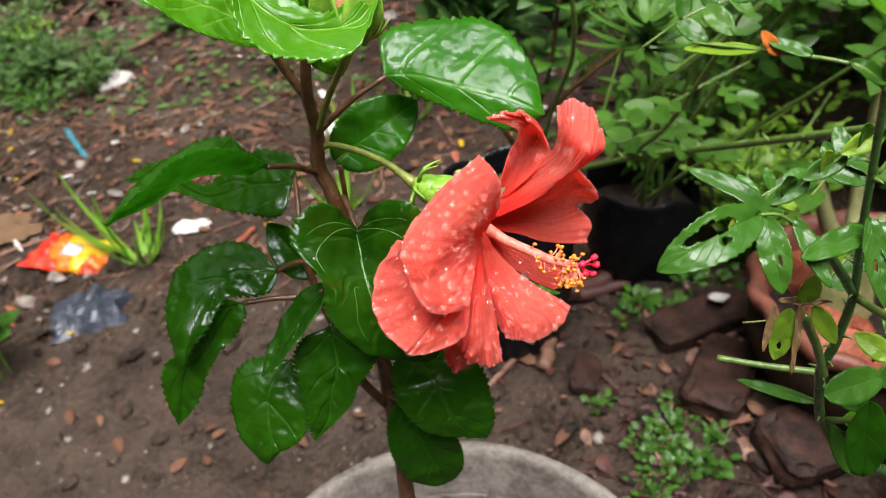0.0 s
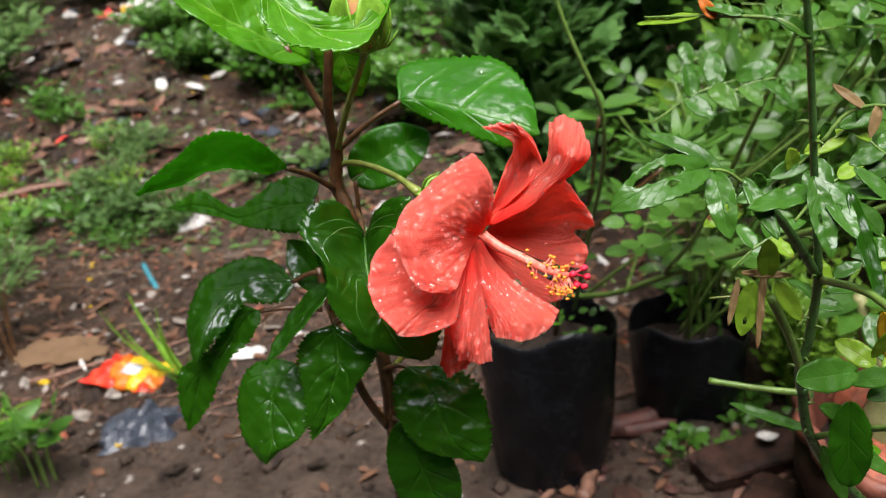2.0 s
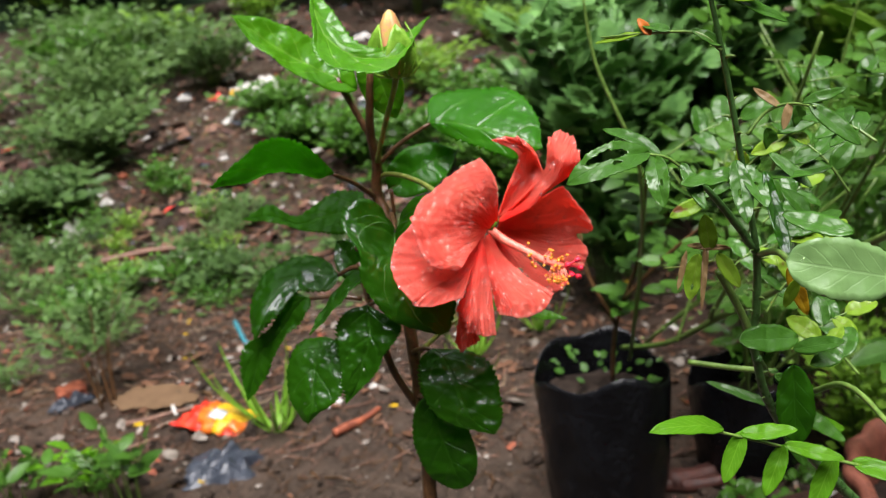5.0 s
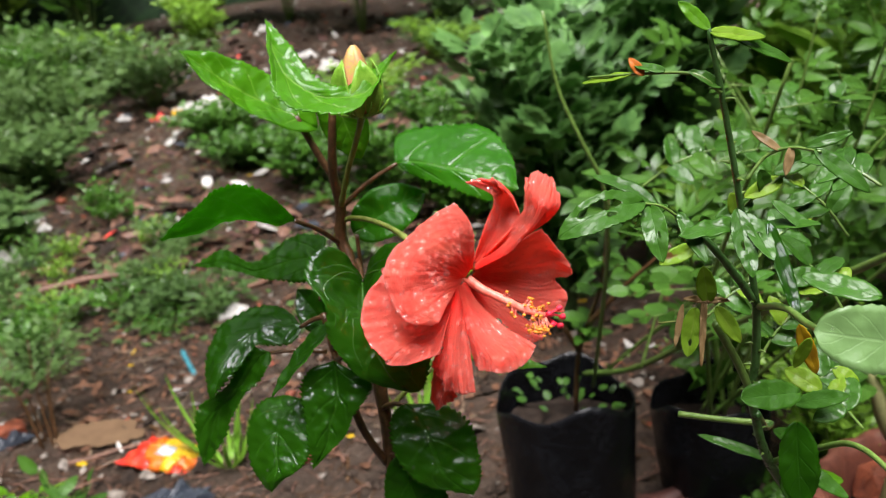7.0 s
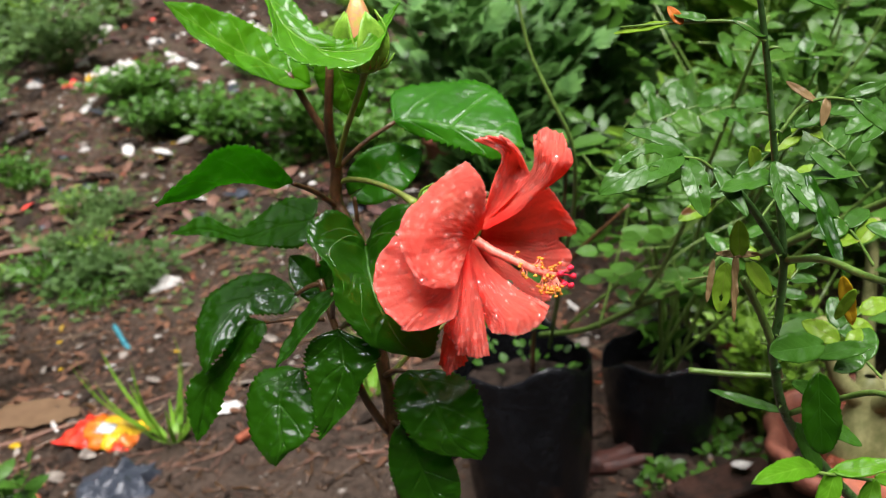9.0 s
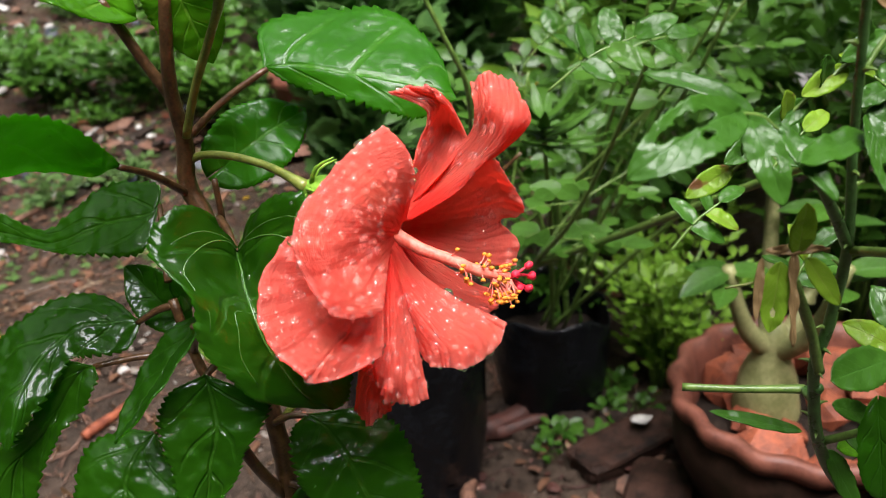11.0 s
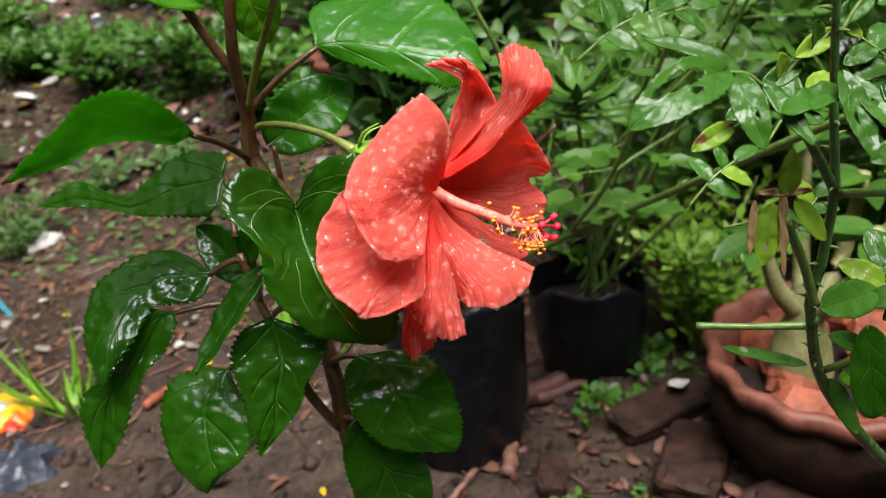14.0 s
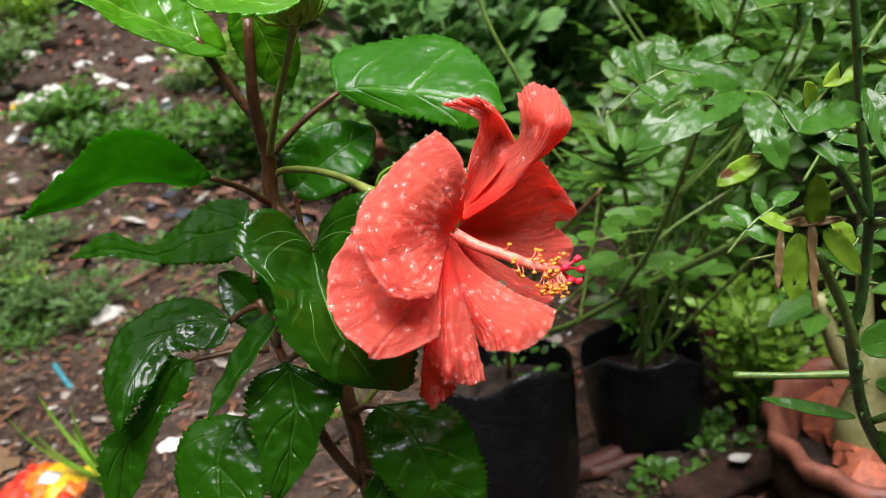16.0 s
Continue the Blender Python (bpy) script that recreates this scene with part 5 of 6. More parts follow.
for k, (a, b) in enumerate((((159, 0, 467), (172, 8, 483)), ((170, -30, 468), (186, -22, 477)), ((178, -50, 507), (168, -42, 522)), ((188, -40, 460), (175, -32, 471)), ((145, 60, 461), (166, 68, 475)), ((159, 20, 500), (175, 28, 514)), ((185, -20, 524), (171, -12, 541)), ((189, -40, 547), (176, -32, 553)))):
    sprig(rose, a, b, 12, ["rose", "rose", "rose", "rose_sick"], 100 + k)
# top sprigs
blade(rose, (138, -62, 585), (129, -61, 590), (0.0, -0.6, 0.8), 2.2, "rose", seed=67)
blade(rose, (122, -57, 590), (113, -52, 592), (0.0, -0.6, 0.8), 1.7, "rose", seed=68)
blade(rose, (116, -54, 589), (112, -52, 594), (0.0, -0.9, 0.3), 1.6, "scorched", seed=69, label="scorched orange leaflet")
blade(rose, (112, -51, 589), (97, -42, 586), (0.0, -0.6, 0.8), 1.8, "rose_sick", seed=70, label="yellowing blighted leaflet")
blade(rose, (134, -66, 602), (126, -64, 610), (0.0, -0.8, 0.5), 2.2, "rose_bright", seed=71)
blade(rose, (135, -66, 601), (150, -62, 598), (0.0, -0.7, 0.7), 2.4, "rose_sick", seed=72)
blade(rose, (140, -64, 600), (158, -58, 590), (0.0, -0.7, 0.7), 2.2, "rose", seed=73)
blade(rose, (157, -48, 562), (149, -45, 568), (0.0, -0.8, 0.5), 1.4, "withered", seed=74, label="brown withered leaflet")
blade(rose, (160, -50, 563), (158, -53, 555), (0.0, -0.9, 0.3), 1.5, "withered", seed=75, label="brown withered leaflet")
blade(rose, (166, -57, 563), (180, -62, 551), (0.1, -0.8, 0.6), 3.0, "rose", seed=76)
blade(rose, (164, -54, 564), (176, -56, 568), (0.1, -0.8, 0.6), 1.9, "rose", seed=77)
for k in range(9):
    q = k / 8
    p = np.array((134, -14, 520)) * (1 - q) + np.array((174, -10, 551)) * q
    s = 1 if k % 2 else -1
    blade(rose, p, p + np.array((-8 + 5 * s, -4, 7 * s + 2)), (0.1, -0.8, 0.6), 3.2, "rose" if k % 3 else "rose_sick", seed=80 + k)
drops("rain_beading", [tuple(mm((152, -131, 540))), tuple(mm((176, -129, 534))), tuple(mm((174, -127, 528))), tuple(mm((153, -130, 533)))], [(0, 1, 2, 3)], 8, 0.0003, 0.0009, big_leaf, 7)


# ---- rose in the front nursery bag: a long cane and an upright stalk with round leaflets ----
def round_leaf_stalk(owner, pts, n, size, seed, mat="bush_mid", r=0.0022, q0=0.15):
    rng = random.Random(seed)
    P = [np.array(p, dtype=float) for p in pts]
    v, f = tube(P, [r, r * 0.8, r * 0.5], 8, 18)
    mesh("stalk", v, f, "stem_green", owner)
    c = spline(P, 60)
    for k in range(n):
        i = min(int((q0 + (1 - q0) * (k + rng.random()) / n) * 58), 58)
        w = rng.random() * 6.28
        d = np.array([math.cos(w), math.sin(w) * 0.7, 0.1 * rng.random()])
        base = c[i] + d * 0.012
        tv, tf = tube([c[i], c[i] + d * 0.03, c[i] + d * 0.062 + np.array([0, 0, -0.004])], [0.0006, 0.0005, 0.0004], 5, 6)
        tw = mesh("leaf_stalk", tv, tf, "stem_green", owner)
        side = np.cross(d, [0, 0, 1.0])
        for q, s in ((0.03, 1), (0.03, -1), (0.05, 1), (0.05, -1), (0.062, 0)):
            b = c[i] + d * q
            a = d * 0.5 + side * s if s else d
            a = a / np.linalg.norm(a)
            nn = np.array([(rng.random() - 0.5) * 0.9, -0.35 + (rng.random() - 0.5) * 0.8, 0.9])
            L = size * (0.75 + 0.45 * rng.random())
            v, f, uv = leaf_surface(b, b + a * L, nn, L * 0.31, teeth=8, tooth=0.06, nu=8, nv=6, cord=0.05, round_tip=0.75, fold=0.15, seed=rng.randrange(999))
            mesh("leaflet", v, f, mat, tw, uvs=uv)


cane_rose = thing("potted_rose", "young rose with a long thorny cane in the black bag", "plant", at=(0, 0, 0))
v, f = tube([(0.06, 0.55, 0.19), (0.11, 0.49, 0.225), (0.158, 0.385, 0.3), (0.195, 0.28, 0.368), (0.234, 0.16, 0.446), (0.29, 0.0, 0.55)], [0.0032, 0.003, 0.0028, 0.0026, 0.0024, 0.002], 8, 40, 0.15, random.Random(2))
mesh("cane", v, f, "stem_green", cane_rose, "long olive thorny cane")
for k in range(16):
    q = (k + 0.5) / 16
    p = np.array((0.06, 0.55, 0.19)) * (1 - q) + np.array((0.234, 0.16, 0.446)) * q
    d = np.array([math.cos(k * 2.1), math.sin(k * 2.1), 0.5])
    v, f = tube([p, p + d * 0.004, p + d * 0.006], [0.0012, 0.0006, 0.0001], 5, 4)
    mesh("thorn", v, f, "stem_green", cane_rose)
round_leaf_stalk(cane_rose, [(0.15, 0.395, 0.295), (0.168, 0.3, 0.385), (0.205, 0.2, 0.56)], 8, 0.019, 4)
round_leaf_stalk(cane_rose, [(0.15, 0.4, 0.29), (0.19, 0.42, 0.33), (0.25, 0.43, 0.36)], 4, 0.018, 5, r=0.0015)
round_leaf_stalk(cane_rose, [(0.12, 0.46, 0.24), (0.15, 0.5, 0.33), (0.17, 0.52, 0.42)], 5, 0.019, 6, r=0.0015)
round_leaf_stalk(cane_rose, [(0.08, 0.53, 0.2), (0.26, 0.42, 0.42), (0.3, 0.33, 0.58)], 7, 0.016, 7, r=0.0016, q0=0.45)
round_leaf_stalk(cane_rose, [(0.08, 0.53, 0.2), (0.34, 0.5, 0.45), (0.42, 0.46, 0.68)], 8, 0.017, 8, r=0.0018, q0=0.45)
for pts, r in (([(0.059, 0.28, 0.596), (0.066, 0.28, 0.545), (0.081, 0.28, 0.505), (0.094, 0.29, 0.47), (0.096, 0.32, 0.42), (0.088, 0.42, 0.33), (0.07, 0.52, 0.19)], 0.0017),
               ([(0.304, 0.38, 0.528), (0.285, 0.4, 0.45), (0.25, 0.49, 0.31), (0.21, 0.59, 0.11)], 0.0019),
               ([(0.265, 0.42, 0.57), (0.246, 0.44, 0.463), (0.22, 0.52, 0.3), (0.195, 0.6, 0.11)], 0.0016),
               ([(0.345, 0.38, 0.4), (0.27, 0.49, 0.255), (0.2, 0.6, 0.11)], 0.0022),
               ([(0.285, 0.45, 0.43), (0.24, 0.53, 0.27), (0.19, 0.61, 0.11)], 0.002)):
    v, f = tube(pts, [r * 0.6, r, r * 1.2], 7, 30, 0.15, random.Random(3))
    mesh("cane", v, f, "stem_green", cane_rose, "thin green arching cane")
whorl = thing("whorled_plant", "young plant with a whorl of bright narrow leaves", "plant", at=(0.2, 0.6, ground_z(0.2, 0.6) + 0.08))
v, f = tube([(0, 0, 0), (-0.015, -0.09, 0.16), (-0.044, -0.22, 0.315)], [0.0025, 0.0022, 0.0018], 7, 16)
mesh("stalk", v, f, "stem_green", whorl)
for k in range(22):
    w = k * 2.4
    d = np.array([math.cos(w), math.sin(w), 0.02 + 0.9 * k / 22])
    d /= np.linalg.norm(d)
    b = np.array([-0.044, -0.22, 0.3 + 0.001 * k])
    v, f, uv = leaf_surface(b, b + d * (0.062 - 0.0012 * k), np.array([0, 0, 1.0]) - d * 0.4, 0.0044, bow=-0.004, teeth=0, cord=0, nu=12, nv=4, wave=0.02, fold=0.25, seed=k)
    add_thickness(mesh("leaf", v, f, "bush_mid", whorl, uvs=uv), 0.0004)
for k, (a, b, size) in enumerate((((117, 150, 501), (159, 158, 520), 18), ((155, 200, 497), (190, 208, 508), 18), ((196, 250, 535), (230, 258, 522), 20), ((240, 250, 549), (252, 258, 515), 20), ((183, 300, 534), (221, 308, 521), 20), ((133, 320, 472), (162, 328, 495), 20), ((154, 420, 364), (202, 440, 386), 24), ((200, 450, 427), (262, 470, 433), 26), ((299, 400, 430), (261, 420, 453), 26))):
    sprig(cane_rose, a, b, size, ["rose", "bush_mid"], 130 + k)
brown_rose = thing("potted_shrub", "thin brown-stemmed shrub planted in the black bag", "plant", at=(0, 0, 0))
for k, pts in enumerate([[(0.05, 0.52, 0.16), (0.058, 0.5, 0.24), (0.085, 0.47, 0.33), (0.095, 0.45, 0.42)], [(0.058, 0.5, 0.24), (0.03, 0.5, 0.3), (0.02, 0.52, 0.36)], [(0.07, 0.48, 0.28), (0.11, 0.46, 0.33), (0.15, 0.45, 0.37)]]):
    v, f = tube(pts, [0.003, 0.0022, 0.0015], 7, 16)
    mesh("stem", v, f, "stem", brown_rose)
rngp = random.Random(8)
sp = []
for k in range(40):
    w = rngp.random() * 6.28
    q = 0.02 + 0.045 * rngp.random()
    sp.append(((0.045 + q * math.cos(w), 0.5 + q * math.sin(w), 0.158 + 0.04 * rngp.random() ** 2), (math.cos(w), math.sin(w), 0.2 + 0.8 * rngp.random()), (rngp.random() - 0.5, -0.3, 1), 0.007 + 0.007 * rngp.random()))
scatter("foliage", T_ROUND, sp, "bush_mid", brown_rose, "small fresh weeds on the bag's soil")
sp = []
for k in range(30):
    z = 0.24 + 0.2 * rngp.random()
    w = rngp.random() * 6.28
    sp.append(((0.06 + (z - 0.24) * 0.2, 0.49 - (z - 0.24) * 0.2, z), (math.cos(w), math.sin(w), 0.4), (0.2, -0.4, 1), 0.024 + 0.012 * rngp.random()))
scatter("foliage", T_OVAL, sp, "bush_mid", brown_rose)


# ---- shrubs of the garden ----
def shrubs():
    bush("chrysanthemum_bush", 0.0, 1.12, 0.6, 0.15, 14, T_LOBED, 0.058, 60, "bush_dark", "dark chrysanthemum bush with cut wet leaves", 3, stem_mat="stem_dark")
    bush("chrysanthemum_bush", 0.17, 1.32, 0.66, 0.18, 14, T_LOBED, 0.06, 64, "bush_dark", "dark chrysanthemum bush with cut wet leaves", 4, stem_mat="stem_dark")
    bush("rose_shrub", 0.24, 0.68, 0.42, 0.14, 9, T_PINNATE, 0.07, 11, "bush_mid", "leafy rose shrub with round wet leaflets", 15)
    bush("rose_shrub", 0.36, 0.82, 0.5, 0.2, 11, T_PINNATE, 0.072, 15, "bush_mid", "leafy rose shrub with round wet leaflets", 5)
    bush("rose_shrub", 0.58, 0.66, 0.5, 0.18, 12, T_PINNATE, 0.078, 26, "bush_mid", "leafy rose shrub with round wet leaflets", 6)
    bush("rose_shrub", 0.8, 0.85, 0.6, 0.22, 12, T_PINNATE, 0.078, 28, "bush_light", "leafy rose shrub with round wet leaflets", 16)
    bush("rose_shrub", 0.58, 1.05, 0.66, 0.24, 14, T_PINNATE, 0.08, 30, "bush_mid", "leafy rose shrub with round wet leaflets", 7)
    bush("rose_shrub", 0.85, 1.3, 0.75, 0.26, 14, T_PINNATE, 0.08, 30, "bush_light", "light green rose shrub with round leaflets", 17)
    # next two stand mostly out of view, added to shade the ground beside them
    bush("rose_shrub", 0.74, 0.36, 0.62, 0.16, 14, T_PINNATE, 0.065, 24, "bush_light", "leafy rose shrub with round wet leaflets", 41)
    bush("rose_shrub", 0.72, 0.02, 0.66, 0.16, 14, T_PINNATE, 0.075, 30, "bush_mid", "leafy rose shrub with round wet leaflets", 42)
    bush("fine_leaf_bush", 0.33, 0.6, 0.2, 0.1, 14, T_TINY, 0.016, 70, "bush_light", "low yellow-green bush with fine leaves", 18)
    bush("green_shrub", 0.42, 1.45, 0.7, 0.22, 14, T_OVAL, 0.055, 70, "bush_light", "light green garden shrub with oval leaves", 8)
    bush("green_shrub", 1.0, 1.75, 0.9, 0.32, 14, T_OVAL, 0.06, 80, "bush_light", "dense green garden shrub with oval leaves", 9)
    bush("green_shrub", 0.65, 2.1, 0.9, 0.32, 16, T_OVAL, 0.06, 80, "bush_light", "light green garden shrub with oval leaves", 10)
    bush("green_shrub", 1.5, 2.4, 1.1, 0.42, 16, T_OVAL, 0.07, 90, "bush_light", "dense green garden shrub with oval leaves", 11)
    bush("green_shrub", 0.15, 2.3, 0.75, 0.26, 16, T_OVAL, 0.06, 80, "bush_dark", "dense dark garden shrub with oval leaves", 12)
    bush("green_shrub", -0.15, 3.0, 0.8, 0.3, 16, T_OVAL, 0.07, 80, "bush_dark", "dense dark garden shrub with oval leaves", 13)
    bush("green_shrub", 0.9, 3.0, 1.1, 0.42, 16, T_OVAL, 0.08, 90, "bush_mid", "dense green garden shrub with oval leaves", 19)
    bush("lance_plant", 0.27, 0.92, 0.36, 0.05, 4, T_LANCE, 0.1, 18, "bush_light", "young plant with long narrow whorled leaves", 14, bare=0.75, twig=False, category="plant")
    bush("lance_plant", 0.44, 1.1, 0.45, 0.08, 5, T_LANCE, 0.11, 20, "bush_light", "young plant with long narrow whorled leaves", 20, bare=0.7, twig=False, category="plant")
    rng = random.Random(40)
    for k in range(18):
        x, y = -5.5 + 0.65 * k + rng.random() * 0.3, 5.0 + rng.random() * 1.4
        bush("far_shrub", x, y, 0.9 + 0.8 * rng.random(), 0.55, 12, T_OVAL, 0.12, 70, rng.choice(["bush_mid", "bush_dark", "bush_light", "weed"]), "dense far green shrub at the end of the garden", 50 + k, group="far shrubs")
    for x, y, h, w, s in ((-1.95, 2.35, 0.42, 0.22, 21), (-2.35, 2.9, 0.55, 0.3, 22), (-2.7, 3.6, 0.7, 0.35, 31), (-2.1, 3.5, 0.5, 0.3, 32), (-1.75, 1.75, 0.28, 0.15, 33), (-3.2, 3.0, 0.6, 0.35, 34)):
        bush("weed_bush", x, y, h * 0.6, w * 1.3, 16, T_OVAL, 0.045, 60, "weed", "soft feathery green weed bush", s, category="weed", group="weed bushes")
    for x, y, h, w, s in ((-1.5, 2.9, 0.14, 0.2, 24), (-1.2, 2.55, 0.15, 0.2, 35), (-0.9, 2.3, 0.17, 0.2, 36), (-0.6, 2.15, 0.2, 0.22, 25), (-0.32, 1.85, 0.2, 0.2, 37), (-0.25, 2.4, 0.25, 0.22, 38), (-0.55, 2.7, 0.2, 0.25, 39)):
        bush("ground_weed", x, y, h, w, 12, T_ROUND, 0.03, 60, "bush_mid", "low clump of round-leaved weeds", s, category="weed", group="ground weeds")
    for k in range(16):
        x, y = -1.75 + 1.0 * rng.random(), 1.3 + 0.55 * rng.random()
        bush("small_weed", x, y, 0.06 + 0.05 * rng.random(), 0.06, 7, T_TINY, 0.014, 26, rng.choice(["weed", "bush_light"]), "tiny feathery weed in bare soil", 120 + k, category="weed", group="small weeds", r0=0.0008)
    for k in range(14):
        x, y = -2.6 + 2.9 * rng.random(), 3.1 + 1.5 * rng.random()
        x = x - 1.3 if -2.3 < x < -1.0 else x
        bush("weed_bush", x, y, 0.15 + 0.25 * rng.random(), 0.22, 10, rng.choice([T_LANCE, T_OVAL]), 0.055, 50, rng.choice(["weed", "bush_mid", "bush_light"]), "soft green weed clump in the rough ground", 220 + k, category="weed", group="weed bushes")
    rough = ((-1.0, 3.3, 0.2), (-2.4, 3.3, 0.3), (-2.9, 3.6, 0.4), (-3.6, 4.2, 0.5), (-2.05, 2.3, 0.16), (-1.6, 2.15, 0.12), (-1.18, 1.85, 0.1), (-1.05, 2.45, 0.12), (-1.3, 2.6, 0.12), (-0.88, 1.4, 0.1), (-1.0, 1.3, 0.09), (-1.02, 1.12, 0.1), (-1.12, 1.05, 0.12), (-1.36, 1.2, 0.14), (-1.05, 0.88, 0.08), (-1.5, 1.6, 0.12), (-1.75, 1.9, 0.14), (-2.5, 2.7, 0.25), (-2.9, 2.9, 0.3), (-1.45, 2.9, 0.14), (-0.75, 2.2, 0.1), (-0.62, 1.62, 0.08))
    for k, (x, y, h) in enumerate(rough):
        for m in range(2):
            xx, yy = x + rng.uniform(-0.13, 0.13), y + rng.uniform(-0.13, 0.13)
            bush("low_weed", xx, yy, h * rng.uniform(0.5, 1.1), 0.06 + 0.4 * h, 7, rng.choice([T_TINY, T_OVAL, T_LANCE]), 0.018 + 0.05 * h, 26, rng.choice(["weed", "bush_mid", "weed"]), "low green weeds in rough wet ground", 300 + 3 * k + m, category="weed", group="low weeds", r0=0.001)
    bush("small_weed", -0.93, 1.4, 0.09, 0.1, 12, T_TINY, 0.014, 60, "weed", "tiny feathery weed in bare soil", 140, category="weed", group="small weeds", r0=0.0008)
    bush("small_weed", -1.05, 1.5, 0.1, 0.1, 12, T_TINY, 0.014, 60, "weed", "tiny feathery weed in bare soil", 141, category="weed", group="small weeds", r0=0.0008)
    bush("small_shrub", -0.86, 0.8, 0.2, 0.1, 6, T_OVAL, 0.018, 60, "weed", "small twiggy shrub with pale green leaves", 23, lean=(-0.09, 0.06), stem_mat="stem", bare=0.5, twig=True, r0=0.0025)
    for k, (x, y) in enumerate(((-0.74, 0.56), (-0.66, 0.52), (-0.8, 0.5), (-0.6, 0.5))):
        bush("seedling", x, y, 0.075 + 0.02 * k, 0.05, 6, T_OVAL, 0.03, 6, "rose_bright" if k == 0 else "bush_mid", "bright green young seedling", 26 + 40 * k, category="plant", bare=0.5, twig=False, group="seedlings", r0=0.0015)
    for k in range(9):
        x, y, s = rng.uniform(0.15, 0.27), rng.uniform(0.2, 0.36), rng.uniform(0.01, 0.016)
        bush("clover_weed", x, y, 0.01 + s * 0.7, 0.018, 5, T_ROUND, s * 0.65, 4, "bush_mid", "small round-leaved weed in wet soil", 190 + k, category="weed", bare=0.6, twig=False, group="clover weeds", r0=0.0007)
    for k, (x, y, s) in enumerate(((0.19, 0.3, 0.013), (0.2, 0.33, 0.014), (0.22, 0.29, 0.014), (0.17, 0.27, 0.012), (0.19, 0.52, 0.022), (0.175, 0.49, 0.016), (0.25, 0.56, 0.02), (0.27, 0.6, 0.022), (0.23, 0.5, 0.016), (0.21, 0.36, 0.012), (0.24, 0.31, 0.014), (0.13, 0.36, 0.012), (0.29, 0.56, 0.018))):
        bush("clover_weed", x, y, 0.012 + s * 0.7, 0.018, 5, T_ROUND, s * 0.65, 4, "bush_mid", "small round-leaved weed in wet soil", 160 + k, category="weed", bare=0.6, twig=False, group="clover weeds", r0=0.0007)


shrubs()


# ---- litter on the ground ----
def lay(ob, x, y, up=0.0, rx=0, ry=0, rz=0):
    ob.matrix_world = pose(x, y, ground_z(x, y) + up, rx, ry, rz)
    return ob


def snack_packet():
    ob = thing("snack_packet", "torn crumpled red and yellow foil snack packet on mud", "litter", at=(-0.605, 0.74, ground_z(-0.605, 0.74) + 0.004))
    nx, ny = 30, 20
    V, F, U = {}, {}, {}
    for key in ("foil_red", "foil_orange", "foil_yellow", "foil_white"):
        F[key] = []
    verts = []
    for j in range(ny + 1):
        for i in range(nx + 1):
            u, v = i / nx - 0.5, j / ny - 0.5
            edge = 1 - 0.18 * abs(noise.noise(Vector((u * 5, v * 5, 3))))
            x, y = u * 0.135 * edge, v * 0.085 * edge
            puff = 0.02 * (1 - (2 * u) ** 2) * (1 - (2 * v) ** 2)
            z = puff + 0.007 * noise.noise(Vector((u * 7, v * 7, 1))) + 0.004 * noise.noise(Vector((u * 18, v * 18, 2)))
            verts.append((x, y, max(z, -0.002) + 0.003))
    for j in range(ny):
        for i in range(nx):
            u, v = (i + 0.5) / nx - 0.5, (j + 0.5) / ny - 0.5
            q = noise.noise(Vector((u * 3, v * 3, 8)))
            if abs(u - 0.1) < 0.1 + 0.05 * q and abs(v + 0.1) < 0.17 + 0.1 * q:
                key = "foil_white"
            elif u + 0.3 * v + 0.18 * q < -0.14 or (u > 0.3 and v < -0.3):
                key = "foil_red"
            elif u + 0.3 * v + 0.2 * q < 0.0 or u - 0.2 * v + 0.15 * q > 0.4:
                key = "foil_orange"
            else:
                key = "foil_yellow"
            k = j * (nx + 1) + i
            F[key].append((k, k + 1, k + nx + 2, k + nx + 1))
    for key, name in (("foil_red", "red_panel"), ("foil_orange", "orange_panel"), ("foil_yellow", "yellow_panel"), ("foil_white", "white_panel")):
        used = sorted({i for f in F[key] for i in f})
        idx = {o: n for n, o in enumerate(used)}
        add_thickness(mesh(name, [verts[o] for o in used], [tuple(idx[i] for i in f) for f in F[key]], key, ob), 0.0008)
    ob.rotation_euler = (0, 0, radians(-14))


snack_packet()


def crumpled(name, x, y, sx, sy, h, mat, seed, rz, label, category, group=""):
    nx, ny = 16, 14
    verts, faces = [], []
    for j in range(ny + 1):
        for i in range(nx + 1):
            u, v = i / nx - 0.5, j / ny - 0.5
            e = 1 + 0.35 * noise.noise(Vector((u * 4 + seed, v * 4, 0)))
            z = h * (0.35 + 0.65 * abs(noise.noise(Vector((u * 3.2, v * 3.2, seed))) * 1.8)) * (1 - (2 * u) ** 4) * (1 - (2 * v) ** 4)
            verts.append((u * sx * e, v * sy * e, z + 0.002))
    for j in range(ny):
        for i in range(nx):
            k = j * (nx + 1) + i
            faces.append((k, k + 1, k + nx + 2, k + nx + 1))
    ob = add_thickness(mesh(name, verts, faces, mat, smooth=False), 0.001)
    tagged(lay(ob, x, y, 0.0, 0, 0, rz), label, category, group)
    return ob


crumpled("plastic_sheet", -0.52, 0.6, 0.1, 0.09, 0.03, "grey_plastic", 4, 20, "crumpled dark grey plastic sheet on wet soil", "litter")
crumpled("plastic_sheet", -0.92, 0.78, 0.07, 0.03, 0.02, "grey_plastic", 9, 60, "small torn dark plastic strip on wet soil", "litter")
crumpled("white_rag", -0.77, 1.36, 0.075, 0.055, 0.02, "white", 3, 40, "torn white plastic scrap on soil", "litter", "white scraps")
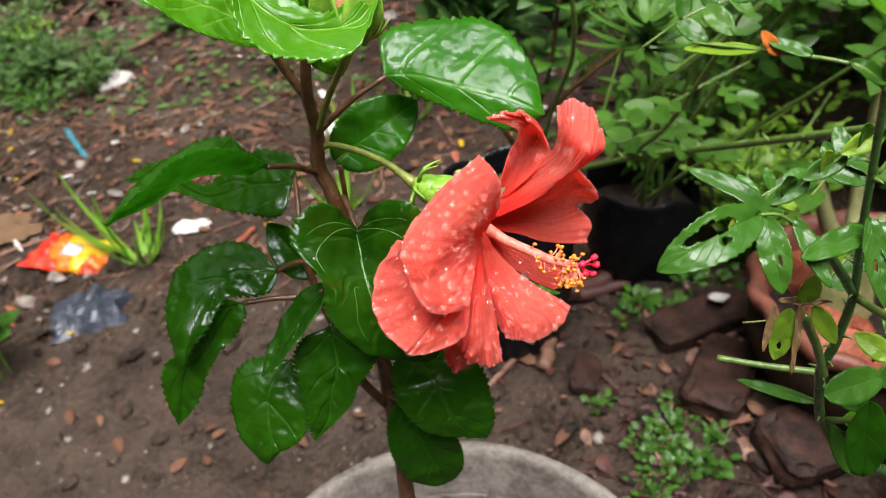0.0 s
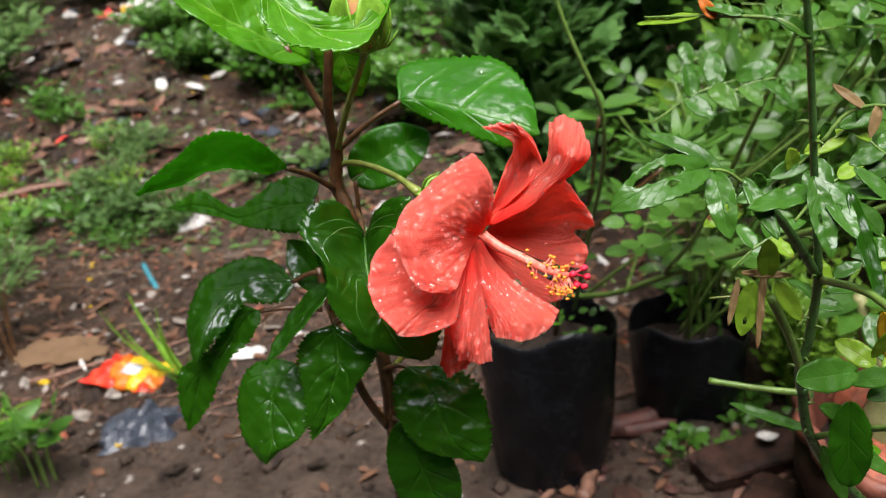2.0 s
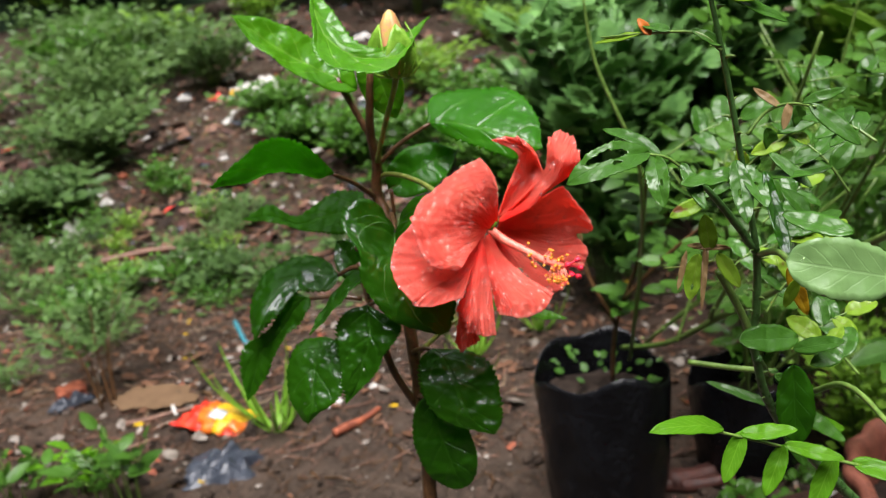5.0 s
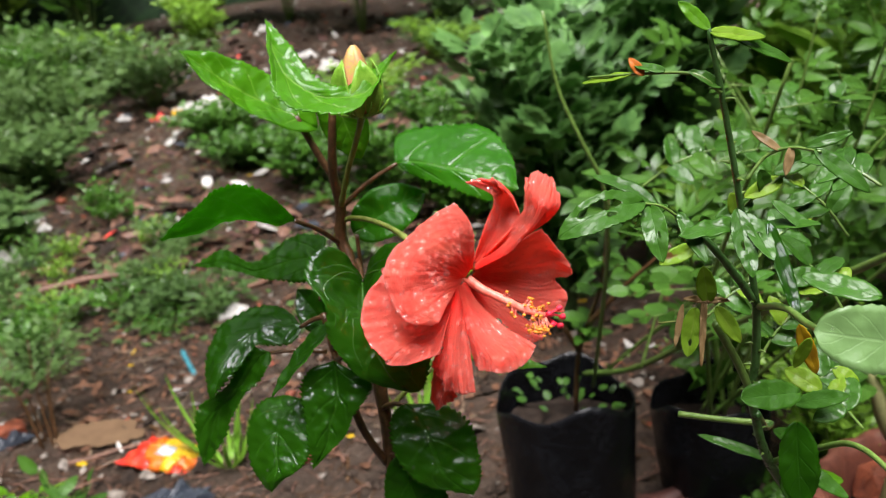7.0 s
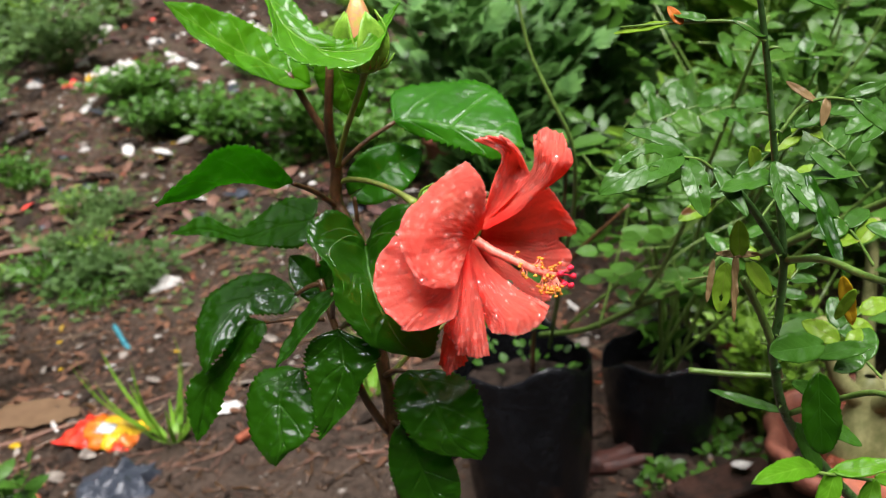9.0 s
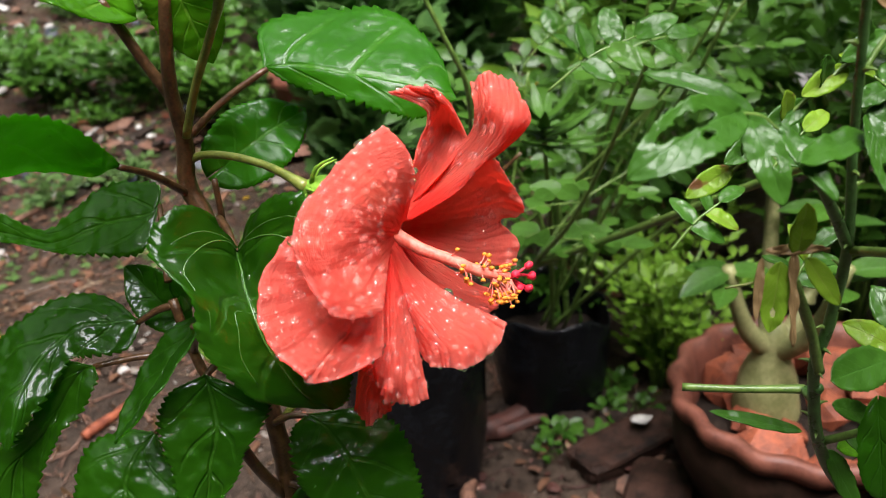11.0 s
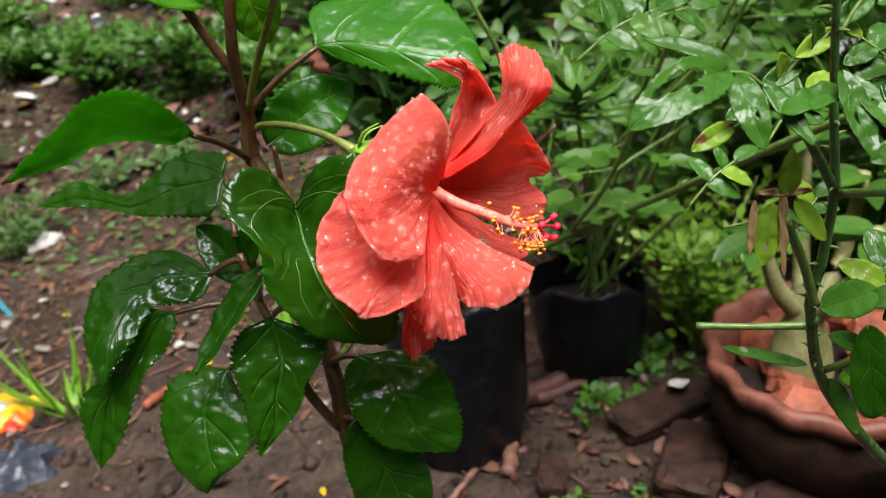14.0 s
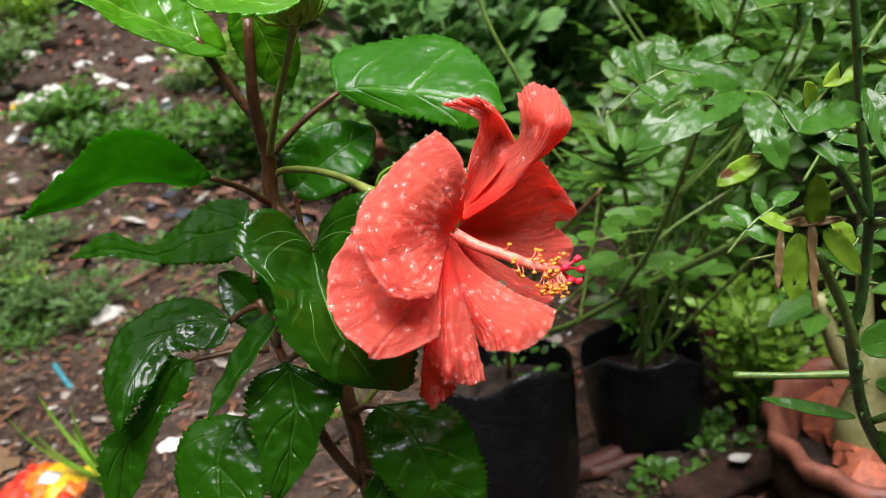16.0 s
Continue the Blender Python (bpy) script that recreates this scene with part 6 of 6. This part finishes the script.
crumpled("white_rag", -0.43, 0.78, 0.05, 0.03, 0.012, "white", 5, 10, "torn white plastic scrap on soil", "litter", "white scraps")
crumpled("white_rag", -1.6, 1.7, 0.07, 0.07, 0.06, "white", 6, 0, "torn white plastic scrap on soil", "litter", "white scraps")
crumpled("white_rag", -0.33, 1.35, 0.06, 0.045, 0.02, "white", 7, 70, "torn white plastic scrap on soil", "litter", "white scraps")
crumpled("white_rag", -0.25, 1.05, 0.05, 0.04, 0.012, "white", 8, 70, "torn white plastic scrap on soil", "litter", "white scraps")
for k, (x, y, s) in enumerate(((-1.75, 3.3, 0.12), (-1.62, 3.25, 0.1), (-1.5, 3.2, 0.09), (-1.9, 3.35, 0.08), (-1.2, 3.6, 0.1), (-1.0, 3.4, 0.07), (-1.35, 4.0, 0.12))):
    crumpled("white_rag", x, y, s, s * 0.8, s * 0.5, "white", 20 + k, 37 * k, "torn white plastic scrap on soil", "litter", "white scraps")
crumpled("red_wrapper", -1.95, 3.25, 0.07, 0.05, 0.03, "scrap_red", 30, 0, "small torn red wrapper", "litter")
crumpled("yellow_wrapper", -1.88, 3.3, 0.06, 0.04, 0.03, "foil_yellow", 31, 30, "small torn yellow wrapper", "litter")
crumpled("red_wrapper", -1.1, 3.9, 0.07, 0.05, 0.03, "scrap_red", 32, 0, "small torn red wrapper", "litter")

# blue-green leaf blade, drawn as a plain round tube
v, f = tube([(-0.045, 0.06, 0.012), (0, 0, 0.01), (0.05, -0.06, 0.004)], [0.006, 0.0055, 0.005], 8, 8)
tagged(lay(mesh("blue_leaf_blade", v, f, "blue_blade"), -0.745, 1.09), "blue-green leaf blade lying on wet soil", "litter")

# puddle
pv, pf = [(0, 0, 0)], []
for j in range(40):
    a = 2 * math.pi * j / 40
    r = 1 + 0.35 * noise.noise(Vector((math.cos(a) * 1.5, math.sin(a) * 1.5, 4))) + 0.35 * noise.noise(Vector((math.cos(a) * 4, math.sin(a) * 4, 9)))
    pv.append((0.075 * r * math.cos(a), 0.05 * r * math.sin(a), 0))
    pf.append((0, 1 + j, 1 + (j + 1) % 40))
tagged(lay(mesh("puddle", pv, pf, "puddle"), -0.79, 0.83, 0.009), "shallow brown muddy puddle", "puddle", kind="structure")


# bricks and slabs
def brick(name, x, y, size, seed, mat, rot, label, up=0.0):
    bm = bmesh.new()
    bmesh.ops.create_cube(bm, size=1.0)
    bmesh.ops.subdivide_edges(bm, edges=bm.edges[:], cuts=5, use_grid_fill=True)
    for w in bm.verts:
        c = w.co.copy()
        n = noise.noise(c * 3 + Vector((seed, 0, 0)))
        r = 1 - 0.1 * (abs(c.x * 2) ** 6 * abs(c.y * 2) ** 6 + abs(c.x * 2) ** 6 * abs(c.z * 2) ** 6 + abs(c.z * 2) ** 6 * abs(c.y * 2) ** 6)
        w.co = Vector((c.x * size[0], c.y * size[1], c.z * size[2])) * r * (1 + 0.1 * n)
    me = bpy.data.meshes.new(name)
    bm.to_mesh(me)
    bm.free()
    me.materials.append(MAT[mat])
    ob = new(name, me)
    ob.matrix_world = pose(x, y, ground_z(x, y) + size[2] * 0.4 + up, *rot)
    return tagged(ob, label, "brick", "old bricks")


brick("brick", 0.255, 0.385, (0.11, 0.06, 0.03), 1, "old_brick", (6, 4, 62), "wet old brick darkened for shade, half sunk in soil")
brick("brick", 0.33, 0.3, (0.12, 0.07, 0.034), 2, "old_brick", (8, 0, 20), "wet old brick darkened for shade, half sunk in soil")
brick("stone_slab", 0.25, 0.475, (0.12, 0.05, 0.026), 3, "old_brick", (4, -3, 24), "flat dark stone slab on soil")
brick("brick", 0.12, 0.4, (0.05, 0.03, 0.02), 4, "old_brick", (8, 0, 80), "small weathered brick piece in soil")
brick("brick", -0.93, 0.8, (0.05, 0.035, 0.03), 6, "brick", (3, 0, 50), "small orange brick piece in mud")
v, f = blob((0, 0, 0), (0.011, 0.008, 0.003), 4, 2)
tagged(lay(mesh("white_chip", v, f, "white"), 0.268, 0.482, 0.036), "pale round chip lying on the slab", "pebble")

# torn scraps heaped on the far soil
for k, (x, y, r) in enumerate([(-1.85, 3.39, 0.09), (-1.77, 3.43, 0.11), (-1.6, 3.27, 0.09), (-2.05, 3.56, 0.06), (-1.59, 3.57, 0.06), (-2.13, 3.26, 0.05), (-1.56, 1.63, 0.035), (-1.79, 2.04, 0.05), (-1.71, 2.01, 0.04), (-1.52, 3.87, 0.07), (-1.61, 4.37, 0.08), (-1.87, 3.99, 0.06), (-3.36, 6.22, 0.09), (-2.31, 5.51, 0.1)]):
    crumpled("white_rag", x, y, r * 1.3, r, r * 0.5, "white", 70 + k, 37 * k, "torn white plastic scrap on soil", "litter", "white scraps")

# rear terracotta pots
for x, y, r in ((-0.13, 1.76, 0.1), (0.05, 1.6, 0.1)):
    ob = thing("terracotta_pot", "plain terracotta pot among shrubs", "flower pot", "terracotta pots", at=(x, y, ground_z(x, y) - 0.01))
    v, f = lathe([(r * 0.65, 0), (r * 0.9, r * 1.2), (r, r * 1.25), (r, r * 1.5), (r * 0.9, r * 1.5), (r * 0.85, r * 1.2)], 36)
    mesh("pot_wall", v, f, "terracotta", ob)
    soil_disc(r * 0.86, r * 1.35, ob, 3)

# swollen-stemmed plant that grows in the terracotta bowl
zb = ground_z(PX, PY) + 0.072
bowl_plant = thing("adenium", "potted shrub with a swollen pale green trunk", "plant", at=(PX - 0.032, PY + 0.015, zb))
v, f = lathe([(0.012, -0.005), (0.025, 0.0), (0.03, 0.022), (0.026, 0.05), (0.018, 0.07), (0.014, 0.085), (0.012, 0.1), (0.005, 0.106)], 24, 0.16)
mesh("trunk", v, f, "caudex", bowl_plant)
sp = []
rnga = random.Random(19)
for k, (dx, dy, dz) in enumerate(((-0.05, -0.01, 0.17), (0.05, 0.02, 0.2), (0.01, 0.05, 0.24), (0.03, -0.05, 0.18))):
    pts = [(0, 0, 0.075), (dx * 0.6, dy * 0.6, 0.11), (dx, dy, dz)]
    v, f = tube(pts, [0.011, 0.008, 0.005], 9, 12)
    mesh("branch", v, f, "caudex", bowl_plant)
    for m in range(5):
        w = rnga.random() * 6.28
        sp.append(((dx, dy, dz - 0.02 * rnga.random()), (math.cos(w), math.sin(w), 0.5 * rnga.random()), (0.3 * rnga.random(), -0.3, 1), 0.035 + 0.025 * rnga.random()))
scatter("foliage", T_OVAL, sp, "bush_mid", bowl_plant)

# white bloom on a thin stalk among the shrubs
bx, by, bz = 0.596, 0.832, 0.3
bloom = thing("white_flower", "white open bloom on a thin green stalk", "flower", at=(bx, by, ground_z(bx, by) - 0.01))
hz = bz - ground_z(bx, by)
v, f = tube([(0, 0.01, 0), (0.01, 0.01, hz * 0.5), (0, 0, hz)], [0.003, 0.002, 0.0015], 7, 12)
mesh("stalk", v, f, "stem_green", bloom)
for k in range(7):
    w = 2 * math.pi * k / 7
    d = np.array([math.cos(w), math.sin(w) * 0.8 - 0.2, 0.25 + 0.3 * (k % 2)])
    v, f, uv = leaf_surface(np.array([0, 0, hz]), np.array([0, 0, hz]) + d * 0.034, np.array([0, -0.6, 0.8]), 0.016, teeth=0, cord=0, nu=10, nv=6, round_tip=0.4, seed=k, wave=0.1)
    add_thickness(mesh("petal", v, f, "white_petal", bloom, uvs=uv), 0.0006)

# sticks
rngs = random.Random(21)


def stick(x, y, ln, rz, r, mat="wood", label="thin broken brown stick on soil", seed=0, up=0.0):
    g = random.Random(seed)
    pts = []
    for k in range(5):
        t = (k / 4 - 0.5) * ln
        px_, py_ = x + t * math.cos(radians(rz)), y + t * math.sin(radians(rz))
        j = 0.04 * ln * (g.random() - 0.5)
        pts.append((px_ - x + j, py_ - y - j, ground_z(px_, py_) - ground_z(x, y) + r * 0.9 + up))
    v, f = tube(pts, [r, r * 0.9, r * 0.6], 6, 12, 0.25, g)
    ob = mesh("stick", v, f, mat)
    ob.location = (x, y, ground_z(x, y))
    return tagged(ob, label, "stick", "sticks")


stick(-0.76, 1.52, 0.3, 52, 0.008, seed=1)
stick(-1.31, 1.49, 0.4, 28, 0.012, seed=2)
stick(-1.25, 1.55, 0.3, 10, 0.008, seed=3)
stick(-0.35, 0.72, 0.09, 60, 0.007, "brick", "splinter of reddish bark on wet soil", seed=4)
stick(-0.72, 0.79, 0.18, 30, 0.004, seed=5)
stick(0.16, 0.57, 0.12, 28, 0.013, "maroon", "splinter of dark red bark on wet soil", seed=6)
stick(0.14, 0.545, 0.09, 14, 0.01, "maroon", "splinter of dark red bark on wet soil", seed=7)
stick(0.085, 0.45, 0.07, 78, 0.009, "wood", "splinter of weathered wood on wet soil", seed=8)
stick(0.05, 0.44, 0.1, 50, 0.004, seed=9)
for k in range(240):
    x, y = -1.6 + 1.8 * rngs.random(), 0.62 + 2.2 * rngs.random() ** 1.2
    stick(x, y, 0.03 + 0.1 * rngs.random() ** 2, rngs.random() * 180, 0.0012 + 0.0018 * rngs.random(), rngs.choice(["wood", "wood", "stem"]), seed=300 + k)


# grass tufts
def tuft(x, y, n, h, seed, label, lean=(0, 0)):
    g = random.Random(seed)
    ob = thing("grass_tuft", label, "grass", "grass tufts", at=(x, y, ground_z(x, y)))
    for k in range(n):
        w = g.random() * 6.28
        d = np.array([math.cos(w) + lean[0], math.sin(w) + lean[1], 0])
        L = h * (0.55 + 0.6 * g.random())
        b = np.array([0.012 * math.cos(w), 0.012 * math.sin(w), 0])
        v, f, uv = leaf_surface(b, b + d * L * 0.45 + np.array([0, 0, L * 0.85]), d * -1 + np.array([0, 0, 0.6]), 0.0035, bow=-0.1 * L, teeth=0, cord=0, nu=8, nv=2, wave=0, fold=0.3, base_pow=0.15, round_tip=0.6)
        mesh("blade", v, f, "grass", ob, uvs=uv)


tuft(-0.485, 0.715, 22, 0.1, 1, "clump of pale green grass blades in mud", (-0.2, 0.1))
tuft(-0.52, 0.75, 8, 0.17, 2, "few long grass blades leaning over mud", (-0.5, 0.3))
tuft(-0.2, 0.8, 14, 0.1, 3, "clump of pale green grass blades in mud")
tuft(-0.22, 0.95, 14, 0.12, 4, "clump of pale green grass blades in mud")
tuft(-0.12, 1.05, 12, 0.12, 5, "clump of pale green grass blades in mud")


# crumbs, chips and fallen leaves, past counting
def crumbs(name, n, area, smin, smax, mat, seed, label):
    g = random.Random(seed)
    protos = [blob((0, 0, 0), (1, 0.8, 0.55), seed + k, 1) for k in range(6)]
    V, F = [], []
    for _ in range(n):
        x = area[0] + (area[1] - area[0]) * g.random()
        y = area[2] + (area[3] - area[2]) * g.random() ** 1.4
        s = smin + (smax - smin) * g.random() ** 3
        w = g.random() * 6.28
        pv, pf = protos[g.randrange(6)]
        k = len(V)
        z = ground_z(x, y)
        for a, b, c in pv:
            V.append((x + s * (a * math.cos(w) - b * math.sin(w)), y + s * (a * math.sin(w) + b * math.cos(w)), z + s * (c + 0.25)))
        F += [tuple(i + k for i in q) for q in pf]
    ob = tagged(mesh(name, V, F, mat), label, "gravel", kind="stuff")
    return ob


crumbs("gravel", 2400, (-2.2, 0.5, 0.3, 4.0), 0.001, 0.009, "pebble", 1, "small grey stones strewn over wet soil")
crumbs("brick_crumbs", 200, (-2.2, 0.4, 0.8, 4.0), 0.0015, 0.012, "brick", 2, "small orange brick crumbs strewn over soil")
crumbs("white_chips", 90, (-2.2, 0.2, 0.75, 4.0), 0.001, 0.009, "paper", 3, "small white chips strewn over soil")
crumbs("soil_clods", 4200, (-2.2, 0.6, 0.3, 3.5), 0.002, 0.014, "soil", 4, "loose wet soil clods and crumbs")


def twig_litter(name, n, area, mat, seed, label, lmax=0.06):
    """Short bent bits of twig and bark, strewn flat."""
    g = random.Random(seed)
    V, F = [], []
    for _ in range(n):
        x = area[0] + (area[1] - area[0]) * g.random()
        y = area[2] + (area[3] - area[2]) * g.random() ** 1.4
        w, L, r = g.random() * 6.28, 0.006 + lmax * g.random() ** 2, 0.0004 + 0.0012 * g.random() ** 2
        k = len(V)
        bend = (g.random() - 0.5) * 0.3 * L
        for q, side in ((-0.5, 0), (0, bend), (0.5, 0)):
            px, py = x + L * q * math.cos(w) - side * math.sin(w), y + L * q * math.sin(w) + side * math.cos(w)
            z = ground_z(px, py) + 0.003 + r
            for sx, sz in ((r, 0), (0, r), (-r, 0), (0, -r)):
                V.append((px - sx * math.sin(w), py + sx * math.cos(w), z + sz))
        for t in (0, 4):
            F += [(k + t + m, k + t + (m + 1) % 4, k + t + 4 + (m + 1) % 4, k + t + 4 + m) for m in range(4)]
        F += [(k, k + 3, k + 2, k + 1), (k + 8, k + 9, k + 10, k + 11)]
    tagged(mesh(name, V, F, mat), label, "twigs", kind="stuff")


def flakes(name, n, area, smin, smax, mat, seed, label):
    """Thin torn flakes with ragged edges, lying tilted on the soil."""
    g = random.Random(seed)
    V, F = [], []
    for _ in range(n):
        x = area[0] + (area[1] - area[0]) * g.random()
        y = area[2] + (area[3] - area[2]) * g.random() ** 1.4
        s, w, tx, ty = smin + (smax - smin) * g.random() ** 2.5, g.random() * 6.28, g.uniform(-0.5, 0.5), g.uniform(-0.5, 0.5)
        z, el, k = ground_z(x, y) + 0.003 + 0.2 * s, g.uniform(0.35, 0.9), len(V)
        rim = []
        for m in range(8):
            a = 2 * math.pi * m / 8
            r = s * g.uniform(0.55, 1.1)
            px, py = r * math.cos(a), r * el * math.sin(a)
            px, py = px * math.cos(w) - py * math.sin(w), px * math.sin(w) + py * math.cos(w)
            rim.append((x + px, y + py, z + tx * px + ty * py + 0.15 * s * g.random()))
        V += [(x, y, z + 0.25 * s)] + rim + [(a, b, c - 0.0008) for a, b, c in rim]
        for m in range(8):
            q = (m + 1) % 8
            F += [(k, k + 1 + m, k + 1 + q), (k + 1 + m, k + 9 + m, k + 9 + q), (k + 1 + m, k + 9 + q, k + 1 + q)]
    return tagged(mesh(name, V, F, mat, smooth=False), label, "litter", kind="stuff")


for n, mat, seed, label in ((150, "maroon", 81, "dark red bark scraps round the bags"), (200, "compost", 82, "black rotten leaf scraps round the bags"), (120, "wood", 83, "brown wood chips round the bags")):
    flakes("litter_flakes", n, (0.02, 0.34, 0.16, 0.6), 0.003, 0.015, mat, seed, label)
twig_litter("twig_litter", 260, (0.03, 0.34, 0.2, 0.6), "maroon", 84, "dark red splinters strewn round the bags", 0.05)
flakes("paper_flakes", 420, (-2.6, 0.2, 0.75, 4.0), 0.003, 0.017, "paper", 26, "torn pale paper flakes trodden into soil")
flakes("clay_flakes", 260, (-2.4, 0.5, 0.6, 3.6), 0.003, 0.016, "brick", 27, "thin red clay flakes on wet soil")
flakes("grey_flakes", 900, (-2.4, 0.5, 0.6, 3.6), 0.003, 0.02, "pebble", 28, "grey leaf and plastic flakes on wet soil")
flakes("dark_flakes", 900, (-2.4, 0.5, 0.5, 3.6), 0.004, 0.022, "compost", 29, "dark rotten leaf flakes on wet soil")
for n, mat, seed, label in ((1500, "wood", 71, "brown rotting bark and leaf scraps on far soil"), (1100, "compost", 72, "black rotting scraps on far soil"), (300, "paper", 73, "pale torn paper scraps on far soil"), (160, "grey_plastic", 74, "grey torn plastic scraps on far soil"), (40, "scrap_red", 75, "faded red wrapper scraps on far soil"), (900, "maroon", 76, "dark red bark chips on far soil")):
    flakes("litter_flakes", n, (-3.6, -0.1, 1.6, 6.0), 0.008, 0.05, mat, seed, label)
crumbs("white_rubble", 220, (-4.5, -0.5, 2.4, 7.0), 0.005, 0.03, "paper", 51, "pale rubble and torn scraps on far soil")
crumbs("grey_rubble", 420, (-4.5, -0.3, 2.0, 7.0), 0.005, 0.03, "pebble", 52, "grey rubble strewn over far soil")
crumbs("brick_rubble", 160, (-4.5, -0.3, 2.0, 7.0), 0.004, 0.028, "brick", 53, "broken brick strewn over far soil")
crumbs("plastic_bits", 120, (-4.5, -0.4, 1.6, 7.0), 0.008, 0.04, "grey_plastic", 54, "dark bits of plastic strewn over far soil")


twig_litter("twig_litter", 7500, (-2.4, 0.5, 0.62, 3.6), "wood", 61, "reddish brown bits of twig strewn over soil")
twig_litter("bark_litter", 6500, (-2.2, 0.6, 0.55, 3.6), "stem", 62, "dark splinters of bark strewn over soil", 0.05)
twig_litter("straw_litter", 1300, (-2.4, 0.3, 0.8, 4.0), "straw", 63, "pale dry straw strewn over soil", 0.07)


def fallen(name, n, area, smin, smax, mat, seed, label, tpl):
    g = random.Random(seed)
    sp = []
    for _ in range(n):
        x = area[0] + (area[1] - area[0]) * g.random()
        y = area[2] + (area[3] - area[2]) * g.random() ** 1.3
        w = g.random() * 6.28
        sp.append(((x, y, ground_z(x, y) + 0.006), (math.cos(w), math.sin(w), 0.15 * g.random()), ((g.random() - 0.5) * 0.7, (g.random() - 0.5) * 0.7, 1), smin + (smax - smin) * g.random()))
    tagged(scatter(name, tpl, sp, mat), label, "fallen leaves")


fallen("fallen_leaves", 3200, (-2.0, 0.5, 0.8, 3.6), 0.008, 0.03, "dry", 5, "brown rotting leaves strewn over wet soil", T_OVAL)
fallen("fallen_leaves", 60, (-0.7, 0.45, 0.3, 0.8), 0.01, 0.026, "dry", 15, "brown rotting leaves strewn over wet soil", T_OVAL)
fallen("fallen_leaves", 2200, (-4.5, 0.0, 1.0, 7.0), 0.015, 0.06, "dry", 25, "brown rotting leaves strewn over wet soil", T_LANCE)
fallen("yellow_leaves", 40, (-1.4, 0.4, 0.4, 2.4), 0.012, 0.028, "yellow", 6, "small fallen yellow leaves on soil", T_OVAL)
fallen("sprouts", 2200, (-1.9, -0.2, 1.2, 3.4), 0.012, 0.03, "weed", 7, "tiny green sprouts all over the soil", T_TINY)

# ---- added ring of mostly unseen trees: closes the garden, narrows the sky ----
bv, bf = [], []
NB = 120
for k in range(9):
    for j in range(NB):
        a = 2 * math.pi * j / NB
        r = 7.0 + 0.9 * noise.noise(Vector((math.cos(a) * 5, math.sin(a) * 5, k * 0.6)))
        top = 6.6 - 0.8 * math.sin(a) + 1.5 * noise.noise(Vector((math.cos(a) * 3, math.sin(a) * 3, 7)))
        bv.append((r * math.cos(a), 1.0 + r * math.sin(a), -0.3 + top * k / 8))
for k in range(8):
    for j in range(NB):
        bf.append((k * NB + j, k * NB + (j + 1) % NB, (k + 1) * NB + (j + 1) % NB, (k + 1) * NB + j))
tagged(mesh("backdrop", bv, bf, "backdrop"), "dark thicket ring, mostly out of view, added to block low sky", "trees", kind="structure")
